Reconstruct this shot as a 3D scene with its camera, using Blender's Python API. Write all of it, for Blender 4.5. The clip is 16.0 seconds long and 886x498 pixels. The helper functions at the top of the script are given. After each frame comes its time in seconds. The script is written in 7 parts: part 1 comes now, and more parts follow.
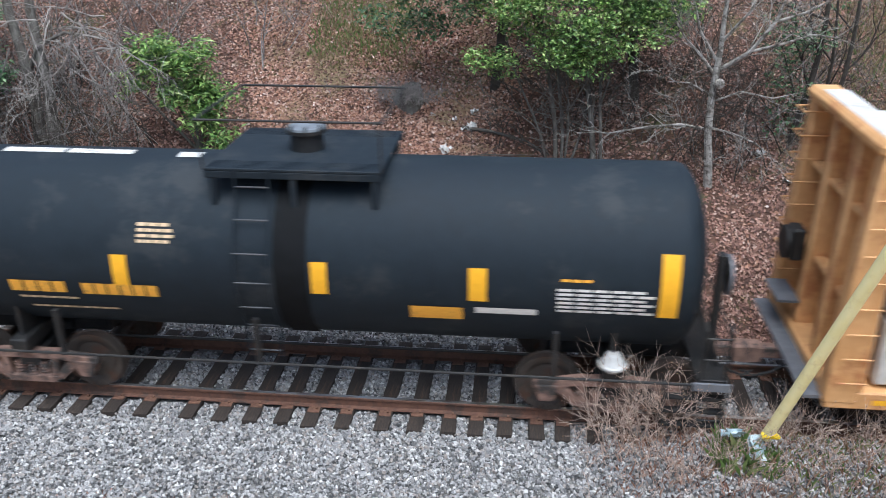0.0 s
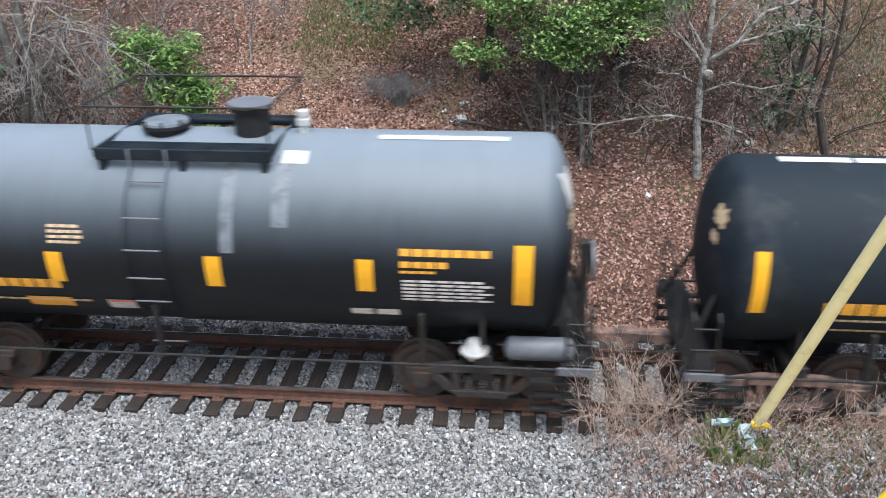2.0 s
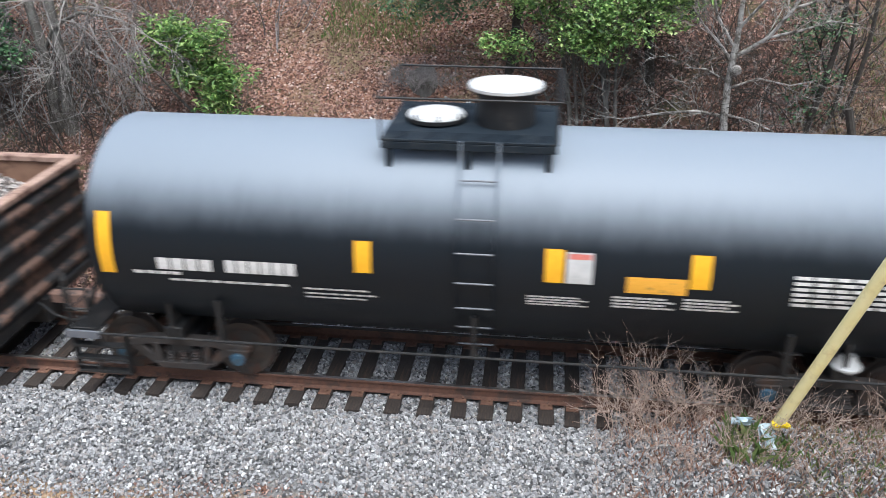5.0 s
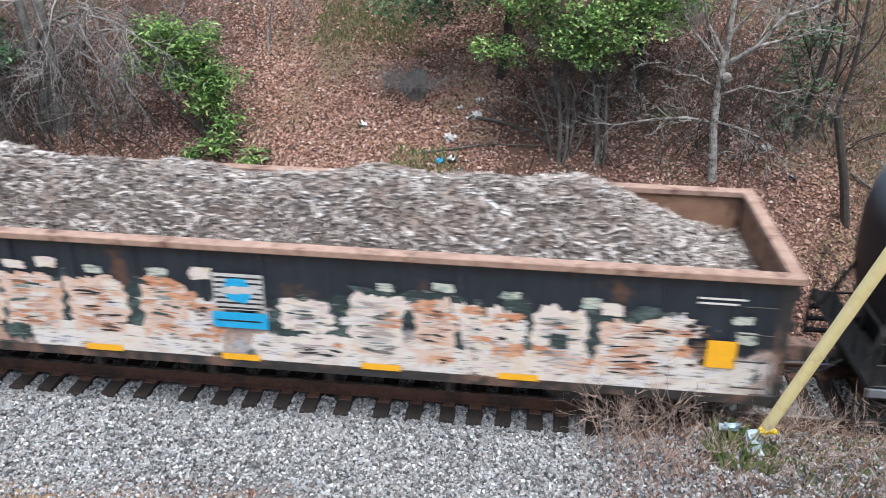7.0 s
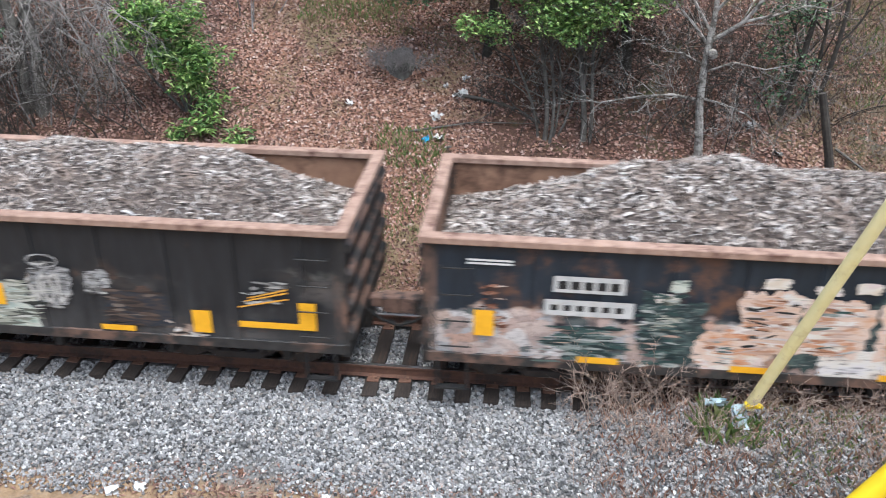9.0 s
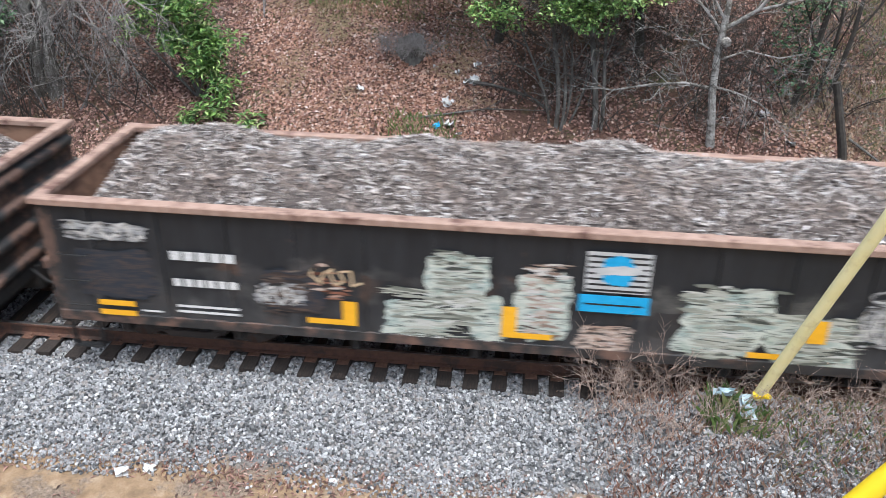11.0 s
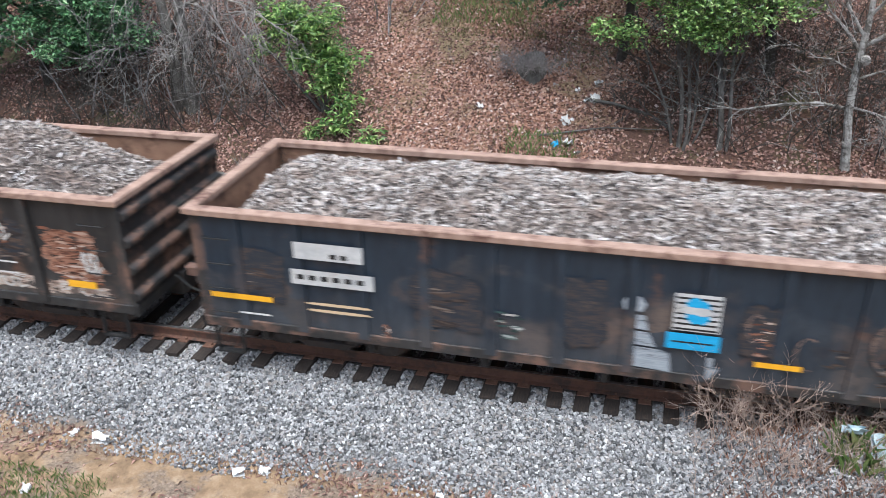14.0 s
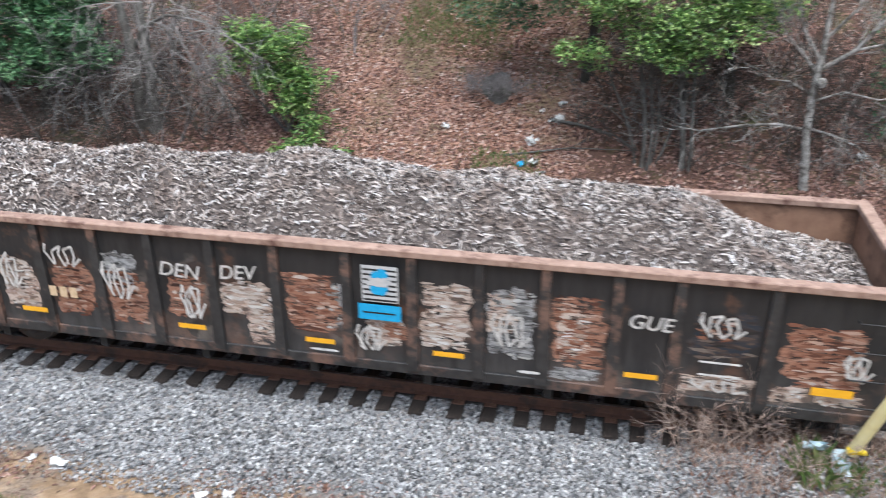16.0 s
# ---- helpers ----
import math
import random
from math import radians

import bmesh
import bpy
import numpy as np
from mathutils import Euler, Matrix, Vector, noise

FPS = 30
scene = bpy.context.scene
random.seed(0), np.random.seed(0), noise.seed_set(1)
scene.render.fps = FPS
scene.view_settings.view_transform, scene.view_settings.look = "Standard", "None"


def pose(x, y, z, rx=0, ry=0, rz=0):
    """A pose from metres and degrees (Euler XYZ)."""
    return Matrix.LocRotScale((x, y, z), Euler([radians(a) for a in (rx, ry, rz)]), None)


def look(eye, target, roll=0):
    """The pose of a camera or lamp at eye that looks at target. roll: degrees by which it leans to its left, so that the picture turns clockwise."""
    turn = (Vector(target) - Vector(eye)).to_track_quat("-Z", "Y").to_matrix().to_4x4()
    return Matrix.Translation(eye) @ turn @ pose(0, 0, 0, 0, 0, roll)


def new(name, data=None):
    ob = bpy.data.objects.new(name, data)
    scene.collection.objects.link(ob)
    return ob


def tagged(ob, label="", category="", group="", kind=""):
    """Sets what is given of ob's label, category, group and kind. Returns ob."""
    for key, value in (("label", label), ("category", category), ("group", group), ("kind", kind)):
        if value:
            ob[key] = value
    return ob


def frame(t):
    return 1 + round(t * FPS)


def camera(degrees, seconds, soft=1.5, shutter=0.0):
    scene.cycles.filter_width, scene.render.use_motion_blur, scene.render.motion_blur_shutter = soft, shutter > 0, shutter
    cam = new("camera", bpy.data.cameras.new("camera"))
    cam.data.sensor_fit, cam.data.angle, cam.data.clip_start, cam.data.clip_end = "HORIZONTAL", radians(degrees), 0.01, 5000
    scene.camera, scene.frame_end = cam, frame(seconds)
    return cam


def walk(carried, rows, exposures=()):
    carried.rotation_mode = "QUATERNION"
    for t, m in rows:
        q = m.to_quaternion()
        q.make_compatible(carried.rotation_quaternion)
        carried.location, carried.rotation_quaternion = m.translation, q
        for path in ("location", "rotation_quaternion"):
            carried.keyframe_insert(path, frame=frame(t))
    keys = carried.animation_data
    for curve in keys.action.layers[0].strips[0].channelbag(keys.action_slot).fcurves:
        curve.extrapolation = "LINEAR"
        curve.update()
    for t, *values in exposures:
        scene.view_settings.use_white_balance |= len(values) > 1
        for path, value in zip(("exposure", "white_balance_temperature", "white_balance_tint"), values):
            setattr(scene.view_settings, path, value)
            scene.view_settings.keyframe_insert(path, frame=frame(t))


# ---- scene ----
# ---- camera ----
cam = camera(55.49, 16.0, soft=0.85, shutter=0.5)
EYE = (0.0, 0.0, 7.446)
PATH = [  # seconds, yaw, pitch, roll of a camera held by hand at one spot
    (0.0, 6.02, -24.13, 0.44),
    (0.5, 5.33, -24.45, 0.36),
    (1.0, 5.28, -24.37, 0.24),
    (1.5, 5.62, -24.15, 0.43),
    (2.0, 5.24, -24.63, 0.61),
    (2.5, 3.97, -25.14, 0.33),
    (3.0, 3.43, -25.34, 0.18),
    (5.3, 7.25, -25.18, 0.13),
    (5.5, 7.13, -25.21, 0.07),
    (6.0, 7.27, -25.17, -0.02),
    (6.5, 7.26, -25.15, -0.30),
    (7.0, 6.66, -24.91, -0.57),
    (7.5, 6.16, -25.15, -0.58),
    (8.0, 6.32, -25.48, -0.32),
    (8.5, 6.51, -25.76, -0.33),
    (9.0, 5.69, -26.34, -0.55),
    (9.2, 5.29, -26.63, -0.67),
    (11.3, 6.75, -27.31, -0.57),
    (11.5, 7.04, -27.32, -0.03),
    (12.0, 10.07, -26.85, 0.57),
    (12.5, 13.41, -26.16, 1.56),
    (13.0, 14.56, -25.78, 1.48),
    (13.5, 14.66, -25.75, 0.96),
    (14.0, 14.31, -26.07, 1.04),
    (14.5, 14.11, -26.07, 1.00),
    (15.0, 15.15, -25.90, 1.29),
    (15.5, 16.13, -25.26, 1.21),
    (16.0, 12.16, -24.76, 0.22),
]
walk(cam, [(t, pose(*EYE, 90 + p, r, y)) for t, y, p, r in PATH],
     exposures=[(0.0, 1.02, 5640, 5), (0.5, 1.12, 5600, 5), (1.0, 1.14, 5850, 5), (3.0, 1.16, 5800, 5), (6.0, 1.12, 5820, 5), (7.5, 1.12, 5770, 5), (16.0, 1.12, 5700, 5)])

# ---- light: an overcast sky ----
world = bpy.data.worlds.new("overcast_sky")
scene.world = world
world.use_nodes = True
wn = world.node_tree.nodes
sky = wn.new("ShaderNodeTexSky")
sky.sky_type, sky.sun_disc = "NISHITA", False
sky.sun_elevation, sky.sun_rotation = radians(75), radians(160)
sky.air_density, sky.dust_density, sky.ozone_density = 1.0, 8.0, 1.0
world.node_tree.links.new(sky.outputs[0], wn["Background"].inputs[0])
wn["Background"].inputs[1].default_value = 0.086
sun = new("sun", bpy.data.lights.new("sun", "SUN"))
sun.data.energy, sun.data.angle, sun.data.color = 1.5, radians(50), (1.0, 0.985, 0.97)
sun.matrix_world = look((4, 1, 30), (0, 12, 0))

# ---- where the train is along the track ----
YC = 11.298            # middle of the track
RAIL = 0.18            # rail head above the ties
GAIT = [0.0, 2.822, 5.638, 8.449, 11.254, 14.055, 16.849, 19.645, 22.448, 25.259, 28.077, 30.903, 33.737, 36.567, 39.382, 42.182, 44.967, 47.737, 50.492, 53.25, 56.029, 58.829, 61.65, 64.492, 67.354, 70.204, 73.009, 75.768, 78.481, 81.201, 83.983, 86.825, 89.728]


def along(t):
    return float(np.interp(t, np.arange(len(GAIT)) * 0.5, GAIT))


# ---- materials ----
def nodes_of(name):
    m = bpy.data.materials.new(name)
    m.use_nodes = True
    return m, m.node_tree.nodes, m.node_tree.links, m.node_tree.nodes["Principled BSDF"]


def noise_node(n, l, coord, scale, detail=4.0, rough=0.6):
    t = n.new("ShaderNodeTexNoise")
    t.inputs["Scale"].default_value, t.inputs["Detail"].default_value, t.inputs["Roughness"].default_value = scale, detail, rough
    l.new(coord, t.inputs["Vector"])
    return t


def ramp_node(n, l, fac, stops):
    r = n.new("ShaderNodeValToRGB")
    e = r.color_ramp.elements
    while len(e) < len(stops):
        e.new(0.5)
    for el, (p, c) in zip(e, stops):
        el.position, el.color = p, (*c, 1)
    l.new(fac, r.inputs[0])
    return r


def mix_node(n, l, fac, a, b):
    m = n.new("ShaderNodeMix")
    m.data_type = "RGBA"
    if isinstance(fac, float):
        m.inputs[0].default_value = fac
    else:
        l.new(fac, m.inputs[0])
    for sock, v in ((m.inputs[6], a), (m.inputs[7], b)):
        if isinstance(v, tuple):
            sock.default_value = (*v, 1)
        else:
            l.new(v, sock)
    return m.outputs[2]


def bump_on(n, l, b, coord, scale, strength, distance=0.01):
    t = noise_node(n, l, coord, scale, 5, 0.65)
    k = n.new("ShaderNodeBump")
    k.inputs["Strength"].default_value, k.inputs["Distance"].default_value = strength, distance
    l.new(t.outputs["Fac"], k.inputs["Height"])
    l.new(k.outputs[0], b.inputs["Normal"])


def mat(name, c1, c2, scale=6.0, rough=0.7, metal=0.0, bump=0.3, bscale=70.0, stain=None, stain_scale=1.5, stain_at=0.56, spec=0.5, stretch=(1, 1, 1)):
    """Two tones of grain, stains of a third colour with a shape of their own, and fine relief."""
    m, n, l, b = nodes_of(name)
    tc = n.new("ShaderNodeTexCoord")
    mp = n.new("ShaderNodeMapping")
    mp.inputs["Scale"].default_value = stretch
    l.new(tc.outputs["Object"], mp.inputs[0])
    co = mp.outputs[0]
    grain = noise_node(n, l, co, scale, 6)
    col = ramp_node(n, l, grain.outputs["Fac"], [(0.3, c1), (0.7, c2)]).outputs[0]
    if stain:
        big = noise_node(n, l, co, stain_scale, 5, 0.7)
        msk = ramp_node(n, l, big.outputs["Fac"], [(stain_at - 0.05, (0, 0, 0)), (stain_at + 0.07, (1, 1, 1))])
        col = mix_node(n, l, msk.outputs[0], col, stain)
    l.new(col, b.inputs["Base Color"])
    rr = ramp_node(n, l, grain.outputs["Fac"], [(0.2, (rough * 0.85,) * 3), (0.8, (min(1, rough * 1.12),) * 3)])
    l.new(rr.outputs[0], b.inputs["Roughness"])
    b.inputs["Metallic"].default_value = metal
    b.inputs["Specular IOR Level"].default_value = spec
    if bump:
        bump_on(n, l, b, co, bscale, bump)
    return m


def mat_bits(name, stops, rough=0.75, spec=0.4, tone=0.25, through_light=0.0, big=None):
    """For many loose bits in one mesh: each bit takes its own colour."""
    m, n, l, b = nodes_of(name)
    g = n.new("ShaderNodeNewGeometry")
    tc = n.new("ShaderNodeTexCoord")
    col = ramp_node(n, l, g.outputs["Random Per Island"], stops).outputs[0]
    t = noise_node(n, l, tc.outputs["Object"], 45, 3)
    dark = ramp_node(n, l, t.outputs["Fac"], [(0.3, (1 - tone,) * 3), (0.7, (1, 1, 1))]).outputs[0]
    mul = n.new("ShaderNodeMix")
    mul.data_type, mul.blend_type = "RGBA", "MULTIPLY"
    mul.inputs[0].default_value = 1.0
    l.new(col, mul.inputs[6]), l.new(dark, mul.inputs[7])
    out = mul.outputs[2]
    if big:
        t2 = noise_node(n, l, tc.outputs["Object"], big[1], 3)
        k = ramp_node(n, l, t2.outputs["Fac"], [(0.5, (0, 0, 0)), (0.66, (1, 1, 1))])
        out = mix_node(n, l, k.outputs[0], out, big[0])
    l.new(out, b.inputs["Base Color"])
    b.inputs["Roughness"].default_value, b.inputs["Specular IOR Level"].default_value = rough, spec
    if through_light:
        tr = n.new("ShaderNodeBsdfTranslucent")
        l.new(out, tr.inputs[0])
        mx = n.new("ShaderNodeMixShader")
        mx.inputs[0].default_value = through_light
        l.new(b.outputs[0], mx.inputs[1]), l.new(tr.outputs[0], mx.inputs[2])
        l.new(mx.outputs[0], n["Material Output"].inputs[0])
    return m


M_RAIL = mat("rusty_rail", (0.10, 0.05, 0.035), (0.17, 0.085, 0.055), 14, 0.75, 0.0, 0.3, 120, (0.07, 0.045, 0.035), 3)
M_RAILTOP = mat("worn_rail_head", (0.50, 0.48, 0.46), (0.68, 0.66, 0.65), 12, 0.3, 0.9, 0.1, 200, (0.16, 0.10, 0.08), 2.0, 0.55, stretch=(0.2, 1, 1))
M_TIE = mat("creosoted_timber", (0.0176, 0.0136, 0.0112), (0.0600, 0.0464, 0.0384), 9, 0.85, 0.0, 0.6, 50, (0.1040, 0.0600, 0.0400), 1.3, 0.6, stretch=(8, 0.6, 4))
M_PLATE = mat("rusty_plate", (0.12, 0.06, 0.04), (0.22, 0.12, 0.08), 20, 0.8, 0.0, 0.3, 90)
M_STONE = mat_bits("ballast_stone", [(0.0, (0.07, 0.07, 0.072)), (0.15, (0.16, 0.16, 0.163)), (0.35, (0.29, 0.29, 0.295)), (0.6, (0.41, 0.41, 0.415)), (0.78, (0.31, 0.275, 0.25)), (0.88, (0.50, 0.50, 0.50)), (1.0, (0.68, 0.68, 0.67))], 0.85, 0.3, 0.35)
M_BLACK = mat("black_tank_paint", (0.007, 0.013, 0.020), (0.013, 0.021, 0.030), 5, 0.72, 0.0, 0.06, 90, (0.026, 0.032, 0.038), 0.9, 0.58, spec=0.28)
M_STEEL = mat("grimy_black_steel", (0.0078, 0.0082, 0.009), (0.019, 0.0195, 0.0205), 10, 0.65, 0.0, 0.25, 80, (0.034, 0.029, 0.026), 3.0, 0.6)
M_SOOT = mat("black_grime", (0.004, 0.005, 0.006), (0.009, 0.010, 0.012), 6, 0.8, 0.0, 0.1, 80, spec=0.15)
M_FRAME_DARK = mat("grimy_cast_steel", (0.0225, 0.0203, 0.0195), (0.0562, 0.0488, 0.0450), 9, 0.7, 0.0, 0.4, 60, (0.0675, 0.0413, 0.0300), 3.0, 0.58)
M_FRAME = mat("rusty_cast_steel", (0.15, 0.088, 0.068), (0.28, 0.18, 0.145), 9, 0.8, 0.0, 0.4, 60, (0.045, 0.04, 0.038), 3.0, 0.52)
M_WHEEL = mat("wheel_steel", (0.0425, 0.0357, 0.0314), (0.0850, 0.0723, 0.0638), 12, 0.6, 0.3, 0.2, 80, (0.0765, 0.0425, 0.0298), 4)
M_YELLOW = mat("yellow_reflective_sheet", (0.80, 0.40, 0.015), (0.90, 0.48, 0.02), 12, 0.45, 0.0, 0.05, 200)
M_LETTER_Y = mat("ochre_stencil_paint", (0.75, 0.36, 0.03), (0.85, 0.45, 0.06), 25, 0.6, 0.0, 0.05, 200, (0.35, 0.2, 0.05), 9, 0.62)
M_LETTER_W = mat("white_stencil_paint", (0.55, 0.55, 0.54), (0.8, 0.8, 0.78), 25, 0.6, 0.0, 0.05, 200, (0.3, 0.3, 0.3), 9, 0.62)
M_CHALK = mat("chalky_spray", (0.42, 0.41, 0.39), (0.68, 0.66, 0.63), 14, 0.7, 0.0, 0.05, 100, (0.2, 0.18, 0.16), 10, 0.6)
M_DULLBLUE = mat("dull_blue_cap", (0.03, 0.08, 0.13), (0.06, 0.14, 0.21), 12, 0.6, 0.0, 0.1, 60, (0.05, 0.05, 0.05), 6, 0.56)
M_LETTER_T = mat("tan_stencil_paint", (0.55, 0.40, 0.24), (0.7, 0.55, 0.36), 25, 0.6, 0.0, 0.05, 200)
M_WHITE = mat("weathered_white", (0.44, 0.45, 0.45), (0.63, 0.63, 0.62), 8, 0.6, 0.0, 0.1, 100, (0.4, 0.38, 0.35), 4, 0.6)
M_RED = mat("red_label", (0.5, 0.12, 0.1), (0.6, 0.2, 0.16), 20, 0.6, 0.0, 0.0)
M_BLUE = mat("blue_sign_paint", (0.02, 0.32, 0.62), (0.04, 0.42, 0.75), 12, 0.5, 0.0, 0.0)
M_GREYTANK = mat("grey_reservoir_paint", (0.10, 0.11, 0.13), (0.16, 0.17, 0.19), 8, 0.5, 0.0, 0.1, 80)
M_DARKRUNG = mat("worn_dark_rung", (0.03, 0.034, 0.04), (0.06, 0.065, 0.075), 8, 0.6, 0.0, 0.1, 80)
M_RUSTRIM = mat("rust_brown_steel", (0.24, 0.15, 0.112), (0.42, 0.29, 0.228), 7, 0.85, 0.0, 0.35, 60, (0.12, 0.06, 0.045), 2.2, 0.58)
M_RUSTIN = mat("rusty_inner_plate", (0.20, 0.11, 0.07), (0.32, 0.19, 0.125), 4, 0.9, 0.0, 0.3, 50, (0.11, 0.06, 0.04), 1.2, 0.55)
M_ORANGE = mat("faded_orange_paint", (0.54, 0.29, 0.115), (0.66, 0.38, 0.17), 5, 0.6, 0.0, 0.1, 60, (0.42, 0.18, 0.07), 1.5, 0.58)
M_STREAK = mat("washed_streak", (0.12, 0.14, 0.16), (0.19, 0.215, 0.245), 6, 0.5, 0.0, 0.05, 80, (0.10, 0.11, 0.13), 5, 0.55)
M_RUSTLEAF = mat_bits("dark_fallen_leaf", [(0.0, (0.088, 0.059, 0.050)), (0.3, (0.191, 0.112, 0.092)), (0.6, (0.323, 0.188, 0.155)), (0.85, (0.44, 0.27, 0.215)), (1.0, (0.56, 0.42, 0.36))], 0.85, 0.25, 0.2, 0.12)
M_BARK = mat("grey_bark", (0.0675, 0.0600, 0.0525), (0.1950, 0.1875, 0.1688), 9, 0.9, 0.0, 0.6, 40, (0.0750, 0.0638, 0.0525), 4, 0.56, stretch=(1, 1, 0.4))
M_PALEBARK = mat("pale_lichen_bark", (0.22, 0.205, 0.18), (0.50, 0.48, 0.45), 7, 0.9, 0.0, 0.6, 30, (0.11, 0.10, 0.085), 6, 0.52)
M_DARKBARK = mat("dark_bark", (0.0263, 0.0225, 0.0188), (0.0750, 0.0638, 0.0525), 10, 0.95, 0.0, 0.6, 40)
M_TWIG = mat("bare_twig", (0.115, 0.105, 0.10), (0.31, 0.29, 0.28), 6, 0.9, 0.0, 0.0)
M_PALETWIG = mat("sun_bleached_twig", (0.15, 0.14, 0.13), (0.37, 0.345, 0.32), 6, 0.9, 0.0, 0.0)
M_DRYSTEM = mat("dry_weed_stem", (0.26, 0.185, 0.15), (0.56, 0.45, 0.38), 7, 0.9, 0.0, 0.0)
M_LEAF = mat_bits("broad_evergreen_leaf", [(0.0, (0.055, 0.115, 0.035)), (0.3, (0.12, 0.235, 0.062)), (0.65, (0.26, 0.43, 0.115)), (0.9, (0.44, 0.59, 0.19)), (1.0, (0.56, 0.67, 0.30))], 0.4, 0.5, 0.15, 0.25)
M_LEAF_DARK = mat_bits("dark_evergreen_leaf", [(0.0, (0.03, 0.07, 0.035)), (0.5, (0.075, 0.16, 0.068)), (1.0, (0.16, 0.28, 0.125))], 0.45, 0.5, 0.15, 0.2)
M_LEAF_MID = mat_bits("glossy_green_leaf", [(0.0, (0.04, 0.105, 0.05)), (0.45, (0.11, 0.26, 0.11)), (0.8, (0.21, 0.42, 0.18)), (1.0, (0.40, 0.58, 0.31))], 0.42, 0.5, 0.15, 0.22)
M_GRASS = mat_bits("green_grass_blade", [(0.0, (0.10, 0.16, 0.05)), (0.6, (0.16, 0.26, 0.07)), (1.0, (0.34, 0.34, 0.16))], 0.6, 0.4, 0.1, 0.2)
M_DRYLEAF = mat_bits("fallen_leaf", [(0.0, (0.15, 0.08, 0.056)), (0.2, (0.29, 0.155, 0.108)), (0.5, (0.43, 0.245, 0.175)), (0.75, (0.53, 0.335, 0.25)), (0.93, (0.62, 0.46, 0.38)), (1.0, (0.76, 0.66, 0.60))], 0.85, 0.25, 0.2, 0.15, ((0.27, 0.21, 0.13), 0.7))
M_CHIP = mat_bits("shredded_scrap", [(0.0, (0.045, 0.037, 0.034)), (0.18, (0.13, 0.108, 0.097)), (0.4, (0.36, 0.308, 0.273)), (0.65, (0.55, 0.485, 0.44)), (0.88, (0.66, 0.61, 0.575)), (1.0, (0.76, 0.74, 0.73))], 0.7, 0.35, 0.3, 0.0, ((0.26, 0.205, 0.175), 2.2))
M_CHIPBED = mat("scrap_fines", (0.045, 0.036, 0.032), (0.16, 0.13, 0.115), 25, 0.9, 0.0, 0.8, 40)
M_GUY = mat("faded_yellow_plastic", (0.82, 0.74, 0.36), (0.88, 0.81, 0.46), 5, 0.5, 0.0, 0.1, 60, (0.72, 0.63, 0.32), 3, 0.6)
M_GUY2 = mat("bright_yellow_plastic", (0.85, 0.62, 0.01), (0.9, 0.68, 0.02), 5, 0.45, 0.0, 0.05, 60)
M_PAPER = mat("soiled_paper", (0.54, 0.54, 0.53), (0.74, 0.74, 0.73), 12, 0.8, 0.0, 0.3, 30, (0.3400, 0.3060, 0.2550), 8, 0.6)
M_BAG = mat("torn_blue_grey_film", (0.26, 0.38, 0.43), (0.52, 0.62, 0.66), 10, 0.4, 0.0, 0.4, 30)

M_STRAW = mat_bits("straw_grass_blade", [(0.0, (0.22, 0.17, 0.12)), (0.5, (0.38, 0.31, 0.22)), (1.0, (0.55, 0.48, 0.37))], 0.85, 0.25, 0.1, 0.15)
M_OLIVE = mat_bits("olive_ground_growth", [(0.0, (0.10, 0.095, 0.045)), (0.5, (0.18, 0.175, 0.075)), (0.85, (0.27, 0.26, 0.12)), (1.0, (0.40, 0.34, 0.2))], 0.8, 0.25, 0.1, 0.15)
T_RUST = mat_bits("torn_rust_spray", [(0.0, (0.045, 0.03, 0.026)), (0.15, (0.13, 0.055, 0.035)), (0.45, (0.27, 0.12, 0.075)), (0.7, (0.38, 0.20, 0.135)), (0.88, (0.52, 0.36, 0.28)), (1.0, (0.62, 0.54, 0.48))], 0.75, 0.3, 0.3)
T_BROWN = mat_bits("thin_brown_spray", [(0.0, (0.03, 0.028, 0.028)), (0.4, (0.065, 0.048, 0.042)), (0.8, (0.12, 0.085, 0.068)), (1.0, (0.20, 0.165, 0.14))], 0.75, 0.3, 0.3)
T_PALE = mat_bits("torn_pale_spray", [(0.0, (0.05, 0.045, 0.04)), (0.12, (0.28, 0.20, 0.16)), (0.35, (0.46, 0.36, 0.29)), (0.6, (0.58, 0.51, 0.45)), (0.85, (0.66, 0.63, 0.59)), (1.0, (0.74, 0.73, 0.71))], 0.75, 0.3, 0.3)
T_SILVER = mat_bits("thin_silver_spray", [(0.0, (0.05, 0.05, 0.05)), (0.3, (0.17, 0.165, 0.16)), (0.6, (0.32, 0.32, 0.31)), (0.9, (0.48, 0.48, 0.46)), (1.0, (0.6, 0.6, 0.58))], 0.7, 0.3, 0.3)
T_MINT = mat_bits("pale_green_grey_spray", [(0.0, (0.04, 0.045, 0.04)), (0.2, (0.22, 0.23, 0.19)), (0.5, (0.44, 0.45, 0.38)), (0.8, (0.56, 0.56, 0.49)), (1.0, (0.66, 0.66, 0.62))], 0.75, 0.3, 0.3)
T_PEACH = mat_bits("peach_spray", [(0.0, (0.06, 0.055, 0.055)), (0.06, (0.36, 0.18, 0.11)), (0.2, (0.56, 0.29, 0.17)), (0.4, (0.58, 0.40, 0.32)), (0.65, (0.60, 0.48, 0.43)), (0.85, (0.64, 0.57, 0.54)), (1.0, (0.70, 0.67, 0.66))], 0.7, 0.3, 0.25)
T_CREAM = mat_bits("cream_spray", [(0.0, (0.10, 0.10, 0.10)), (0.1, (0.40, 0.34, 0.32)), (0.4, (0.54, 0.48, 0.46)), (0.75, (0.62, 0.58, 0.57)), (1.0, (0.68, 0.67, 0.68))], 0.7, 0.3, 0.25)
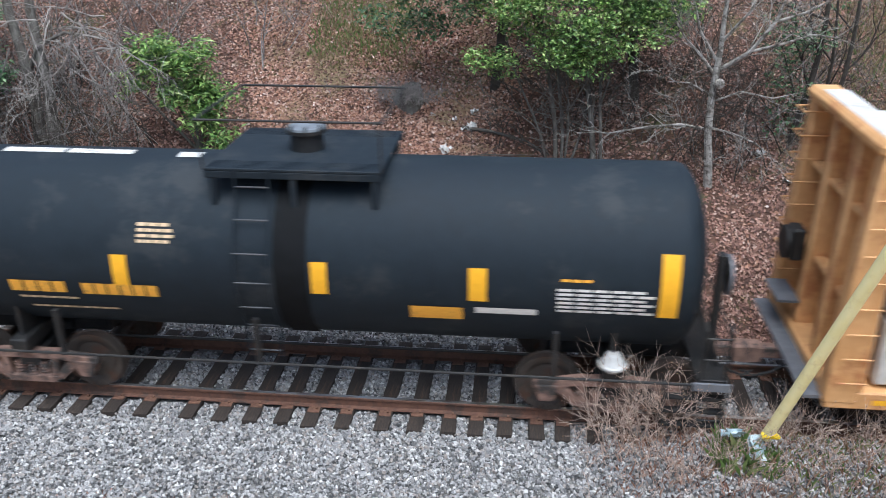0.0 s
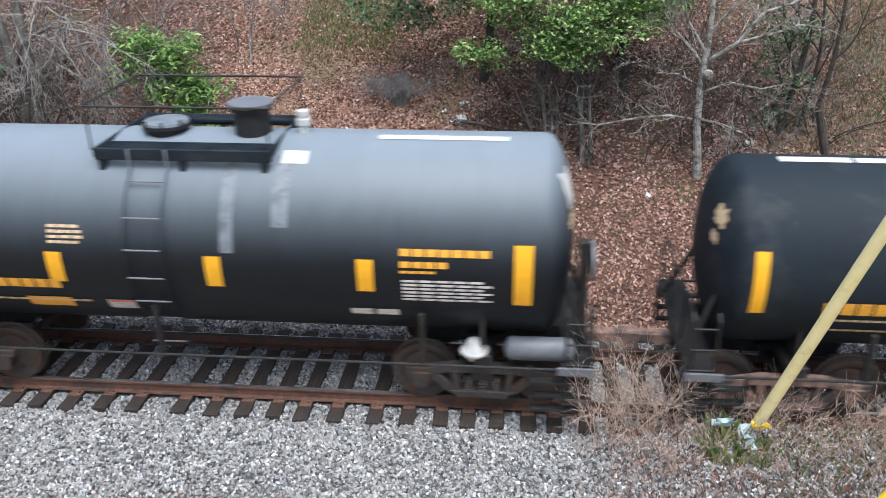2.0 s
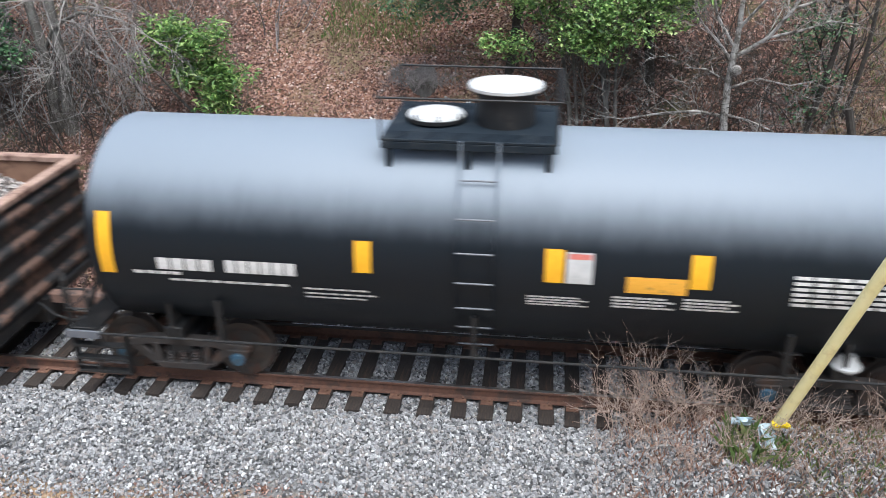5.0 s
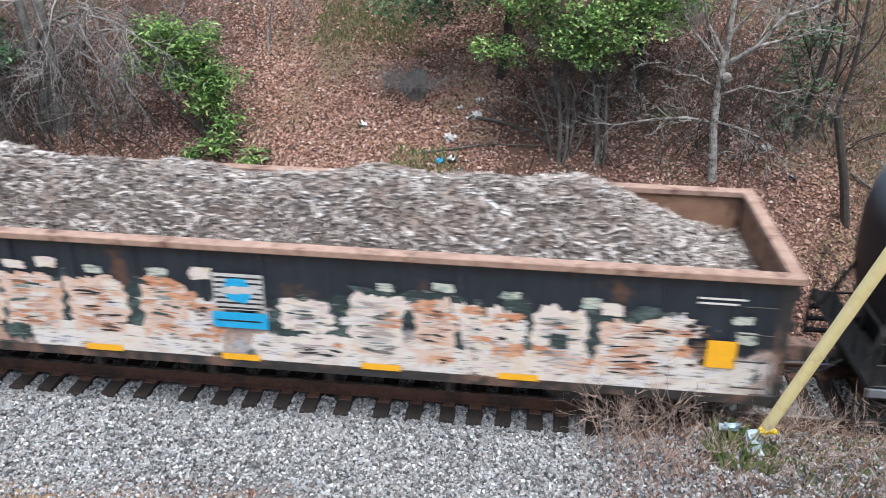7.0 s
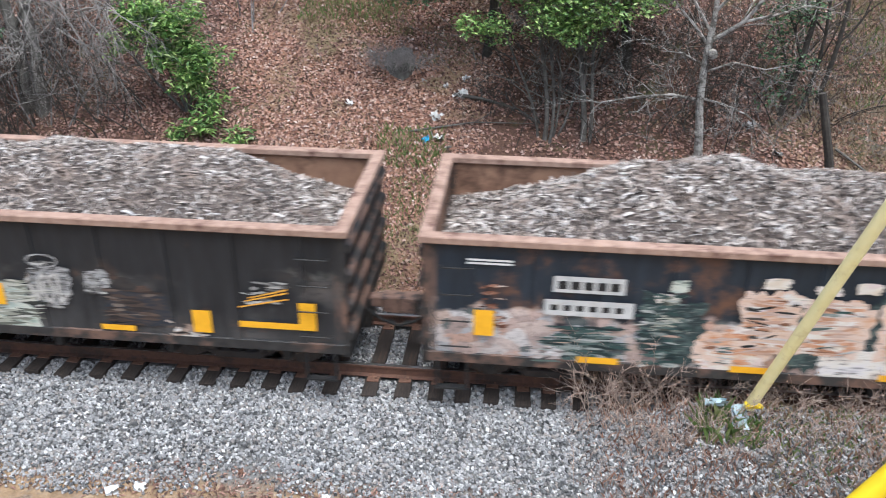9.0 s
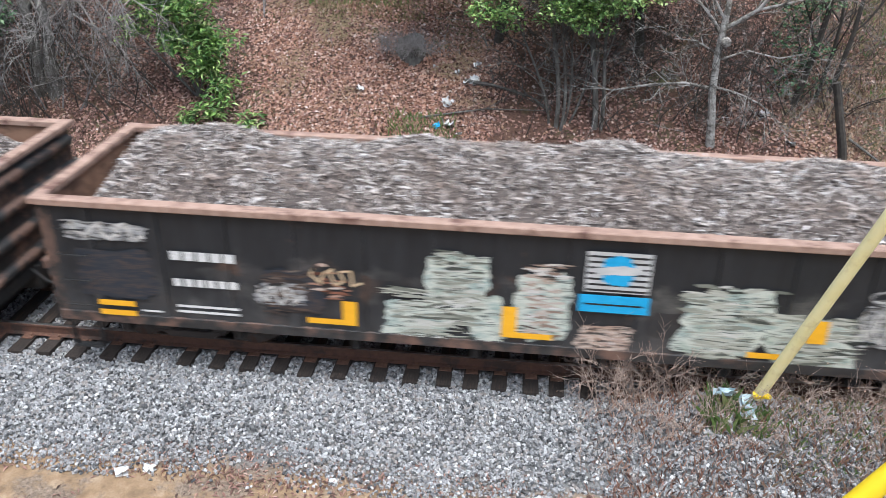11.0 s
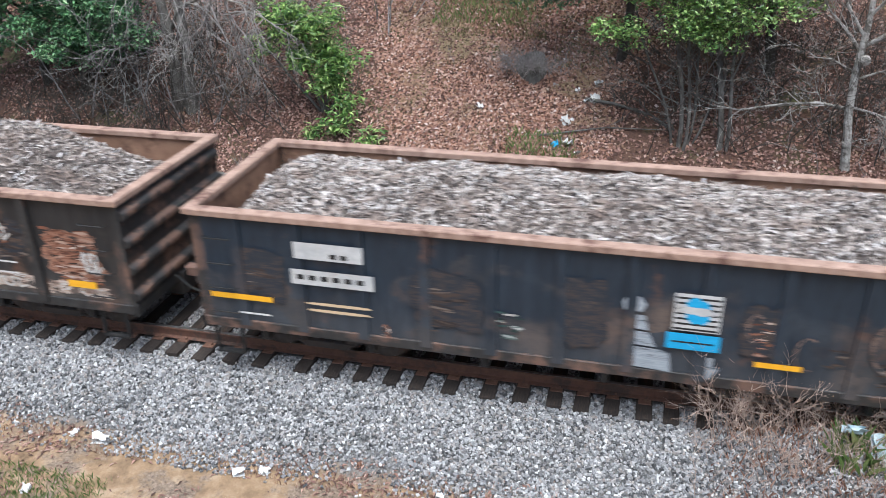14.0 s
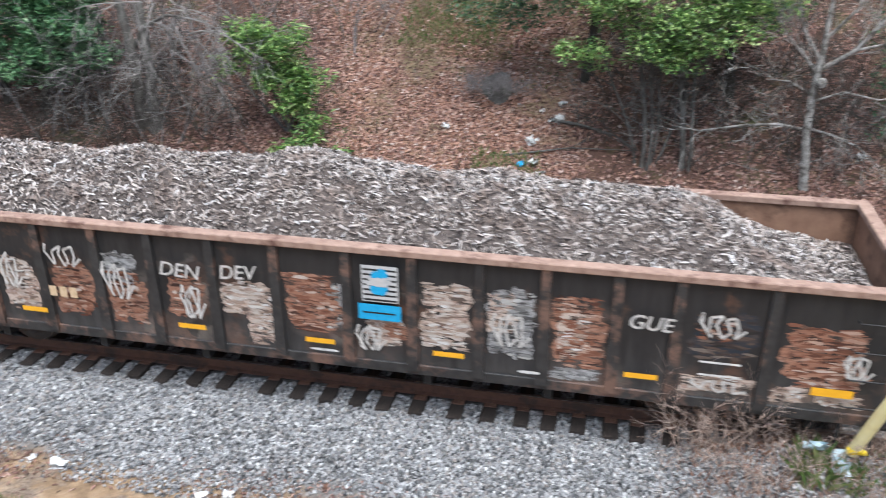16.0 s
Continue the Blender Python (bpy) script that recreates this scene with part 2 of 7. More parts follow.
T_TEAL = mat_bits("teal_and_grey_spray", [(0.0, (0.02, 0.03, 0.032)), (0.35, (0.05, 0.10, 0.095)), (0.6, (0.13, 0.17, 0.16)), (0.8, (0.34, 0.38, 0.36)), (0.93, (0.52, 0.53, 0.52)), (1.0, (0.5, 0.34, 0.26))], 0.7, 0.3, 0.3)
T_INK = mat_bits("ink_spray", [(0.0, (0.018, 0.02, 0.022)), (0.7, (0.05, 0.05, 0.05)), (1.0, (0.12, 0.10, 0.09))], 0.7, 0.3, 0.3)


def tank_sheen(name, upper_tone, level, blur, gloss):
    """Black gloss paint that pales upward: the sky's reflection, put into the base colour."""
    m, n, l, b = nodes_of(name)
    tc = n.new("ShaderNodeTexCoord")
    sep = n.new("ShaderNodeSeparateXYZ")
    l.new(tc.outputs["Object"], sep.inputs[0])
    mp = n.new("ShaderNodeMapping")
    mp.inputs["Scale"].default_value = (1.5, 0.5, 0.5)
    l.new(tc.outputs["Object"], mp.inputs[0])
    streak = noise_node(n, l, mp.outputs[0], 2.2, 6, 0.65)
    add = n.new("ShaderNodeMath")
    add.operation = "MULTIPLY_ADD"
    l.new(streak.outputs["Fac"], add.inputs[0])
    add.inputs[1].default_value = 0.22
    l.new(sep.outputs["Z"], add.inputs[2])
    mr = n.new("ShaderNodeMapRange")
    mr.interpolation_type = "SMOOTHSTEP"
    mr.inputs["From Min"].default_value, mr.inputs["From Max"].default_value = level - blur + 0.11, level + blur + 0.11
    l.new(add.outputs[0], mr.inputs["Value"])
    col = mix_node(n, l, mr.outputs[0], (0.006, 0.010, 0.015), upper_tone)
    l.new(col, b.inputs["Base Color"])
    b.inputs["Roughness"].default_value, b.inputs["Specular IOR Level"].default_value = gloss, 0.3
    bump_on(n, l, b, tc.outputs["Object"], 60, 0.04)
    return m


# grey-blue sky sheen painted over the shell's top, fading gradually downward
M_TANK_B = tank_sheen("sky_sheen_black_paint", (0.245, 0.288, 0.335), 3.58, 1.1, 0.48)
# pale dust and reflected sky share one painted tone, with a tighter edge
M_TANK_C = tank_sheen("pale_dust_and_sheen_paint", (0.215, 0.25, 0.292), 3.22, 0.42, 0.48)


# ---- mesh helpers ----
class Shape:
    def __init__(self):
        self.v, self.f = [], []

    def add(self, vs, fs):
        o = len(self.v)
        self.v += [tuple(p) for p in vs]
        self.f += [tuple(i + o for i in f) for f in fs]
        return self

    def box(self, x0, x1, y0, y1, z0, z1, m=None):
        vs = [Vector((x, y, z)) for x in (x0, x1) for y in (y0, y1) for z in (z0, z1)]
        if m is not None:
            vs = [m @ p for p in vs]
        return self.add(vs, [(0, 1, 3, 2), (4, 6, 7, 5), (0, 4, 5, 1), (2, 3, 7, 6), (0, 2, 6, 4), (1, 5, 7, 3)])

    def tube(self, pts, r, n=8, caps=True):
        pts = [Vector(p) for p in pts]
        rs = [r] * len(pts) if isinstance(r, (int, float)) else list(r)
        vs, side = [], None
        for i, p in enumerate(pts):
            d = (pts[min(i + 1, len(pts) - 1)] - pts[max(i - 1, 0)]).normalized()
            if side is None:
                side = d.orthogonal().normalized()
            side = (side - d * side.dot(d)).normalized()
            up = d.cross(side)
            vs += [p + (side * math.cos(a) + up * math.sin(a)) * rs[i] for a in (2 * math.pi * k / n for k in range(n))]
        fs = [(i * n + k, i * n + (k + 1) % n, (i + 1) * n + (k + 1) % n, (i + 1) * n + k) for i in range(len(pts) - 1) for k in range(n)]
        if caps:
            fs += [tuple(range(n))[::-1], tuple(range((len(pts) - 1) * n, len(pts) * n))]
        return self.add(vs, fs)

    def turn(self, prof, axis, n=32, at=(0, 0, 0)):
        """A profile of (along, radius) spun about the x, y or z axis."""
        at = Vector(at)
        vs = []
        for a, r in prof:
            for k in range(n):
                c, s = r * math.cos(2 * math.pi * k / n), r * math.sin(2 * math.pi * k / n)
                vs.append(at + Vector({"x": (a, c, s), "y": (s, a, c), "z": (c, s, a)}[axis]))
        fs = [(i * n + k, i * n + (k + 1) % n, (i + 1) * n + (k + 1) % n, (i + 1) * n + k) for i in range(len(prof) - 1) for k in range(n)]
        fs += [tuple(range(n))[::-1], tuple(range((len(prof) - 1) * n, len(prof) * n))]
        return self.add(vs, fs)

    def prism(self, poly, y0, y1):
        """An outline in x and z, given thickness along y."""
        n = len(poly)
        vs = [(x, y0, z) for x, z in poly] + [(x, y1, z) for x, z in poly]
        fs = [tuple(range(n)), tuple(range(n, 2 * n))[::-1]] + [(k, k + n, (k + 1) % n + n, (k + 1) % n) for k in range(n)]
        return self.add(vs, fs)

    def mesh(self, name, smooth=35, bevel=0.0):
        me = bpy.data.meshes.new(name)
        me.from_pydata(self.v, [], self.f)
        bm = bmesh.new()
        bm.from_mesh(me)
        bmesh.ops.recalc_face_normals(bm, faces=bm.faces)
        if bevel:
            es = [e for e in bm.edges if len(e.link_faces) == 2 and e.calc_face_angle(0) > 0.6]
            bmesh.ops.bevel(bm, geom=es, offset=bevel, segments=1, affect="EDGES", clamp_overlap=True)
        bm.to_mesh(me)
        bm.free()
        if smooth:
            me.polygons.foreach_set("use_smooth", [True] * len(me.polygons))
            me.set_sharp_from_angle(angle=radians(smooth))
        return me


MESHES = {}


def part(name, shape, material, parent=None, label="", smooth=35, bevel=0.0, at=None, key=None):
    """One mesh object; parts of the same key share their mesh."""
    if key is not None and key in MESHES:
        me = MESHES[key]
    else:
        me = (shape() if callable(shape) else shape).mesh(name, smooth, bevel)
        me.materials.append(material)
        if key is not None:
            MESHES[key] = me
    ob = new(name, me)
    ob.parent = parent
    if at is not None:
        ob.matrix_basis = at
    if label:
        tagged(ob, label)
    return ob


def bulk(name, verts, faces, material, smooth=False):
    """A mesh of many bits from arrays; faces all have the same number of corners."""
    me = bpy.data.meshes.new(name)
    verts, faces = np.asarray(verts, np.float32).reshape(-1, 3), np.asarray(faces, np.int32)
    k = faces.shape[1]
    me.vertices.add(len(verts)), me.loops.add(faces.size), me.polygons.add(len(faces))
    me.vertices.foreach_set("co", verts.ravel())
    me.loops.foreach_set("vertex_index", faces.ravel())
    me.polygons.foreach_set("loop_start", np.arange(0, faces.size, k, dtype=np.int32))
    me.polygons.foreach_set("use_smooth", np.full(len(faces), smooth))
    me.update(calc_edges=True)
    me.materials.append(material)
    return new(name, me)


def turns(n, rng):
    """n random rotation matrices."""
    q = rng.normal(size=(n, 4))
    q /= np.linalg.norm(q, axis=1)[:, None]
    w, x, y, z = q.T
    return np.stack([np.stack([1 - 2 * (y * y + z * z), 2 * (x * y - z * w), 2 * (x * z + y * w)], 1),
                     np.stack([2 * (x * y + z * w), 1 - 2 * (x * x + z * z), 2 * (y * z - x * w)], 1),
                     np.stack([2 * (x * z - y * w), 2 * (y * z + x * w), 1 - 2 * (x * x + y * y)], 1)], 1)


LEAF = np.array([(0, 0, 0), (0.45, -0.3, 0.1), (1.0, 0, -0.06), (0.45, 0.3, 0.1)])
LEAF_F = np.array([(0, 1, 2), (0, 2, 3)])


def scatter(bit, bit_f, places, sizes, rots):
    """Copies of one bit (k corners) at places, as vertex and face arrays."""
    v = np.einsum("nij,kj->nki", rots, bit) * np.asarray(sizes)[:, None, None] + np.asarray(places)[:, None, :]
    f = bit_f[None] + (np.arange(len(places)) * len(bit))[:, None, None]
    return v.reshape(-1, 3), f.reshape(-1, bit_f.shape[1])

# ---- the ground ----
def smooth(a, b, v):
    t = np.clip((v - a) / (b - a), 0, 1)
    return t * t * (3 - 2 * t)


def waves(x, y):
    return 0.5 * np.sin(0.9 * x + 1.3 * np.sin(0.5 * y)) * np.cos(0.7 * y + 0.6 * np.sin(0.8 * x)) + 0.3 * np.sin(2.3 * x + 1.1 * y) * np.cos(1.9 * y - 0.7 * x) + 0.2 * np.sin(5.1 * x - 3.7 * y)


def height(x, y):
    """Dirt track, ballast shoulder, track bed, ditch and a wooded bank."""
    x, y = np.asarray(x, float), np.asarray(y, float)
    toe = 8.55 + 0.12 * np.sin(0.8 * x) + 0.03 * x
    z = -0.62 + 0.54 * smooth(toe, 9.85, y)
    z = z - 0.20 * smooth(12.9, 13.6, y)
    up = np.clip(y - 13.7, 0, None)
    z = z + 0.58 * np.minimum(up, 15) + 0.12 * np.clip(up - 15, 0, 60)
    z = z + 0.10 * waves(x, y) * smooth(13.6, 15.5, y) + 0.5 * waves(x * 0.15, y * 0.15) * smooth(20, 40, y)
    z = z + 0.025 * waves(2 * x, 2 * y) * smooth(8.9, 8.3, y)
    z = z + 0.40 * smooth(1.0, 2.8, x) * smooth(8.5, 9.5, y) * smooth(10.3, 9.85, y)
    return z


def ground_material():
    m, n, l, b = nodes_of("ground_soil")
    tc = n.new("ShaderNodeTexCoord")
    co = tc.outputs["Object"]
    sep = n.new("ShaderNodeSeparateXYZ")
    l.new(co, sep.inputs[0])
    wob = noise_node(n, l, co, 1.6, 5, 0.7)
    yy = n.new("ShaderNodeMath")
    yy.operation = "MULTIPLY_ADD"
    l.new(wob.outputs["Fac"], yy.inputs[0])
    yy.inputs[1].default_value = 0.9
    l.new(sep.outputs["Y"], yy.inputs[2])

    def step(a, w):
        r = n.new("ShaderNodeMapRange")
        r.inputs["From Min"].default_value, r.inputs["From Max"].default_value = a + 0.45, a + 0.45 + w
        l.new(yy.outputs[0], r.inputs["Value"])
        return r.outputs[0]

    fine = noise_node(n, l, co, 22, 8, 0.7)
    mid = noise_node(n, l, co, 3.0, 6, 0.65)
    sand = ramp_node(n, l, mid.outputs["Fac"], [(0.3, (0.13, 0.088, 0.055)), (0.5, (0.275, 0.19, 0.115)), (0.66, (0.37, 0.28, 0.19))]).outputs[0]
    twig = ramp_node(n, l, fine.outputs["Fac"], [(0.35, (0.10, 0.075, 0.055)), (0.65, (0.30, 0.235, 0.18))]).outputs[0]
    grit = ramp_node(n, l, fine.outputs["Fac"], [(0.3, (0.07, 0.068, 0.066)), (0.7, (0.24, 0.235, 0.23))]).outputs[0]
    soil = ramp_node(n, l, fine.outputs["Fac"], [(0.3, (0.05, 0.031, 0.024)), (0.55, (0.115, 0.066, 0.048)), (0.78, (0.21, 0.125, 0.09))]).outputs[0]
    moss = ramp_node(n, l, fine.outputs["Fac"], [(0.3, (0.05, 0.055, 0.025)), (0.7, (0.15, 0.15, 0.07))]).outputs[0]
    green = ramp_node(n, l, noise_node(n, l, co, 0.55, 4, 0.6).outputs["Fac"], [(0.53, (0, 0, 0)), (0.66, (1, 1, 1))]).outputs[0]
    soil = mix_node(n, l, green, soil, moss)
    litter = ramp_node(n, l, noise_node(n, l, co, 1.1, 6, 0.7).outputs["Fac"], [(0.5, (0, 0, 0)), (0.58, (1, 1, 1))]).outputs[0]
    c = mix_node(n, l, litter, sand, twig)
    c = mix_node(n, l, step(8.5, 0.25), c, grit)
    c = mix_node(n, l, step(13.1, 0.4), c, soil)
    l.new(c, b.inputs["Base Color"])
    b.inputs["Roughness"].default_value = 0.95
    b.inputs["Specular IOR Level"].default_value = 0.2
    bump_on(n, l, b, co, 18, 0.7, 0.03)
    return m


def build_ground():
    def axis(inner0, inner1, step, outer):
        a = list(np.arange(inner0, inner1, step))
        g, lo, hi = step, [], []
        p = inner0
        while p > -outer:
            g *= 1.25
            p -= g
            lo.append(p)
        p = a[-1]
        while p < outer:
            g2 = step * 1.25 ** (len(hi) + 1)
            p += g2
            hi.append(p)
        return np.array(lo[::-1] + a + hi)

    xs, ys = axis(-20, 16, 0.16, 900), axis(5.5, 27, 0.14, 900)
    X, Y = np.meshgrid(xs, ys)
    v = np.stack([X, Y, height(X, Y)], -1).reshape(-1, 3)
    nx = len(xs)
    i = (np.arange(len(ys) - 1)[:, None] * nx + np.arange(nx - 1)[None]).ravel()
    f = np.stack([i, i + 1, i + nx + 1, i + nx], 1)
    tagged(bulk("ground", v, f, ground_material(), True), "sandy track, ballast bed and leaf-strewn wooded bank", "ground", kind="structure")


build_ground()

# ---- the track ----
TIES = [-9.2, -8.72, -8.2, -7.7, -7.25, -6.75, -6.23, -5.72, -5.0, -4.52, -4.03, -3.55, -3.12, -2.62, -2.03, -1.55, -1.06, -0.65, -0.22, 0.22, 0.62]
RNG = np.random.default_rng(5)


def build_track():
    track = tagged(new("railway_track"), "single railway track with rusty rails on dark timber ties", "railway track", kind="structure")
    for y in (-0.75, 0.75):
        prof = [(-0.07, 0.0), (0.07, 0.0), (0.07, 0.012), (0.012, 0.03), (0.01, 0.13), (0.034, 0.142), (0.036, 0.172), (0.028, 0.18), (-0.028, 0.18), (-0.036, 0.172), (-0.034, 0.142), (-0.01, 0.13), (-0.012, 0.03), (-0.07, 0.012)]
        n, s = len(prof), Shape()
        s.add([(x, YC + y + a, z) for x in (-160, 160) for a, z in prof], [tuple(range(n)), tuple(range(n, 2 * n))[::-1]] + [(k, (k + 1) % n, (k + 1) % n + n, k + n) for k in range(n)])
        rail = part("rail", s, M_RAIL, track, smooth=0)
        part("rail_head", Shape().box(-160, 160, YC + y - 0.026, YC + y + 0.026, 0.176, 0.1845), M_RAILTOP, rail, "wheel-polished rail head", smooth=0)
    xs = list(TIES)
    while xs[0] > -40:
        xs.insert(0, xs[0] - RNG.uniform(0.46, 0.54))
    while xs[-1] < 30:
        xs.append(xs[-1] + RNG.uniform(0.43, 0.5))
    shapes = []
    for k in range(5):
        s = Shape()
        w, cuts = 0.112, 9
        rows = []
        for i in range(cuts):
            y = -1.265 + 2.53 * i / (cuts - 1)
            d = RNG.uniform(-0.006, 0.006, 4)
            rows.append([(-w + d[0], y, -0.16), (w + d[1], y, -0.16), (w + d[2], y, 0.0 + d[3]), (-w + d[0], y, d[2])])
        vs = [p for r in rows for p in r]
        fs = [(0, 1, 2, 3), tuple(range(len(vs) - 4, len(vs)))[::-1]]
        for i in range(cuts - 1):
            fs += [(i * 4 + a, i * 4 + (a + 1) % 4, i * 4 + 4 + (a + 1) % 4, i * 4 + 4 + a) for a in range(4)]
        s.add(vs, fs)
        shapes.append(s)
    for i, x in enumerate(xs):
        k = int(RNG.integers(5))
        tie = part("crosstie", shapes[k], M_TIE, track, smooth=0, key=("tie", k),
                   at=pose(x, YC + RNG.uniform(-0.035, 0.035), -0.004, 0, 0, RNG.uniform(-1.2, 1.2)))
        if -12 < x < 9:
            for y in (-0.75, 0.75):
                part("tie_plate", Shape().box(-0.09, 0.09, -0.18, 0.18, 0.0, 0.012), M_PLATE, tie, smooth=0, key="tie_plate", at=pose(0, y, 0.003))
                part("spike", Shape().box(-0.012, 0.012, -0.015, 0.015, 0.012, 0.03).box(-0.016, 0.016, -0.028, 0.02, 0.03, 0.04), M_PLATE, tie, smooth=0, key="spike", at=pose(0.04, y - 0.09, 0.002))
    return xs


ALL_TIES = build_track()


def build_ballast():
    rng = np.random.default_rng(11)
    cube = np.array([(x, y, z) for x in (-1, 1) for y in (-1, 1) for z in (-1, 1)], float) * 0.68
    cuf = np.array([(0, 1, 3), (0, 3, 2), (4, 6, 7), (4, 7, 5), (0, 4, 5), (0, 5, 1), (2, 3, 7), (2, 7, 6), (0, 2, 6), (0, 6, 4), (1, 5, 7), (1, 7, 3)])
    n = 165000
    x = rng.uniform(-14.0, 7.6, n)
    y = rng.uniform(8.2, 13.4, n)
    ties = np.array(ALL_TIES)
    near = np.abs(x[:, None] - ties[None]).min(1)
    keep = ~((near < 0.115) & (np.abs(y - YC) < 1.27))
    keep &= ~((np.abs(np.abs(y - YC) - 0.75) < 0.085))
    thin = np.clip((y - 8.25 - 0.25 * np.sin(1.3 * x) + 0.12 * np.sin(4.1 * x)) / 0.75, 0.03, 1)
    thin = np.where(y > 12.9, np.clip((13.4 - y) / 0.5, 0, 1), thin)
    thin = thin * np.where((x > 1.3) & (y < 10.0), np.clip(1 - (x - 1.3) / 2.5, 0.72, 1), 1)
    keep &= rng.random(n) < thin
    x, y = x[keep], y[keep]
    size = rng.uniform(0.015, 0.037, len(x)) * np.where(y < 8.8, 0.85, 1)
    z = height(x, y) + size * rng.uniform(-0.1, 0.75, len(x)) + 0.015
    z = np.where(np.abs(y - YC) < 1.35, np.minimum(z, -0.022 + 0.01 * rng.random(len(x))), z)
    parts_v, parts_f, off = [], [], 0
    which = rng.integers(0, 10, len(x))
    for k in range(10):
        bit = cube * rng.uniform(0.55, 1.3, (8, 3)) * np.array([1.2, 0.95, 0.75])
        sel = which == k
        p = np.stack([x[sel], y[sel], z[sel]], 1)
        v, f = scatter(bit, cuf, p, size[sel], turns(sel.sum(), rng))
        parts_v.append(v), parts_f.append(f + off)
        off += len(v)
    tagged(bulk("ballast", np.concatenate(parts_v), np.concatenate(parts_f), M_STONE), "pale grey crushed stone ballast round the ties", "gravel", kind="stuff")


build_ballast()


# ---- the train ----
CARS = []      # (object, place along the train)
WHEELS = []
HALF = 1.5     # half the width of a gondola


def car_root(name, u, label, category, group=""):
    ob = tagged(new(name), label, category, group)
    ob.matrix_basis = pose(u + along(0), YC, 0)
    CARS.append((ob, u))
    return ob


def wheelset():
    s = Shape()
    for sy in (-1, 1):
        prof = [(0.0, 0.0), (0.0, 0.09), (0.02, 0.11), (0.03, 0.30), (-0.015, 0.36), (-0.02, 0.452), (0.05, 0.457), (0.095, 0.462), (0.10, 0.49), (0.125, 0.485), (0.13, 0.38), (0.10, 0.34), (0.085, 0.15), (0.14, 0.11), (0.14, 0.0)]
        s.turn([(sy * (-0.80 + a) if sy > 0 else -(-0.80 + a), r) for a, r in prof], "y", 28)
    s.tube([(0, -0.95, 0), (0, 0.95, 0)], 0.075, 12)
    return s


def side_frame():
    s = Shape()
    top = [(-1.08, 0.10), (-1.08, 0.22), (-0.75, 0.24), (-0.42, 0.30), (0.42, 0.30), (0.75, 0.24), (1.08, 0.22), (1.08, 0.10), (0.80, 0.08), (0.50, 0.16), (-0.50, 0.16), (-0.80, 0.08)]
    s.prism(top, -0.07, 0.07)
    for k in (-1, 1):
        s.prism([(k * 0.36, 0.20), (k * 0.46, 0.20), (k * 0.42, -0.14), (k * 0.31, -0.14)], -0.075, 0.075)
        s.prism([(k * 0.62, 0.15), (k * 0.84, 0.12), (k * 0.46, -0.20), (k * 0.34, -0.16)], -0.06, 0.06)
        s.prism([(k * 0.74, 0.16), (k * 1.04, 0.16), (k * 1.02, -0.02), (k * 0.98, -0.10), (k * 0.80, -0.10), (k * 0.76, -0.02)], -0.10, 0.10)
    s.prism([(-0.47, -0.13), (0.47, -0.13), (0.36, -0.25), (-0.36, -0.25)], -0.08, 0.08)
    return s


def spring_nest():
    s = Shape()
    for dx in (-0.19, 0.0, 0.19):
        s.turn([(-0.13 + 0.025 * i, 0.062 if i % 2 else 0.082) for i in range(9)], "z", 12, (dx, 0, 0))
    return s


def truck(car, x, hub=None, cast=None):
    cast = cast or M_FRAME_DARK
    t = part("truck", Shape().box(-0.17, 0.17, -1.08, 1.08, 0.66, 0.90).box(-0.30, 0.30, -0.30, 0.30, 0.85, 1.0), M_STEEL, car, "rusty two-axle truck", bevel=0.02, key="bolster", at=pose(x, 0, 0))
    for y in (-1.02, 1.02):
        part("side_frame", side_frame, cast, t, bevel=0.012, key=("side_frame", cast.name), at=pose(0, y, 0.63))
        part("spring_nest", spring_nest, cast, t, key=("spring_nest", cast.name), at=pose(0, y, 0.64))
    for dx in (-0.88, 0.88):
        w = part("wheelset", wheelset, M_WHEEL, t, key="wheelset", at=pose(dx, 0, RAIL + 0.457))
        WHEELS.append((w, dx))
        if hub:
            for y in (-1.13, 1.13):
                part("bearing_cap", Shape().turn([(-0.03, 0.09), (0.0, 0.11), (0.03, 0.10), (0.045, 0.03)], "y", 14), hub, t, "blue bearing cap", at=pose(dx, y, RAIL + 0.457))


def coupler(car, x, sgn):
    s = Shape()
    s.box(min(x, x + sgn * 0.55), max(x, x + sgn * 0.55), -0.09, 0.09, 0.80, 0.98)
    s.prism([(x + sgn * 0.5, 0.74), (x + sgn * 0.78, 0.76), (x + sgn * 0.80, 1.02), (x + sgn * 0.5, 1.04)], -0.16, 0.05)
    s.box(min(x + sgn * 0.55, x + sgn * 0.8), max(x + sgn * 0.55, x + sgn * 0.8), 0.05, 0.15, 0.78, 1.0)
    part("coupler", s, M_FRAME, car, bevel=0.02)
    hose = Shape().tube([(x, -0.35, 0.95), (x + sgn * 0.25, -0.36, 0.75), (x + sgn * 0.5, -0.3, 0.62), (x + sgn * 0.66, -0.2, 0.66)], 0.022, 6)
    part("air_hose", hose, M_STEEL, car)


def shell_patch(u0, u1, z0, z1, R, zc, lift=0.008):
    """A sheet that follows the near side of a tank."""
    a0, a1 = math.asin(max(-1, min(1, (z0 - zc) / R))), math.asin(max(-1, min(1, (z1 - zc) / R)))
    n, s = 6, Shape()
    vs = [(u, -(R + lift) * math.cos(a0 + (a1 - a0) * i / n), zc + (R + lift) * math.sin(a0 + (a1 - a0) * i / n)) for i in range(n + 1) for u in (u0, u1)]
    return s.add(vs, [(2 * i, 2 * i + 1, 2 * i + 3, 2 * i + 2) for i in range(n)])


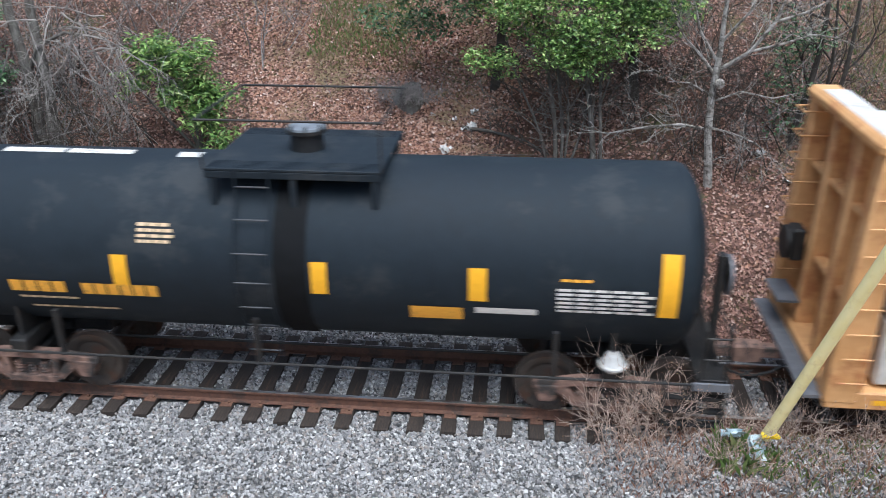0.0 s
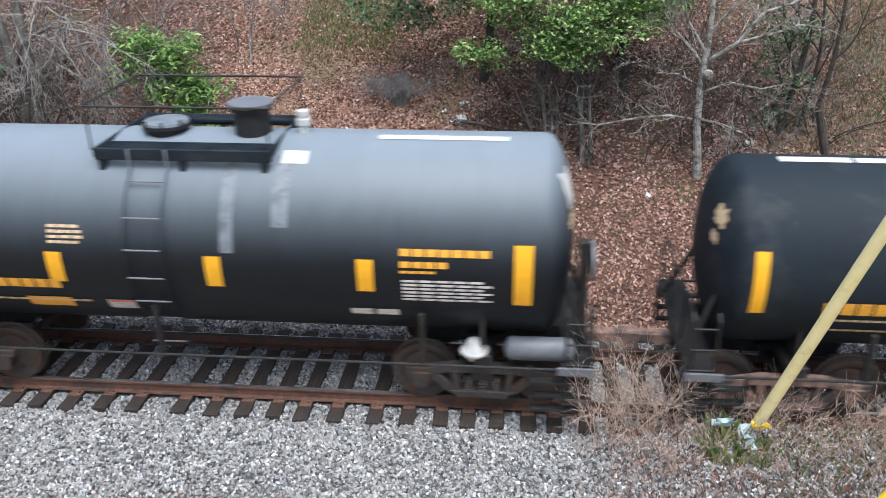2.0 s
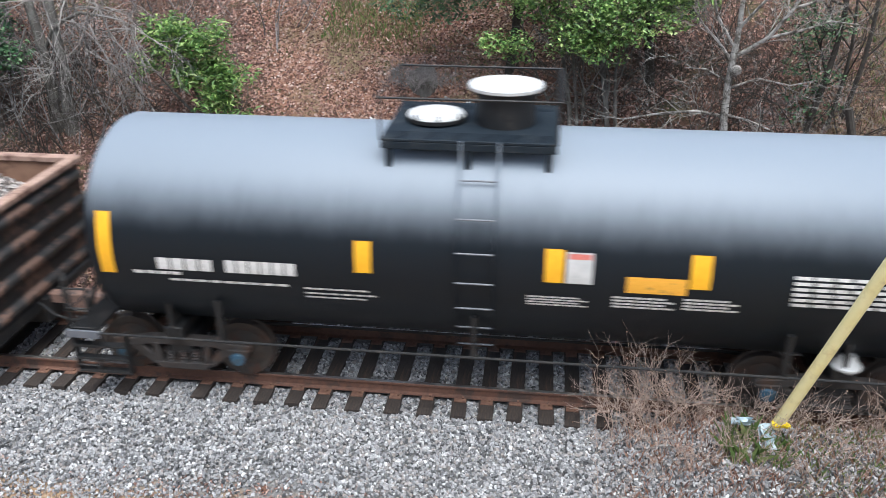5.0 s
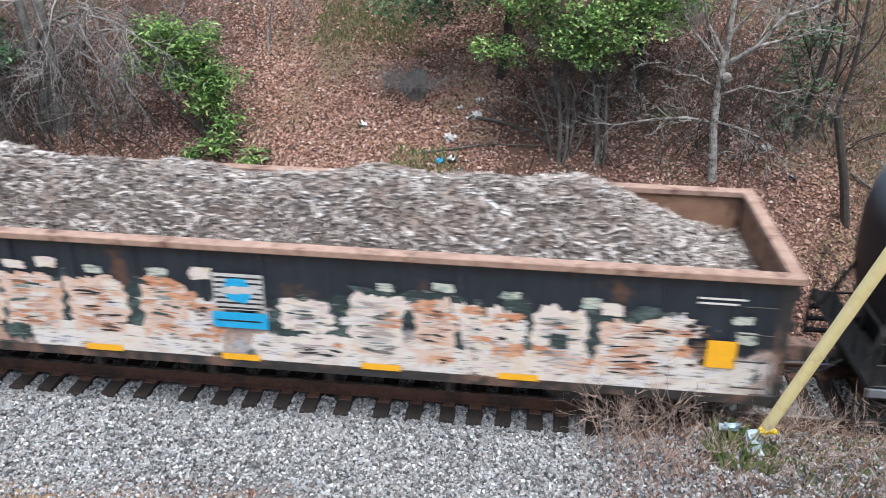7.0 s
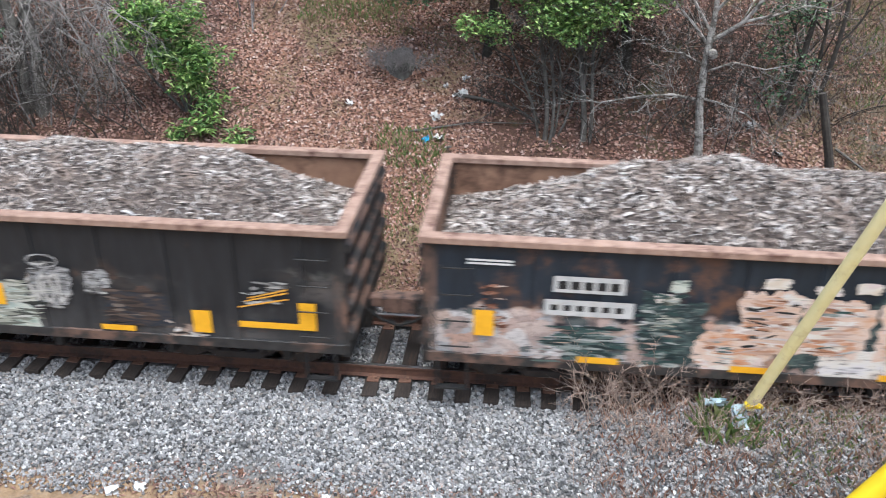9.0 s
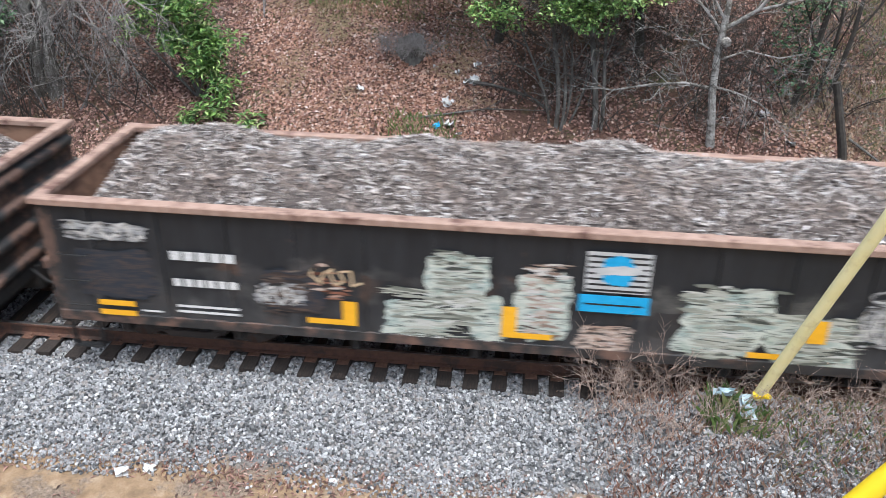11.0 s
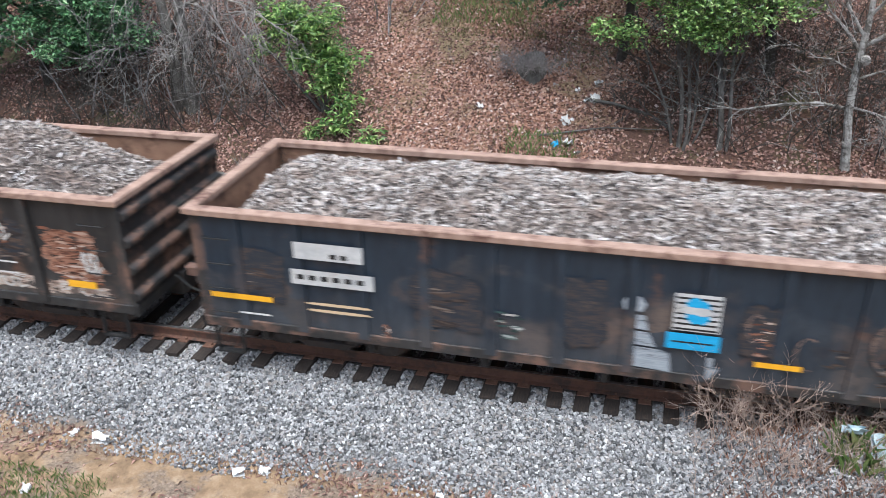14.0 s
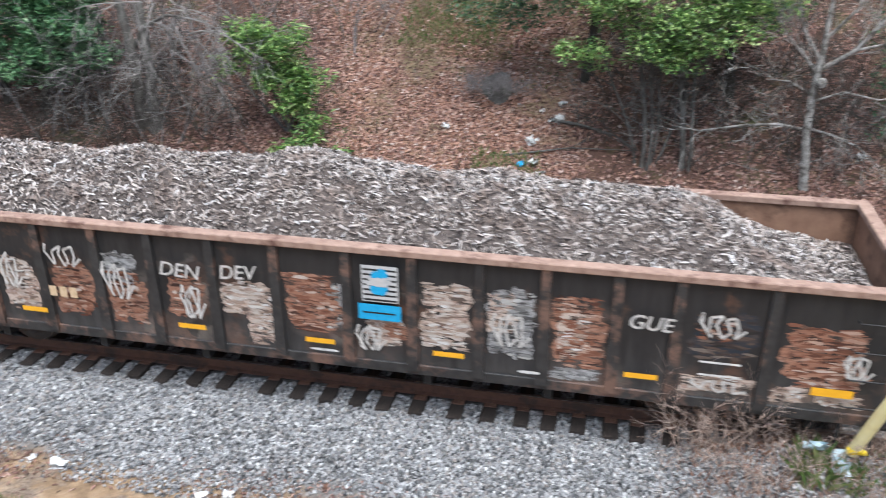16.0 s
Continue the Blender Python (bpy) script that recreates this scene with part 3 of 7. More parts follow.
def shell_bars(rows, R, zc, lift=0.009):
    """Unreadable lettering as bars: rows of (from, to, low, high, count)."""
    s = Shape()
    for u0, u1, z0, z1, n in rows:
        w = (u1 - u0) / n
        for i in range(n):
            p = shell_patch(u0 + i * w + 0.06 * w, u0 + (i + 1) * w - 0.10 * w, z0, z1, R, zc, lift)
            s.add(p.v, p.f)
    return s


def tank_car(name, u0, u1, R, zc, paint, label, plates, spec):
    """u0, u1: the two heads along the train; everything else is set from the middle of the car."""
    mid = (u0 + u1) / 2
    L = (u1 - u0) / 2 + 0.24
    LT = L + 0.16      # the tips of the dished heads
    car = car_root(name, mid, label, "tank car", "tank cars of the train")
    hd = 0.44
    prof = []
    for i in range(9):
        a = math.pi / 2 * i / 8
        prof.append((-LT + hd - hd * math.cos(a), R * max(0.02, math.sin(a))))
    prof += [(x, R) for x in (-L * 0.4, 0, L * 0.4)]
    for i in range(8, -1, -1):
        a = math.pi / 2 * i / 8
        prof.append((LT - hd + hd * math.cos(a), R * max(0.02, math.sin(a))))
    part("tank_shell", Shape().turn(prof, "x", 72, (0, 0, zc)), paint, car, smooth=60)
    # weld rings
    for x in (-LT + hd, -L * 0.35, L * 0.35, LT - hd):
        part("weld_seam", Shape().turn([(x - 0.012, R + 0.001), (x - 0.006, R + 0.004), (x + 0.006, R + 0.004), (x + 0.012, R + 0.001)], "x", 64, (0, 0, zc)), paint, car, smooth=60)
    for x in (-L + 1.09, L - 1.09):
        truck(car, x, spec.get("hub"), spec.get("cast"))
    # stub sills, bolsters and end platforms
    for k in (-1, 1):
        x0, x1 = sorted((k * (L - 2.0), k * (L + 0.42)))
        part("stub_sill", Shape().box(x0, x1, -0.22, 0.22, 0.82, 1.14), M_STEEL, car, bevel=0.015)
        part("body_bolster", Shape().box(*sorted((k * (L - 1.22), k * (L - 0.96))), -1.25, 1.25, 0.98, 1.2), M_STEEL, car, bevel=0.02)
        for y in (-1, 1):
            part("saddle_web", Shape().box(*sorted((k * (L - 1.12), k * (L - 1.06))), *sorted((y * 0.3, y * R * 0.83)), 1.1, zc - R * 0.5), M_STEEL, car)
        head = Shape().box(*sorted((k * (L + 0.02), k * (L + 0.42))), -1.42, 1.42, 1.10, 1.15)
        deck_end = part("end_platform", head, M_STEEL, car)
        for i in range(7):
            part("slat", Shape().box(*sorted((k * (L + 0.04 + 0.055 * i), k * (L + 0.06 + 0.055 * i))), -1.42, 1.42, 1.15, 1.165), M_STEEL, deck_end, smooth=0)
        for y in (-1.42, 1.30):
            for x in (L - 0.42, L + 0.38):
                part("step_hanger", Shape().box(*sorted((k * x, k * (x + 0.03))), y, y + 0.12, 0.42, 1.12), M_STEEL, car, smooth=0)
            for z in (0.44, 0.66, 0.88):
                part("step_tread", Shape().box(*sorted((k * (L - 0.42), k * (L + 0.40))), y, y + 0.12, z, z + 0.03), M_STEEL, car, smooth=0)
        rail = Shape()
        for z in (1.5, 1.95):
            rail.tube([(k * (L + 0.35), -1.38, z), (k * (L + 0.35), 1.38, z)], 0.016, 6)
        for y in (-1.38, -0.5, 0.5, 1.38):
            rail.tube([(k * (L + 0.35), y, 1.15), (k * (L + 0.35), y, 1.95)], 0.018, 6)
        part("end_railing", rail, M_STEEL, car)
        for y in (-0.95, 0.95):
            part("end_brace", Shape().tube([(k * (L + 0.38), y, 1.16), (k * (L - 0.05), y * 0.8, zc - 0.2)], 0.035, 6), M_STEEL, car)
        stiles = Shape()
        for x in (L + 0.06, L + 0.40):
            stiles.tube([(k * x, -1.40, 0.45), (k * x, -1.40, 1.95), (k * x, -1.30, 2.02)], 0.02, 6)
        lad_end = part("end_ladder", stiles, M_STEEL, car, "dark end ladder")
        for i in range(5):
            part("rung", Shape().tube([(k * (L + 0.06), -1.40, 0.55 + 0.32 * i), (k * (L + 0.40), -1.40, 0.55 + 0.32 * i)], 0.015, 6), M_STEEL, lad_end)
        part("platform_edge", Shape().box(*sorted((k * (L - 0.05), k * (L + 0.45))), -1.47, -1.425, 1.06, 1.17), M_GREYTANK, car, "worn grey platform edge", smooth=0)
        if k > 0:
            stand = part("brake_stand", Shape().box(L + 0.24, L + 0.34, -0.78, -0.62, 1.15, 2.75), M_STEEL, car, bevel=0.01)
            part("brake_wheel", Shape().turn([(-0.02, 0.28), (0.02, 0.28), (0.02, 0.24), (-0.02, 0.24)], "x", 24, (L + 0.39, -0.7, 2.45)).box(L + 0.37, L + 0.40, -0.96, -0.44, 2.43, 2.47).box(L + 0.372, L + 0.398, -0.72, -0.68, 2.2, 2.7), M_GREYTANK, stand, "spoked hand brake wheel")
        coupler(car, k * (L + 0.40), k)
    # running handrail along the sides, on brackets
    for y in (-1, 1):
        part("side_handrail", Shape().tube([(-L - 0.35, y * 1.43, 1.13), (L + 0.35, y * 1.43, 1.13)], 0.02, 8), M_STEEL, car, "thin grey side handrail")
        for x in (-L + 1.9, sum(spec["ladder"]) / 2 - mid, L - 1.9):
            part("handrail_bracket", Shape().box(x - 0.035, x + 0.035, *sorted((y * 1.36, y * 1.44)), 1.10, zc - R * 0.45), M_STEEL, car)
    # brake rigging under the tank
    part("train_pipe", Shape().tube([(-L, 0.12, 0.96), (-1.0, 0.12, 1.06), (1.0, 0.12, 1.06), (L, 0.12, 0.96)], 0.03, 6), M_STEEL, car)
    part("brake_rod", Shape().tube([(-L + 1.6, -0.4, 0.86), (L - 1.6, -0.4, 0.86)], 0.022, 6), M_STEEL, car)
    # platform, ladder, manway
    deck_paint = spec.get("deck_paint", M_STEEL)
    p0, p1 = spec["deck"]
    p0, p1 = p0 - mid, p1 - mid
    top = zc + R
    zd = spec["deck_z"]
    wd = spec["deck_half"]
    if spec["solid"]:
        platform = part("platform", Shape().box(p0, p1, -wd, wd, zd - 0.04, zd), deck_paint, car, "dark steel service platform", bevel=0.008)
        beams = [(p0, p1, -wd, -wd + 0.05, zd - 0.14, zd - 0.042), (p0, p1, wd - 0.05, wd, zd - 0.14, zd - 0.042)]
    else:
        platform = part("platform", Shape().box(p0, p1, -wd, -wd + 0.06, zd - 0.16, zd), deck_paint, car, "dark open-framed service platform", bevel=0.008)
        beams = [(p0, p1, wd - 0.06, wd, zd - 0.16, zd), (p0, p0 + 0.05, -wd + 0.06, wd - 0.06, zd - 0.10, zd), (p1 - 0.05, p1, -wd + 0.06, wd - 0.06, zd - 0.10, zd)]
    for c in beams:
        part("deck_beam", Shape().box(*c), deck_paint, platform, bevel=0.008)
    for i in range(14):
        y = -wd + 0.06 + i * 0.045 if i < 7 else wd - 0.06 - (i - 7) * 0.045
        part("grating_bar", Shape().box(p0 + 0.05, p1 - 0.05, y - 0.012, y + 0.012, zd - 0.03, zd + 0.004), deck_paint, platform)
    for x in (p0 + 0.1, (p0 + p1) / 2, p1 - 0.1):
        for y in (-wd + 0.05, wd - 0.05):
            hit = zc + math.sqrt(max(0.01, R * R - y * y)) - 0.03
            part("deck_leg", Shape().box(x - 0.04, x + 0.04, y - 0.04, y + 0.04, min(hit, zd - 0.2), zd - 0.04), deck_paint, platform)
    rr = spec["rail_z"]
    rails = Shape()
    for y in (-wd, wd):
        rails.tube([(p0 - 0.05, y, rr), (p1 + 0.05, y, rr)], 0.018, 6)
        for x in (p0, p1):
            rails.tube([(x, y, zd - 0.02), (x, y, rr)], 0.015, 6)
    for x in (p0 - 0.03, p1 + 0.03):
        rails.tube([(x, -wd, rr), (x, wd, rr)], 0.02, 6)
    part("platform_railing", rails, M_STEEL, platform)
    for x, r, z, kind, m in spec["fittings"]:
        x -= mid
        if kind == "dome":
            s = Shape().turn([(top - 0.12, r * 0.9), (z - 0.10, r * 0.85), (z - 0.09, r), (z - 0.02, r), (z, r * 0.8)], "z", 28, (x, 0, 0))
            d = part("valve_housing", s, M_STEEL, car)
            part("housing_lid", Shape().turn([(z - 0.025, r * 1.12), (z + 0.015, r * 1.12), (z + 0.05, r * 0.7), (z + 0.06, 0.05)], "z", 28, (x, 0, 0)), m, d, "pale weathered lid")
        elif kind == "manway":
            s = Shape().turn([(top - 0.15, r * 0.85), (z - 0.06, r * 0.82), (z - 0.05, r), (z, r)], "z", 28, (x, 0, 0))
            d = part("manway", s, M_STEEL, car)
            part("manway_cover", Shape().turn([(z, r * 0.96), (z + 0.03, r * 0.92), (z + 0.06, r * 0.4), (z + 0.065, 0.03)], "z", 28, (x, 0, 0)), m, d, "pale hinged cover")
            for i in range(8):
                a = i * math.pi / 4 + 0.2
                part("eye_bolt", Shape().tube([(x + r * math.cos(a), r * math.sin(a), z - 0.05), (x + r * math.cos(a), r * math.sin(a), z + 0.08)], 0.018, 6), M_STEEL, d)
        else:
            part("relief_valve", Shape().turn([(top - 0.1, r), (z - 0.22, r), (z - 0.2, r * 1.3), (z - 0.12, r * 1.3), (z - 0.1, r), (z - 0.05, r * 1.2), (z, r * 1.1)], "z", 16, (x, 0, 0)), m, car, "pale relief valve")
    l0, l1 = (v - mid for v in spec["ladder"])
    ladder = Shape()
    for x in (l0, l1):
        pts = []
        for i in range(13):
            z = 1.05 + (zd - 1.05) * i / 12
            pts.append((x, -max(math.sqrt(max(0.0, R * R - (z - zc) ** 2)) + 0.10, 1.10 if z < zc else wd + 0.02), z))
        ladder.tube(pts, 0.017, 6)
    lad = part("ladder", ladder, paint, car, "narrow side ladder with pale rungs")
    for i in range(7):
        z = 1.15 + i * 0.41
        if z < zd - 0.1:
            y = -max(math.sqrt(max(0.0, R * R - (z - zc) ** 2)) + 0.10, 1.10 if z < zc else wd + 0.02)
            part("rung", Shape().tube([(l0, y, z), (l1, y, z)], 0.014, 6), spec.get("rung_paint", M_GREYTANK), lad)
    if "band" in spec:
        b0, b1 = (v - mid for v in spec["band"])
        part("shell_band", shell_patch(b0, b1, 1.3, 3.68, R, zc, 0.03), M_SOOT, car, "dark vertical band beside the ladder", smooth=60)
    for i, (a, b, z0, z1) in enumerate(plates):
        part("reflective_plate", shell_patch(a - mid, b - mid, z0, z1, R, zc, 0.010), M_YELLOW, car, "yellow reflective plate", smooth=60)
    for nm, m, rows, lb in spec["marks"]:
        if nm in ("number_bars", "title_bars"):
            for a, b, z0, z1, n in rows:
                w = (b - a) / n
                for i in range(n):
                    part("letter_bar", shell_patch(a - mid + i * w, a - mid + i * w + 0.84 * w, z0, z1, R, zc, 0.011), m, car, smooth=60)
            continue
        ob = part(nm, shell_bars([(a - mid, b - mid, z0, z1, n) for a, b, z0, z1, n in rows], R, zc, 0.011), m, car, lb, smooth=60)
        if sum(r[4] for r in rows) > 1:
            tagged(ob, kind="stuff")
    for a, b, m, y0, y1 in spec.get("top_patches", ()):
        s = Shape()
        n = 5
        vs = [(x, (R + 0.008) * math.sin(v), zc + (R + 0.008) * math.cos(v)) for v in (y0 + (y1 - y0) * i / n for i in range(n + 1)) for x in (a - mid, b - mid)]
        part("top_patch", s.add(vs, [(2 * i, 2 * i + 1, 2 * i + 3, 2 * i + 2) for i in range(n)]), m, car, "worn white paint on the tank top", smooth=60)
    for k, ya, yb, za, zb, m, rag in spec.get("head_marks", ()):
        rng, s, n = random.Random(3), Shape(), 7
        pts = []
        for i in range(n):
            for j in range(n):
                y, z = ya + (yb - ya) * i / (n - 1), za + (zb - za) * j / (n - 1)
                if i in (0, n - 1) or j in (0, n - 1):
                    y, z = y + (rng.random() - 0.5) * rag * (yb - ya), z + (rng.random() - 0.5) * rag * (zb - za)
                q = min(0.999, math.hypot(y, z - zc) / R)
                pts.append((k * (LT - hd + hd * math.sqrt(1 - q * q) + 0.012), y * 1.006, z))
        s.add(pts, [(i * n + j, (i + 1) * n + j, (i + 1) * n + j + 1, i * n + j + 1) for i in range(n - 1) for j in range(n - 1)])
        part("head_mark", s, m, car, "pale mark on the tank head")
    for a, b, z0, z1 in spec.get("streaks", ()):
        part("streak", shell_patch(a - mid, b - mid, z0, z1, R, zc, 0.006), M_STREAK, car, "pale washed streak", smooth=60)
    if "bulb" in spec:
        x = spec["bulb"] - mid
        part("brake_reservoir", Shape().turn([(-0.17, 0.02), (-0.15, 0.10), (-0.04, 0.17), (-0.03, 0.20), (0.0, 0.20), (0.01, 0.17), (0.10, 0.12), (0.15, 0.10), (0.16, 0.02)], "z", 20, (x, -1.12, 1.22)), M_WHITE, car, "white round brake valve")
    if "cylinder" in spec:
        a, b = (v - mid for v in spec["cylinder"])
        part("air_reservoir", Shape().turn([(a, 0.03), (a + 0.05, 0.14), (a + 0.1, 0.17), (b - 0.1, 0.17), (b - 0.05, 0.14), (b, 0.03)], "x", 20, (0, -1.12, 1.27)), M_GREYTANK, car, "grey air reservoir")
    return car


def stencil(u0, u1, z0, z1, rows):
    h = (z1 - z0) / rows
    return [(u0, u1 - (0.12 if i % 2 else 0.0), z0 + i * h + 0.15 * h, z0 + (i + 1) * h - 0.25 * h, 5) for i in range(rows)]


tank_car("tank_car", -8.27, 2.09, 1.32, 2.42, M_BLACK, "matt black tank car with yellow reflective plates", [
    (-8.21, -8.03, 2.04, 2.90), (-5.70, -5.48, 2.21, 2.68), (-2.89, -2.67, 2.21, 2.68), (-0.75, -0.51, 2.20, 2.68), (1.75, 1.99, 2.05, 2.94)], dict(
    deck_paint=M_BLACK, rung_paint=M_DARKRUNG, deck=(-4.35, -1.93), deck_z=3.86, deck_half=0.98, solid=True, rail_z=4.52, ladder=(-3.93, -3.46), band=(-3.40, -2.95), bulb=1.24, cast=M_FRAME, head_marks=[(-1, -0.75, -0.45, 3.0, 3.25, M_LETTER_T, 0.3), (-1, -0.7, -0.5, 2.75, 2.9, M_LETTER_T, 0.3)],
    fittings=[(-3.16, 0.28, 4.16, "manway", M_STREAK)],
    marks=[("number_bars", M_LETTER_Y, [(-7.27, -6.42, 2.05, 2.24, 4), (-6.2, -5.07, 2.04, 2.23, 6)], "ochre lettering bars"),
           ("line_bar", M_LETTER_T, [(-7.2, -6.31, 1.93, 1.97, 6), (-7.1, -5.77, 1.74, 1.78, 9)], ""),
           ("capacity_bar", M_LETTER_T, [(-5.32, -4.85, 3.06, 3.10, 3), (-5.32, -4.80, 2.99, 3.03, 4), (-5.32, -4.78, 2.92, 2.96, 3), (-5.32, -4.84, 2.85, 2.89, 4)], ""),
           ("notice_plate", M_LETTER_Y, [(-1.60, -0.75, 1.86, 2.08, 1)], "yellow notice plate"),
           ("white_strip", M_LETTER_W, [(-0.72, 0.26, 2.0, 2.10, 1)], "pale notice strip"),
           ("stencil_block", M_LETTER_W, stencil(0.41, 1.71, 2.07, 2.46, 6), "white stencilled data"),
           ("stencil_title", M_LETTER_Y, [(0.46, 0.88, 2.54, 2.58, 3)], "")],
    top_patches=[(-7.75, -6.8, M_CHALK, -0.09, 0.06), (-6.75, -5.75, M_CHALK, -0.09, 0.05), (-5.05, -4.7, M_WHITE, -0.13, 0.02)]))
tank_car("tank_car", -20.68, -10.85, 1.44, 2.56, M_TANK_B, "black tank car with sky sheen painted on its upper half and yellow reflective plates", [
    (-20.56, -20.34, 2.08, 2.94), (-17.66, -17.44, 2.24, 2.70), (-15.43, -15.21, 2.24, 2.70), (-13.36, -13.14, 2.24, 2.72), (-11.28, -11.04, 2.08, 2.96)], dict(
    deck_paint=M_BLACK, deck=(-17.0, -14.55), deck_z=4.0, deck_half=0.90, solid=False, rail_z=4.58, ladder=(-16.5, -15.98), bulb=-11.81, cylinder=(-11.4, -10.4), head_marks=[(1, -0.78, -0.32, 3.24, 3.70, M_WHITE, 0.12), (1, -0.85, -0.45, 2.98, 3.16, M_LETTER_T, 0.4)], streaks=[(-15.2, -15.02, 2.75, 3.85), (-14.5, -14.28, 3.1, 3.85)],
    fittings=[(-16.3, 0.34, 4.12, "manway", M_STREAK), (-15.03, 0.29, 4.42, "dome", M_GREYTANK), (-14.3, 0.08, 4.32, "valve", M_WHITE)],
    marks=[("number_bars", M_LETTER_Y, [(-19.64, -18.85, 2.12, 2.28, 4), (-18.7, -17.52, 2.12, 2.27, 6)], "ochre lettering bars"),
           ("line_bar", M_LETTER_T, [(-19.5, -18.7, 2.02, 2.06, 5), (-19.4, -17.2, 1.86, 1.90, 12)], ""),
           ("notice_plate", M_LETTER_Y, [(-18.2, -17.43, 1.74, 1.94, 1)], "yellow notice plate"),
           ("inspection_label", M_WHITE, [(-17.01, -16.5, 1.73, 1.92, 1)], "pale label with a red head"),
           ("label_head", M_RED, [(-16.99, -16.52, 1.87, 1.915, 1)], ""),
           ("capacity_bar", M_LETTER_T, [(-17.6, -17.14, 3.03, 3.07, 3), (-17.6, -17.10, 2.96, 3.0, 4), (-17.6, -17.08, 2.89, 2.93, 3), (-17.6, -17.14, 2.82, 2.86, 4)], ""),
           ("title_bars", M_LETTER_Y, [(-12.78, -11.57, 2.78, 2.88, 7), (-12.78, -12.13, 2.62, 2.71, 4), (-12.78, -12.3, 2.54, 2.58, 4)], "ochre title lettering"),
           ("stencil_block", M_LETTER_W, stencil(-12.77, -11.54, 2.1, 2.46, 6), "white stencilled data"),
           ("white_strip", M_LETTER_W, [(-13.52, -12.8, 1.80, 1.92, 2)], "white lettering bars")],
    top_patches=[(-17.1, -16.8, M_WHITE, -0.55, -0.42), (-14.45, -14.1, M_WHITE, -0.55, -0.38), (-13.2, -11.4, M_WHITE, -0.15, -0.05)]))
tank_car("tank_car", -34.16, -23.10, 1.53, 2.46, M_TANK_C, "black tank car with pale grey dust and painted sky sheen on its upper half", [
    (-34.06, -33.86, 2.20, 3.07), (-30.48, -30.26, 2.41, 2.85), (-27.98, -27.74, 2.42, 2.87), (-26.15, -25.90, 2.43, 2.88), (-23.5, -23.24, 2.10, 2.98)], dict(
    deck_paint=M_BLACK, deck=(-30.2, -27.9), deck_z=4.08, deck_half=0.92, solid=True, rail_z=4.62, ladder=(-29.14, -28.64), bulb=-23.9, hub=M_DULLBLUE, head_marks=[(1, -0.9, -0.45, 2.95, 3.35, M_LETTER_W, 0.45)],
    fittings=[(-29.58, 0.42, 4.16, "manway", M_WHITE), (-28.62, 0.46, 4.60, "dome", M_WHITE)],
    marks=[("number_bars", M_LETTER_W, [(-33.23, -32.43, 2.30, 2.48, 4), (-32.27, -31.27, 2.30, 2.49, 6)], "white lettering bars"),
           ("line_bar", M_LETTER_W, [(-33.6, -32.9, 2.22, 2.27, 4), (-33.1, -31.4, 2.12, 2.16, 9), (-31.2, -30.3, 2.10, 2.13, 6), (-31.2, -30.2, 2.02, 2.05, 6), (-31.2, -30.35, 1.95, 1.98, 5)], ""),
           ("notice_plate", M_LETTER_Y, [(-26.99, -26.09, 2.33, 2.56, 1)], "yellow notice plate"),
           ("placard", M_WHITE, [(-27.73, -27.33, 2.42, 2.84, 1)], "white placard with a red head"),
           ("placard_head", M_RED, [(-27.7, -27.36, 2.75, 2.82, 1)], ""),
           ("data_bar", M_LETTER_W, stencil(-28.2, -27.4, 2.05, 2.22, 4) + stencil(-27.1, -26.3, 2.08, 2.28, 4) + stencil(-26.2, -25.5, 2.1, 2.3, 4), "white stencilled data"),
           ("end_stencil", M_LETTER_W, stencil(-24.9, -23.6, 2.25, 2.7, 6), "white stencilled data")]))


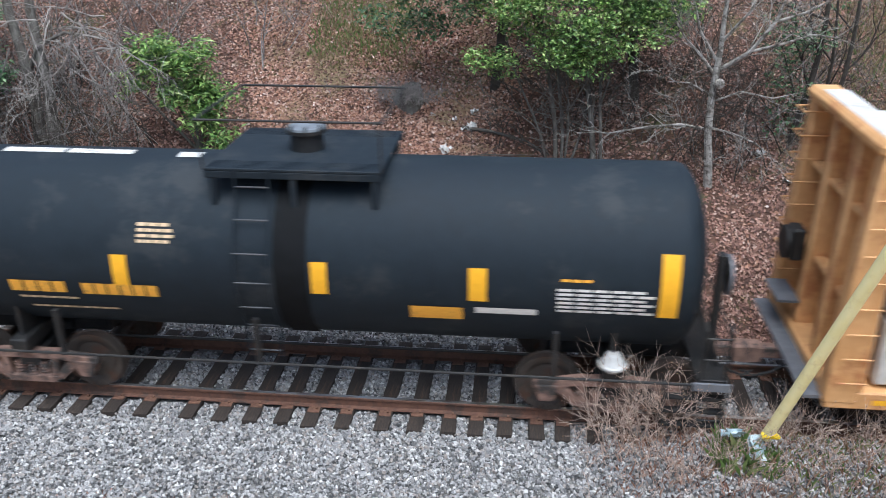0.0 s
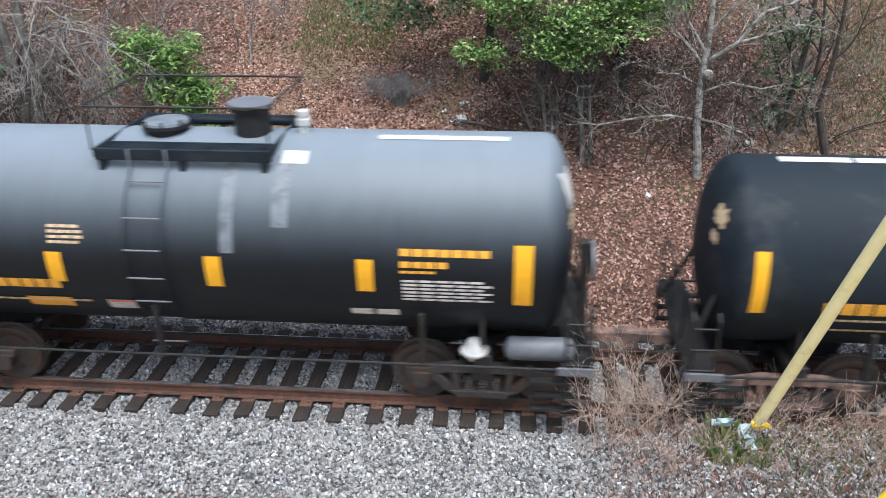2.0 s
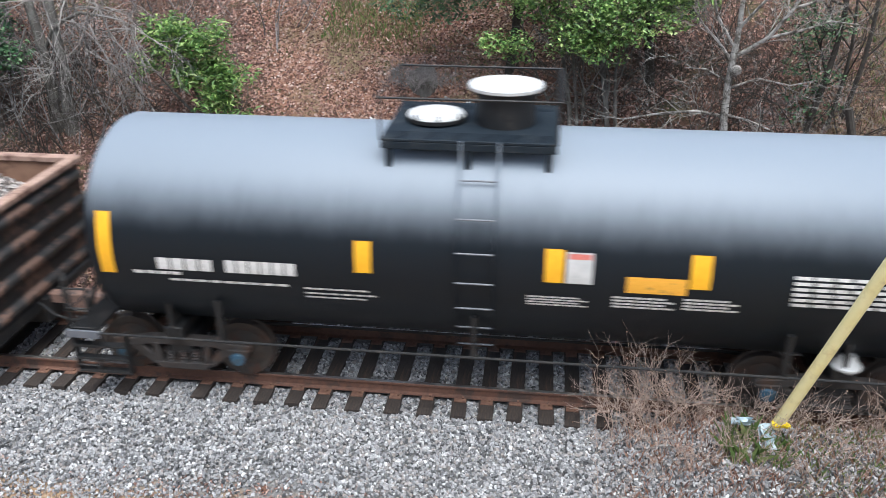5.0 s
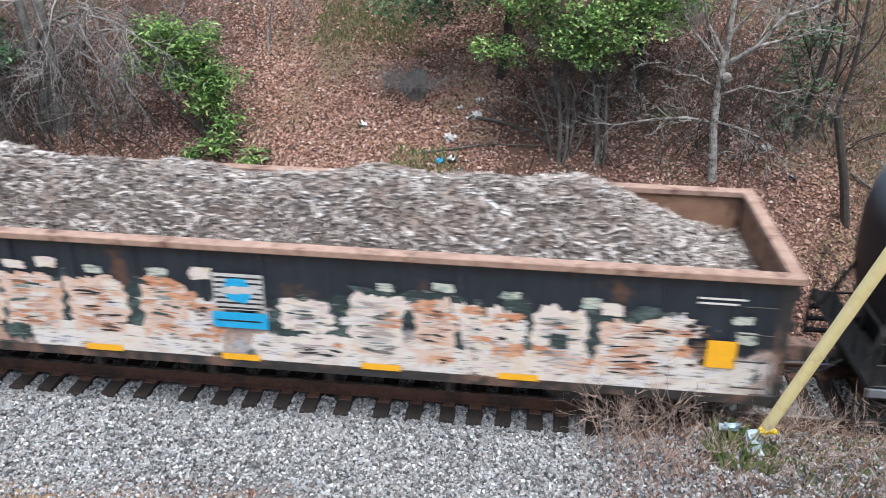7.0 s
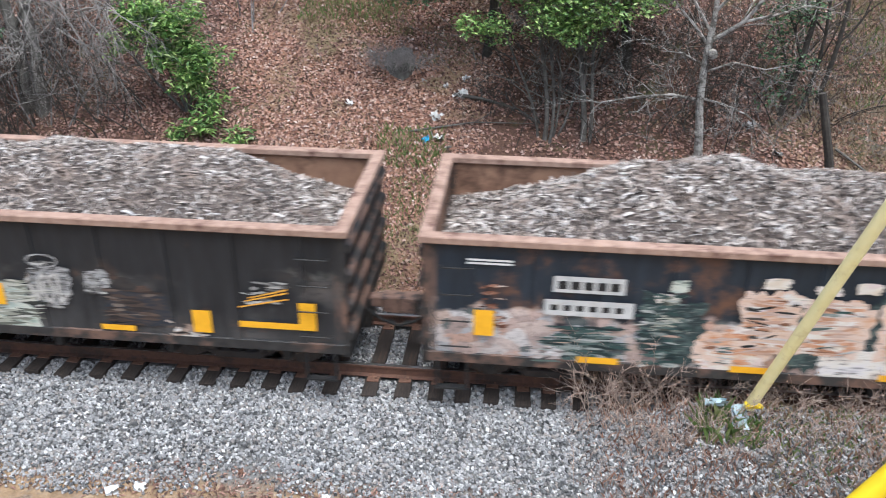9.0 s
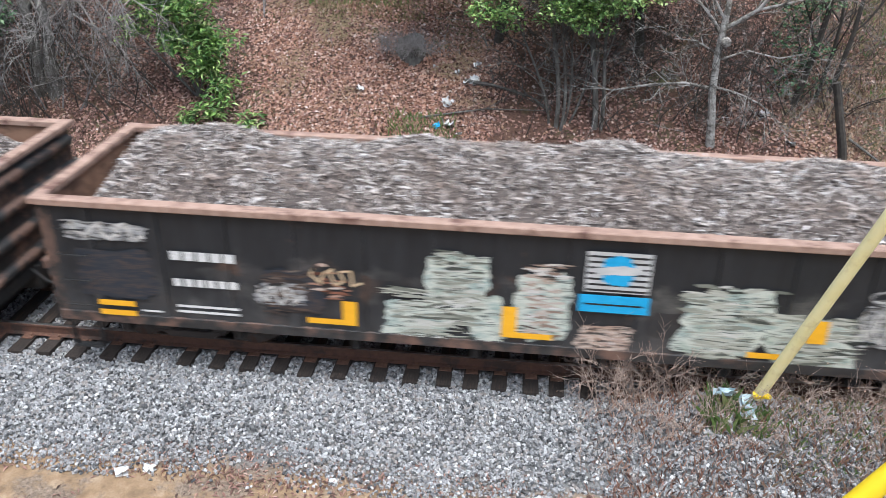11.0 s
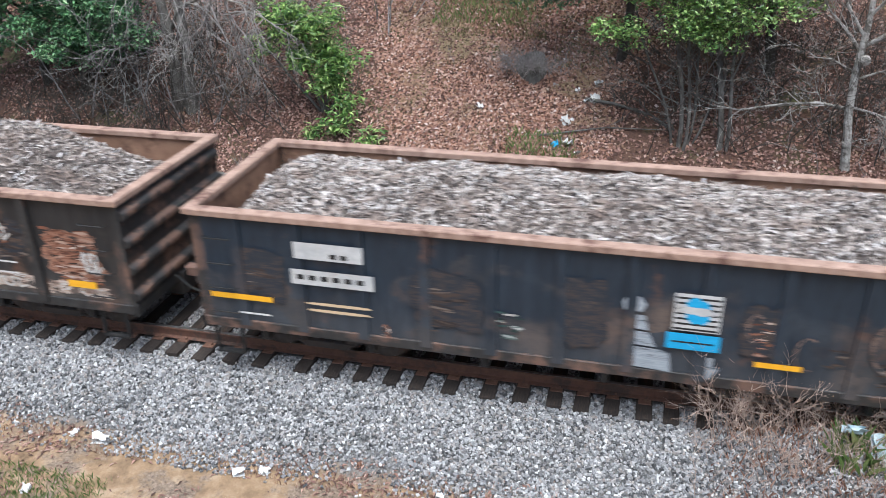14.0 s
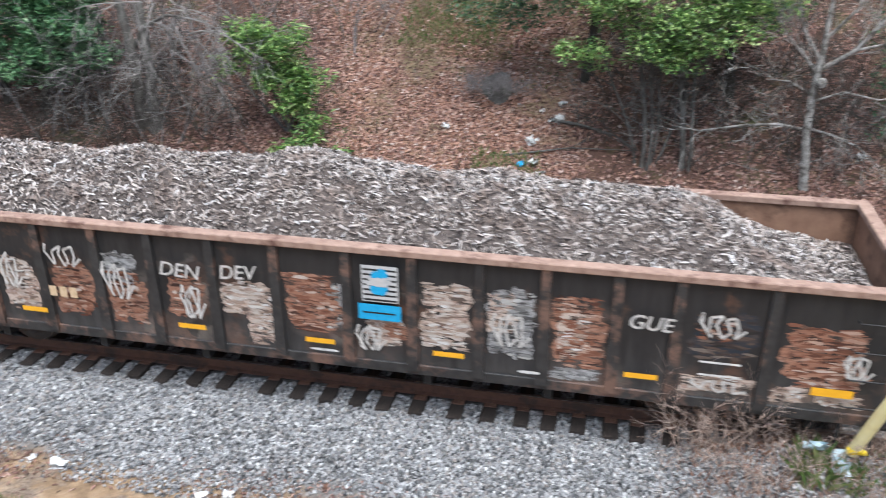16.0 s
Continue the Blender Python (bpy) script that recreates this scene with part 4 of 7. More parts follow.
def graffiti_paint(name, base1, base2, colours, amount, zmax, cell, seed, rust=0.58, soft=0.04):
    """Weathered car paint sprayed over with overlapping fields of colour."""
    m, n, l, b = nodes_of(name)
    tc = n.new("ShaderNodeTexCoord")
    co = tc.outputs["Object"]
    mp = n.new("ShaderNodeMapping")
    mp.inputs["Location"].default_value = (seed * 3.1, 0, seed * 1.7)
    mp.inputs["Scale"].default_value = (1, 0.0, 1.25)
    l.new(co, mp.inputs[0])
    warp = noise_node(n, l, mp.outputs[0], 2.4, 3, 0.6)
    wv = n.new("ShaderNodeVectorMath")
    wv.operation = "MULTIPLY_ADD"
    l.new(warp.outputs["Color"], wv.inputs[0])
    wv.inputs[1].default_value = (0.5, 0, 0.5)
    l.new(mp.outputs[0], wv.inputs[2])
    vor = n.new("ShaderNodeTexVoronoi")
    vor.inputs["Scale"].default_value = cell
    l.new(wv.outputs[0], vor.inputs["Vector"])
    sepc = n.new("ShaderNodeSeparateColor")
    l.new(vor.outputs["Color"], sepc.inputs[0])
    k = len(colours)
    ramp = ramp_node(n, l, sepc.outputs[0], [(i / k, c) for i, c in enumerate(colours)])
    ramp.color_ramp.interpolation = "CONSTANT"
    tall = n.new("ShaderNodeMapping")
    tall.inputs["Scale"].default_value = (1.6, 1, 0.22)
    l.new(co, tall.inputs[0])
    grain = noise_node(n, l, tall.outputs[0], 5, 7, 0.75)
    base = ramp_node(n, l, grain.outputs["Fac"], [(0.3, base1), (0.7, base2)]).outputs[0]
    big = noise_node(n, l, co, 1.1, 5, 0.7)
    rmask = ramp_node(n, l, big.outputs["Fac"], [(rust - 0.04, (0, 0, 0)), (rust + 0.1, (1, 1, 1))]).outputs[0]
    base = mix_node(n, l, rmask, base, (0.13, 0.065, 0.04))
    # where the sprayed fields lie: below a ragged top line, in patches along the side
    sep = n.new("ShaderNodeSeparateXYZ")
    l.new(co, sep.inputs[0])
    edge = noise_node(n, l, mp.outputs[0], 1.3, 4, 0.6)
    e1 = n.new("ShaderNodeMath")
    e1.operation = "MULTIPLY_ADD"
    l.new(edge.outputs["Fac"], e1.inputs[0])
    e1.inputs[1].default_value = -1.3
    l.new(sep.outputs["Z"], e1.inputs[2])
    low = n.new("ShaderNodeMapRange")
    low.inputs["From Min"].default_value, low.inputs["From Max"].default_value = zmax - 0.65 + 0.06, zmax - 0.65 - 0.06
    l.new(e1.outputs[0], low.inputs["Value"])
    patch = noise_node(n, l, mp.outputs[0], 0.9, 3, 0.5)
    pm = ramp_node(n, l, patch.outputs["Fac"], [(0.62 - amount * 0.35, (0, 0, 0)), (0.62 + soft - amount * 0.35, (1, 1, 1))]).outputs[0]
    mul = n.new("ShaderNodeMath")
    mul.operation = "MULTIPLY"
    l.new(low.outputs[0], mul.inputs[0]), l.new(pm, mul.inputs[1])
    wear = ramp_node(n, l, noise_node(n, l, co, 16, 6, 0.75).outputs["Fac"], [(0.34, (0.25, 0.25, 0.25)), (0.5, (1, 1, 1))]).outputs[0]
    mul2 = n.new("ShaderNodeMath")
    mul2.operation = "MULTIPLY"
    l.new(mul.outputs[0], mul2.inputs[0]), l.new(wear, mul2.inputs[1])
    # road dust thrown up along the sill
    dz = n.new("ShaderNodeMath")
    dz.operation = "MULTIPLY_ADD"
    l.new(grain.outputs["Fac"], dz.inputs[0])
    dz.inputs[1].default_value = -1.5
    l.new(sep.outputs["Z"], dz.inputs[2])
    dm = n.new("ShaderNodeMapRange")
    dm.inputs["From Min"].default_value, dm.inputs["From Max"].default_value, dm.inputs["To Max"].default_value = 0.85, 0.05, 0.3
    l.new(dz.outputs[0], dm.inputs["Value"])
    painted = mix_node(n, l, mul2.outputs[0], base, ramp.outputs[0])
    l.new(mix_node(n, l, dm.outputs[0], painted, (0.13, 0.127, 0.126)), b.inputs["Base Color"])
    b.inputs["Roughness"].default_value = 0.62
    bump_on(n, l, b, co, 40, 0.15)
    return m


def flat_patch(x0, x1, z0, z1, y, ragged=0.0, rng=None, square=3):
    """A thin painted sheet on a flat side, with a ragged outline where asked."""
    s = Shape()
    if not ragged:
        return s.add([(x0, y, z0), (x1, y, z0), (x1, y, z1), (x0, y, z1)], [(0, 1, 2, 3)])
    n = 64
    cx, cz, rx, rz = (x0 + x1) / 2, (z0 + z1) / 2, (x1 - x0) / 2, (z1 - z0) / 2
    ph = [rng.random() * 6.3 for _ in range(4)]
    pts = []
    for i in range(n):
        a = 2 * math.pi * i / n
        c, d = math.cos(a), math.sin(a)
        q = (abs(c) ** square + abs(d) ** square) ** (-1 / square) * (1 - ragged * (0.42 + 0.22 * math.sin(2 * a + ph[0]) + 0.16 * math.sin(5 * a + ph[1]) + 0.12 * math.sin(9 * a + ph[2]) + 0.12 * math.sin(17 * a + ph[3]) + 0.30 * (rng.random() - 0.5)))
        pts.append((cx + rx * c * q, y, cz + rz * d * q))
    return s.add(pts, [tuple(range(n))])


def torn(car, mid, name, m, a, b, z0, z1, lift, seed, n=70, long=0.38, thick=0.05, wide_low=0.0):
    """A sprayed field worn to streaks: many thin ragged strokes on the car's side."""
    rng = np.random.default_rng(seed)
    w, h = b - a, z1 - z0
    n = int(n * max(0.5, w * h / 0.6))
    lean = rng.uniform(-0.12, 0.12)
    f = rng.random(n)
    edge = 0.92 + 0.07 * np.sin(5 * f + seed) + 0.05 * np.sin(13 * f + 2 * seed) + wide_low * (0.5 - f)
    ln = rng.uniform(0.3, 1.0, n) * long * w
    cx = a + w * (0.5 + lean * (f - 0.5)) + (rng.random(n) - 0.5) * np.maximum(0.02, w * edge - ln)
    cz = z0 + h * f
    th = rng.uniform(0.35, 1.0, n) * thick
    s = Shape()
    y = -HALF - lift
    for i in range(n):
        x, z, q, e, k = cx[i] - mid, cz[i], ln[i] / 2, th[i] / 2, rng.uniform(-0.3, 0.3, 6) * th[i]
        t = rng.normal(0, 0.10) * q
        yy = y - 0.00008 * (i % 24)
        s.add([(x - q, yy, z - t + k[0]), (x - q * 0.6, yy, z - e - t * 0.6 + k[1]), (x + q * 0.5, yy, z - e * 0.8 + t * 0.5 + k[2]), (x + q, yy, z + t + k[3]), (x + q * 0.55, yy, z + e + t * 0.5 + k[4]), (x - q * 0.5, yy, z + e * 0.9 - t * 0.5 + k[5])], [tuple(range(6))])
    return tagged(part(name, s, m, car, smooth=0), kind="stuff")


def car_at(u0, u1):
    mid = (u0 + u1) / 2
    return [o for o, u in CARS if abs(u - mid) < 0.01 and o.name.startswith("gondola")][0], mid


def scribble(x0, x1, z0, z1, y, r, rng, loops=7):
    """A sprayed tag as one looping line."""
    pts = []
    for i in range(loops * 5):
        f = i / (loops * 5 - 1)
        pts.append((x0 + (x1 - x0) * f + 0.06 * math.sin(i * 2.3 + rng.random()), z0 + (z1 - z0) * (0.5 + 0.5 * math.sin(i * 1.31 + 0.6 * rng.random()))))
    s = Shape()
    for (a, b), (c, d) in zip(pts, pts[1:]):
        dx, dz = c - a, d - b
        k = max(1e-4, math.hypot(dx, dz))
        ox, oz = -dz / k * r, dx / k * r
        s.add([(a - ox, y, b - oz), (c - ox, y, d - oz), (c + ox, y, d + oz), (a + ox, y, b + oz)], [(0, 1, 2, 3)])
    return s


def gondola(u0, u1, paint, label, ribs, decals, sign, yellows, end_ribs=4, rim=2.78, proud=0.025, end_paint=None):
    end_paint = end_paint or paint
    mid, L = (u0 + u1) / 2, (u1 - u0) / 2
    car = car_root("gondola_car", mid, label, "gondola car", "gondola cars of the train")
    bot = 0.86
    for y, k in ((-HALF, 1), (HALF, -1)):
        part("side_wall", Shape().box(-L + 0.05, L - 0.05, *sorted((y, y + k * 0.03)), bot + 0.05, rim - 0.1), paint, car, smooth=0)
        part("inner_lining", Shape().box(-L + 0.06, L - 0.06, *sorted((y + k * 0.034, y + k * 0.05)), 1.0, rim - 0.10), M_RUSTIN, car, smooth=0)
        part("top_chord", Shape().box(-L, L, *sorted((y - k * 0.09, y + k * 0.10)), rim - 0.10, rim), M_RUSTRIM, car, "rust-brown top rim", bevel=0.012)
        part("side_sill", Shape().box(-L + 0.02, L - 0.02, *sorted((y - k * 0.03, y + k * 0.05)), bot - 0.02, bot + 0.14), end_paint, car, bevel=0.01)
        for x in ribs:
            c = x - mid
            part("side_post", Shape().prism([(c - 0.085, bot + 0.06), (c + 0.085, bot + 0.06), (c + 0.06, rim - 0.10), (c - 0.06, rim - 0.10)], *sorted((y - k * proud, y))), end_paint if proud > 0.05 else paint, car, smooth=0)
    part("floor_plate", Shape().box(-L + 0.05, L - 0.05, -HALF + 0.06, HALF - 0.06, 0.95, 1.05), M_RUSTIN, car, smooth=0)
    part("centre_sill", Shape().box(-L - 0.1, L + 0.1, -0.24, 0.24, 0.50, 0.95), M_STEEL, car, bevel=0.02)
    for i in range(9):
        x = -L + 0.9 + i * (2 * L - 1.8) / 8
        part("cross_bearer", Shape().prism([(x - 0.06, 0.95), (x + 0.06, 0.95), (x + 0.06, 0.62), (x - 0.06, 0.62)], -1.4, 1.4), M_STEEL, car, smooth=0)
    for k in (-1, 1):
        part("end_wall", Shape().box(*sorted((k * (L - 0.05), k * (L - 0.02))), -HALF + 0.03, HALF - 0.03, 0.98, rim - 0.1), M_RUSTIN, car, smooth=0)
        part("end_sheet", Shape().box(*sorted((k * (L - 0.018), k * L)), -HALF + 0.03, HALF - 0.03, 0.98, rim - 0.1), end_paint, car, smooth=0)
        part("end_chord", Shape().box(*sorted((k * (L - 0.10), k * (L + 0.09))), -HALF - 0.09, HALF + 0.09, rim - 0.095, rim + 0.004), M_RUSTRIM, car, "rust-brown end rim", bevel=0.012)
        for i in range(end_ribs):
            z = 1.12 + i * (rim - 1.42) / (end_ribs - 1)
            part("end_corrugation", Shape().prism([(0, -0.10), (0.10, -0.05), (0.10, 0.05), (0, 0.10)], -HALF + 0.04, HALF - 0.04), end_paint, car, bevel=0.01, key=("corr", end_paint.name)).matrix_basis = \
                Matrix.LocRotScale((k * L, 0, z), Euler((0, 0, 0 if k > 0 else math.pi)), None)
        for y in (-HALF, HALF):
            part("corner_post", Shape().box(*sorted((k * (L - 0.16), k * (L + 0.03))), *sorted((y - math.copysign(0.05, y), y + math.copysign(-0.1, y) * -0.0)), bot - 0.02, rim - 0.10), end_paint, car, bevel=0.012)
        part("end_sill", Shape().box(*sorted((k * (L - 0.1), k * (L + 0.06))), -HALF, HALF, 0.78, 1.0), M_STEEL, car, bevel=0.02)
        for z in (1.15, 1.55, 1.95, 2.35):
            hold = Shape().tube([(k * (L - 0.20), -HALF - 0.02, z), (k * (L - 0.20), -HALF - 0.10, z), (k * (L - 0.62), -HALF - 0.10, z), (k * (L - 0.62), -HALF - 0.02, z)], 0.012, 6)
            part("grab_iron", hold, M_STEEL, car)
        stp = Shape()
        for x in (L - 0.18, L - 0.60):
            stp.box(*sorted((k * x, k * (x + 0.03))), -HALF - 0.05, -HALF + 0.02, 0.42, bot)
        stp.box(*sorted((k * (L - 0.60), k * (L - 0.15))), -HALF - 0.06, -HALF + 0.04, 0.40, 0.43)
        part("sill_step", stp, M_STEEL, car)
        coupler(car, k * (L + 0.05), k)
        truck(car, k * (L - 1.75))
    for a, b, z0, z1 in yellows:
        part("reflective_strip", flat_patch(a - mid, b - mid, z0, z1, -HALF - proud - 0.0255), M_YELLOW, car, "yellow reflective strip")
    for lift, (nm, m, a, b, z0, z1, rag, lb) in enumerate(decals):
        part(nm, flat_patch(a - mid, b - mid, z0, z1, -HALF - (0.003 if "field" in nm else proud + 0.012) - 0.0004 * lift, rag, random), m, car, lb)
    if sign:
        a, b, z0, z1 = (sign[0] - mid, sign[1] - mid, sign[2], sign[3])
        y = -HALF - proud - 0.018
        h = z1 - z0
        board = part("sign", Shape().box(a, b, y - 0.004, y, z0 + 0.34 * h, z1), M_WHITE, car, "white board with blue device", smooth=0)
        for i in range(7):
            z = z0 + 0.36 * h + i * 0.64 * h / 7
            part("stripe", flat_patch(a + 0.02, b - 0.02, z, z + 0.035 * h, y - 0.006), M_STEEL, board)
        w = b - a
        part("device", flat_patch(a + 0.22 * w, b - 0.22 * w, z0 + 0.45 * h, z1 - 0.04 * h, y - 0.008, 0.25, random), M_BLUE, board)
        part("crest", flat_patch(a + 0.05 * w, b - 0.05 * w, z0 + 0.62 * h, z0 + 0.80 * h, y - 0.0095, 0.45, random), M_WHITE, board)
        part("band", Shape().box(a - 0.06, b + 0.03, y - 0.004, y, z0, z0 + 0.29 * h), M_BLUE, board, "bright blue band", smooth=0)
        part("band_bar", flat_patch(a, b - 0.05, z0 + 0.12 * h, z0 + 0.15 * h, y - 0.006), M_STEEL, board)
    return car


CHIP_A = np.array([(-1, -0.2, 0), (0, -0.28, 0.24), (1, -0.16, 0), (1, 0.18, 0.05), (0, 0.24, 0.30), (-1, 0.2, 0.02)], float)
CHIP_F = np.array([(0, 1, 4), (0, 4, 5), (1, 2, 3), (1, 3, 4)])


def scrap_load(u0, u1, crown, sag, seed, low_right, low_left):
    """A heap of shredded scrap in a gondola: a lumpy bed with loose shreds on it."""
    mid, L = (u0 + u1) / 2, (u1 - u0) / 2
    rng = np.random.default_rng(seed)
    ph = rng.uniform(0, 6, 6)

    def top(x, y):
        e = smooth(L - 0.02, L - low_right, x) * smooth(-L + 0.02, -L + low_left, x)
        hump = crown + 0.08 * np.sin(0.9 * x + ph[0]) + 0.07 * np.sin(2.1 * x + ph[1]) + 0.04 * np.sin(4.3 * x + ph[2] + y)
        z = 2.54 - sag - 0.42 * (1 - e)
        return z + (hump - 0.08) * e * (1 - (np.abs(y) / 1.44) ** 2) + 0.025 * np.sin(7 * x + 5 * y + ph[3]) * np.cos(6 * y - 3 * x)

    nx, ny = 110, 22
    X, Y = np.meshgrid(np.linspace(-L + 0.07, L - 0.07, nx), np.linspace(-1.44, 1.44, ny), indexing="ij")
    v = np.stack([X, Y, top(X, Y)], -1).reshape(-1, 3)
    i = (np.arange(nx - 1)[:, None] * ny + np.arange(ny - 1)[None]).ravel()
    f = np.stack([i, i + ny, i + ny + 1, i + 1], 1)
    root = tagged(new("scrap_load"), "heaped shredded grey-brown metal scrap in a gondola car", "scrap metal", "loads of the gondola cars")
    root.matrix_basis = pose(mid + along(0), YC, 0)
    CARS.append((root, mid))
    bed = bulk("scrap_bed", v, f, M_CHIPBED, True)
    bed.parent = root
    n = 30000
    x, y = rng.uniform(-L + 0.12, L - 0.12, n), rng.uniform(-1.40, 1.40, n)
    size = rng.uniform(0.023, 0.066, n) * np.where(rng.random(n) < 0.06, 1.6, 1)
    rz = turns(n, rng)
    tilt = 0.62
    R = np.empty((n, 3, 3))
    a = rng.uniform(0, 2 * np.pi, n)
    t1, t2 = rng.normal(0, tilt, n), rng.normal(0, tilt, n)
    ca, sa = np.cos(a), np.sin(a)
    zero, one = np.zeros(n), np.ones(n)
    Rz = np.stack([np.stack([ca, -sa, zero], 1), np.stack([sa, ca, zero], 1), np.stack([zero, zero, one], 1)], 1)
    Rx = np.stack([np.stack([one, zero, zero], 1), np.stack([zero, np.cos(t1), -np.sin(t1)], 1), np.stack([zero, np.sin(t1), np.cos(t1)], 1)], 1)
    Ry = np.stack([np.stack([np.cos(t2), zero, np.sin(t2)], 1), np.stack([zero, one, zero], 1), np.stack([-np.sin(t2), zero, np.cos(t2)], 1)], 1)
    R = Rz @ Rx @ Ry
    v, f = scatter(CHIP_A * np.array([1, rng.uniform(0.7, 1.1), 1]), CHIP_F, np.stack([x, y, top(x, y) + 0.022], 1), size, R)
    bits = bulk("scrap_shred", v, f, M_CHIP)
    bits.parent = root
    tagged(bits, "loose torn metal shreds", kind="stuff")


def even(u0, u1, n):
    return [u0 + (u1 - u0) * (i + 0.5) / n for i in range(n)]


PINKS = [(0.50, 0.38, 0.34), (0.58, 0.52, 0.50), (0.55, 0.36, 0.28), (0.62, 0.59, 0.58), (0.42, 0.33, 0.30), (0.56, 0.46, 0.42), (0.12, 0.14, 0.14), (0.64, 0.62, 0.61), (0.52, 0.40, 0.34), (0.46, 0.46, 0.48)]
P_D = graffiti_paint("sprayed_pink_and_white", (0.007, 0.012, 0.020), (0.024, 0.036, 0.052), PINKS, 0.72, 1.72, 4.6, 1)
P_END = mat("weathered_black_end_paint", (0.014, 0.014, 0.015), (0.045, 0.043, 0.042), 6, 0.65, 0.0, 0.2, 50, (0.16, 0.095, 0.07), 1.6, 0.55)
P_E = graffiti_paint("sprayed_black_side", (0.007, 0.008, 0.010), (0.025, 0.027, 0.031), [(0.16, 0.155, 0.14), (0.05, 0.05, 0.05), (0.11, 0.10, 0.095), (0.14, 0.085, 0.06), (0.06, 0.05, 0.045)], 0.36, 2.0, 2.6, 5, 0.68, 0.22)
P_F = graffiti_paint("weathered_blue_black_side", (0.007, 0.014, 0.025), (0.024, 0.038, 0.057), [(0.10, 0.075, 0.065), (0.06, 0.055, 0.055), (0.13, 0.10, 0.085), (0.05, 0.06, 0.075)], 0.42, 2.2, 1.8, 9, 0.64, 0.22)
P_G = graffiti_paint("rust_patched_black_side", (0.010, 0.010, 0.011), (0.036, 0.034, 0.034), [(0.15, 0.09, 0.065), (0.20, 0.17, 0.145), (0.11, 0.07, 0.055), (0.22, 0.16, 0.13), (0.05, 0.045, 0.04)], 0.36, 2.2, 3.0, 14, 0.61, 0.2)


def hy(us, w=0.55, z=1.03, h=0.1):
    return [(u, u + w, z - h / 2, z + h / 2) for u in us]


gondola(-51.65, -36.02, P_D, "black gondola car covered in pink and white graffiti", even(-51.5, -36.2, 17),
        [("name_board", M_WHITE, -49.96, -49.03, 2.05, 2.29, 0.0, "white lettering board"), ("number_board", M_WHITE, -50.06, -48.89, 1.70, 1.94, 0.0, "white number board"),
         *[("number_bar", M_STEEL, -49.98 + 0.17 * i, -49.88 + 0.17 * i, 1.775, 1.86, 0.0, "") for i in range(6)], 
         *[("name_bar", M_STEEL, -49.90 + 0.17 * i, -49.78 + 0.17 * i, 2.10, 2.22, 0.0, "") for i in range(5)],
         ("line_bar", M_LETTER_W, -51.1, -50.5, 2.40, 2.43, 0, ""), ("line_bar", M_LETTER_W, -51.1, -50.5, 2.45, 2.48, 0, ""), ("line_bar", M_LETTER_W, -37.2, -36.6, 2.40, 2.43, 0, ""), ("line_bar", M_LETTER_W, -37.2, -36.7, 2.33, 2.36, 0, "")],
        (-43.62, -42.92, 1.50, 2.34), [(-50.99, -50.72, 1.32, 1.72), (-37.0, -36.62, 1.40, 1.81)] + hy([-49.57, -47.54, -45.62, -43.6, -41.6, -39.7]), end_paint=P_END)
scrap_load(-51.65, -36.02, 0.74, 0.0, 21, 2.4, 2.9)
gondola(-68.28, -52.76, P_E, "black gondola car with pale graffiti", even(-68.1, -52.9, 16),
        [*[("name_bar", M_LETTER_W, -66.47 + 0.19 * i, -66.32 + 0.19 * i, 1.95, 2.09, 0.0, "") for i in range(5)], *[("number_bar", M_LETTER_W, -66.47 + 0.16 * i, -66.35 + 0.16 * i, 1.54, 1.66, 0.0, "") for i in range(6)],
         ("line_bar", M_LETTER_W, -66.47, -65.56, 1.20, 1.24, 0, ""), ("line_bar", M_LETTER_W, -66.47, -65.56, 1.11, 1.15, 0, ""), ("line_bar", M_LETTER_W, -67.0, -66.7, 1.08, 1.11, 0, "")
         ],
        (-60.82, -59.99, 1.60, 2.50), [(-67.63, -67.09, 1.15, 1.24), (-67.63, -67.09, 0.99, 1.08), (-64.58, -63.88, 1.10, 1.19), (-64.08, -63.88, 1.19, 1.49), (-61.88, -61.19, 1.10, 1.19), (-61.88, -61.68, 1.19, 1.59),
                                      (-54.26, -53.16, 1.22, 1.32), (-53.40, -53.16, 1.32, 1.66), (-54.93, -54.66, 1.09, 1.45), (-56.29, -55.79, 1.04, 1.13), (-58.6, -58.1, 1.06, 1.15), (-57.9, -57.65, 1.35, 1.7)], end_paint=P_END)
scrap_load(-68.28, -52.76, 0.72, 0.0, 22, 2.9, 1.1)
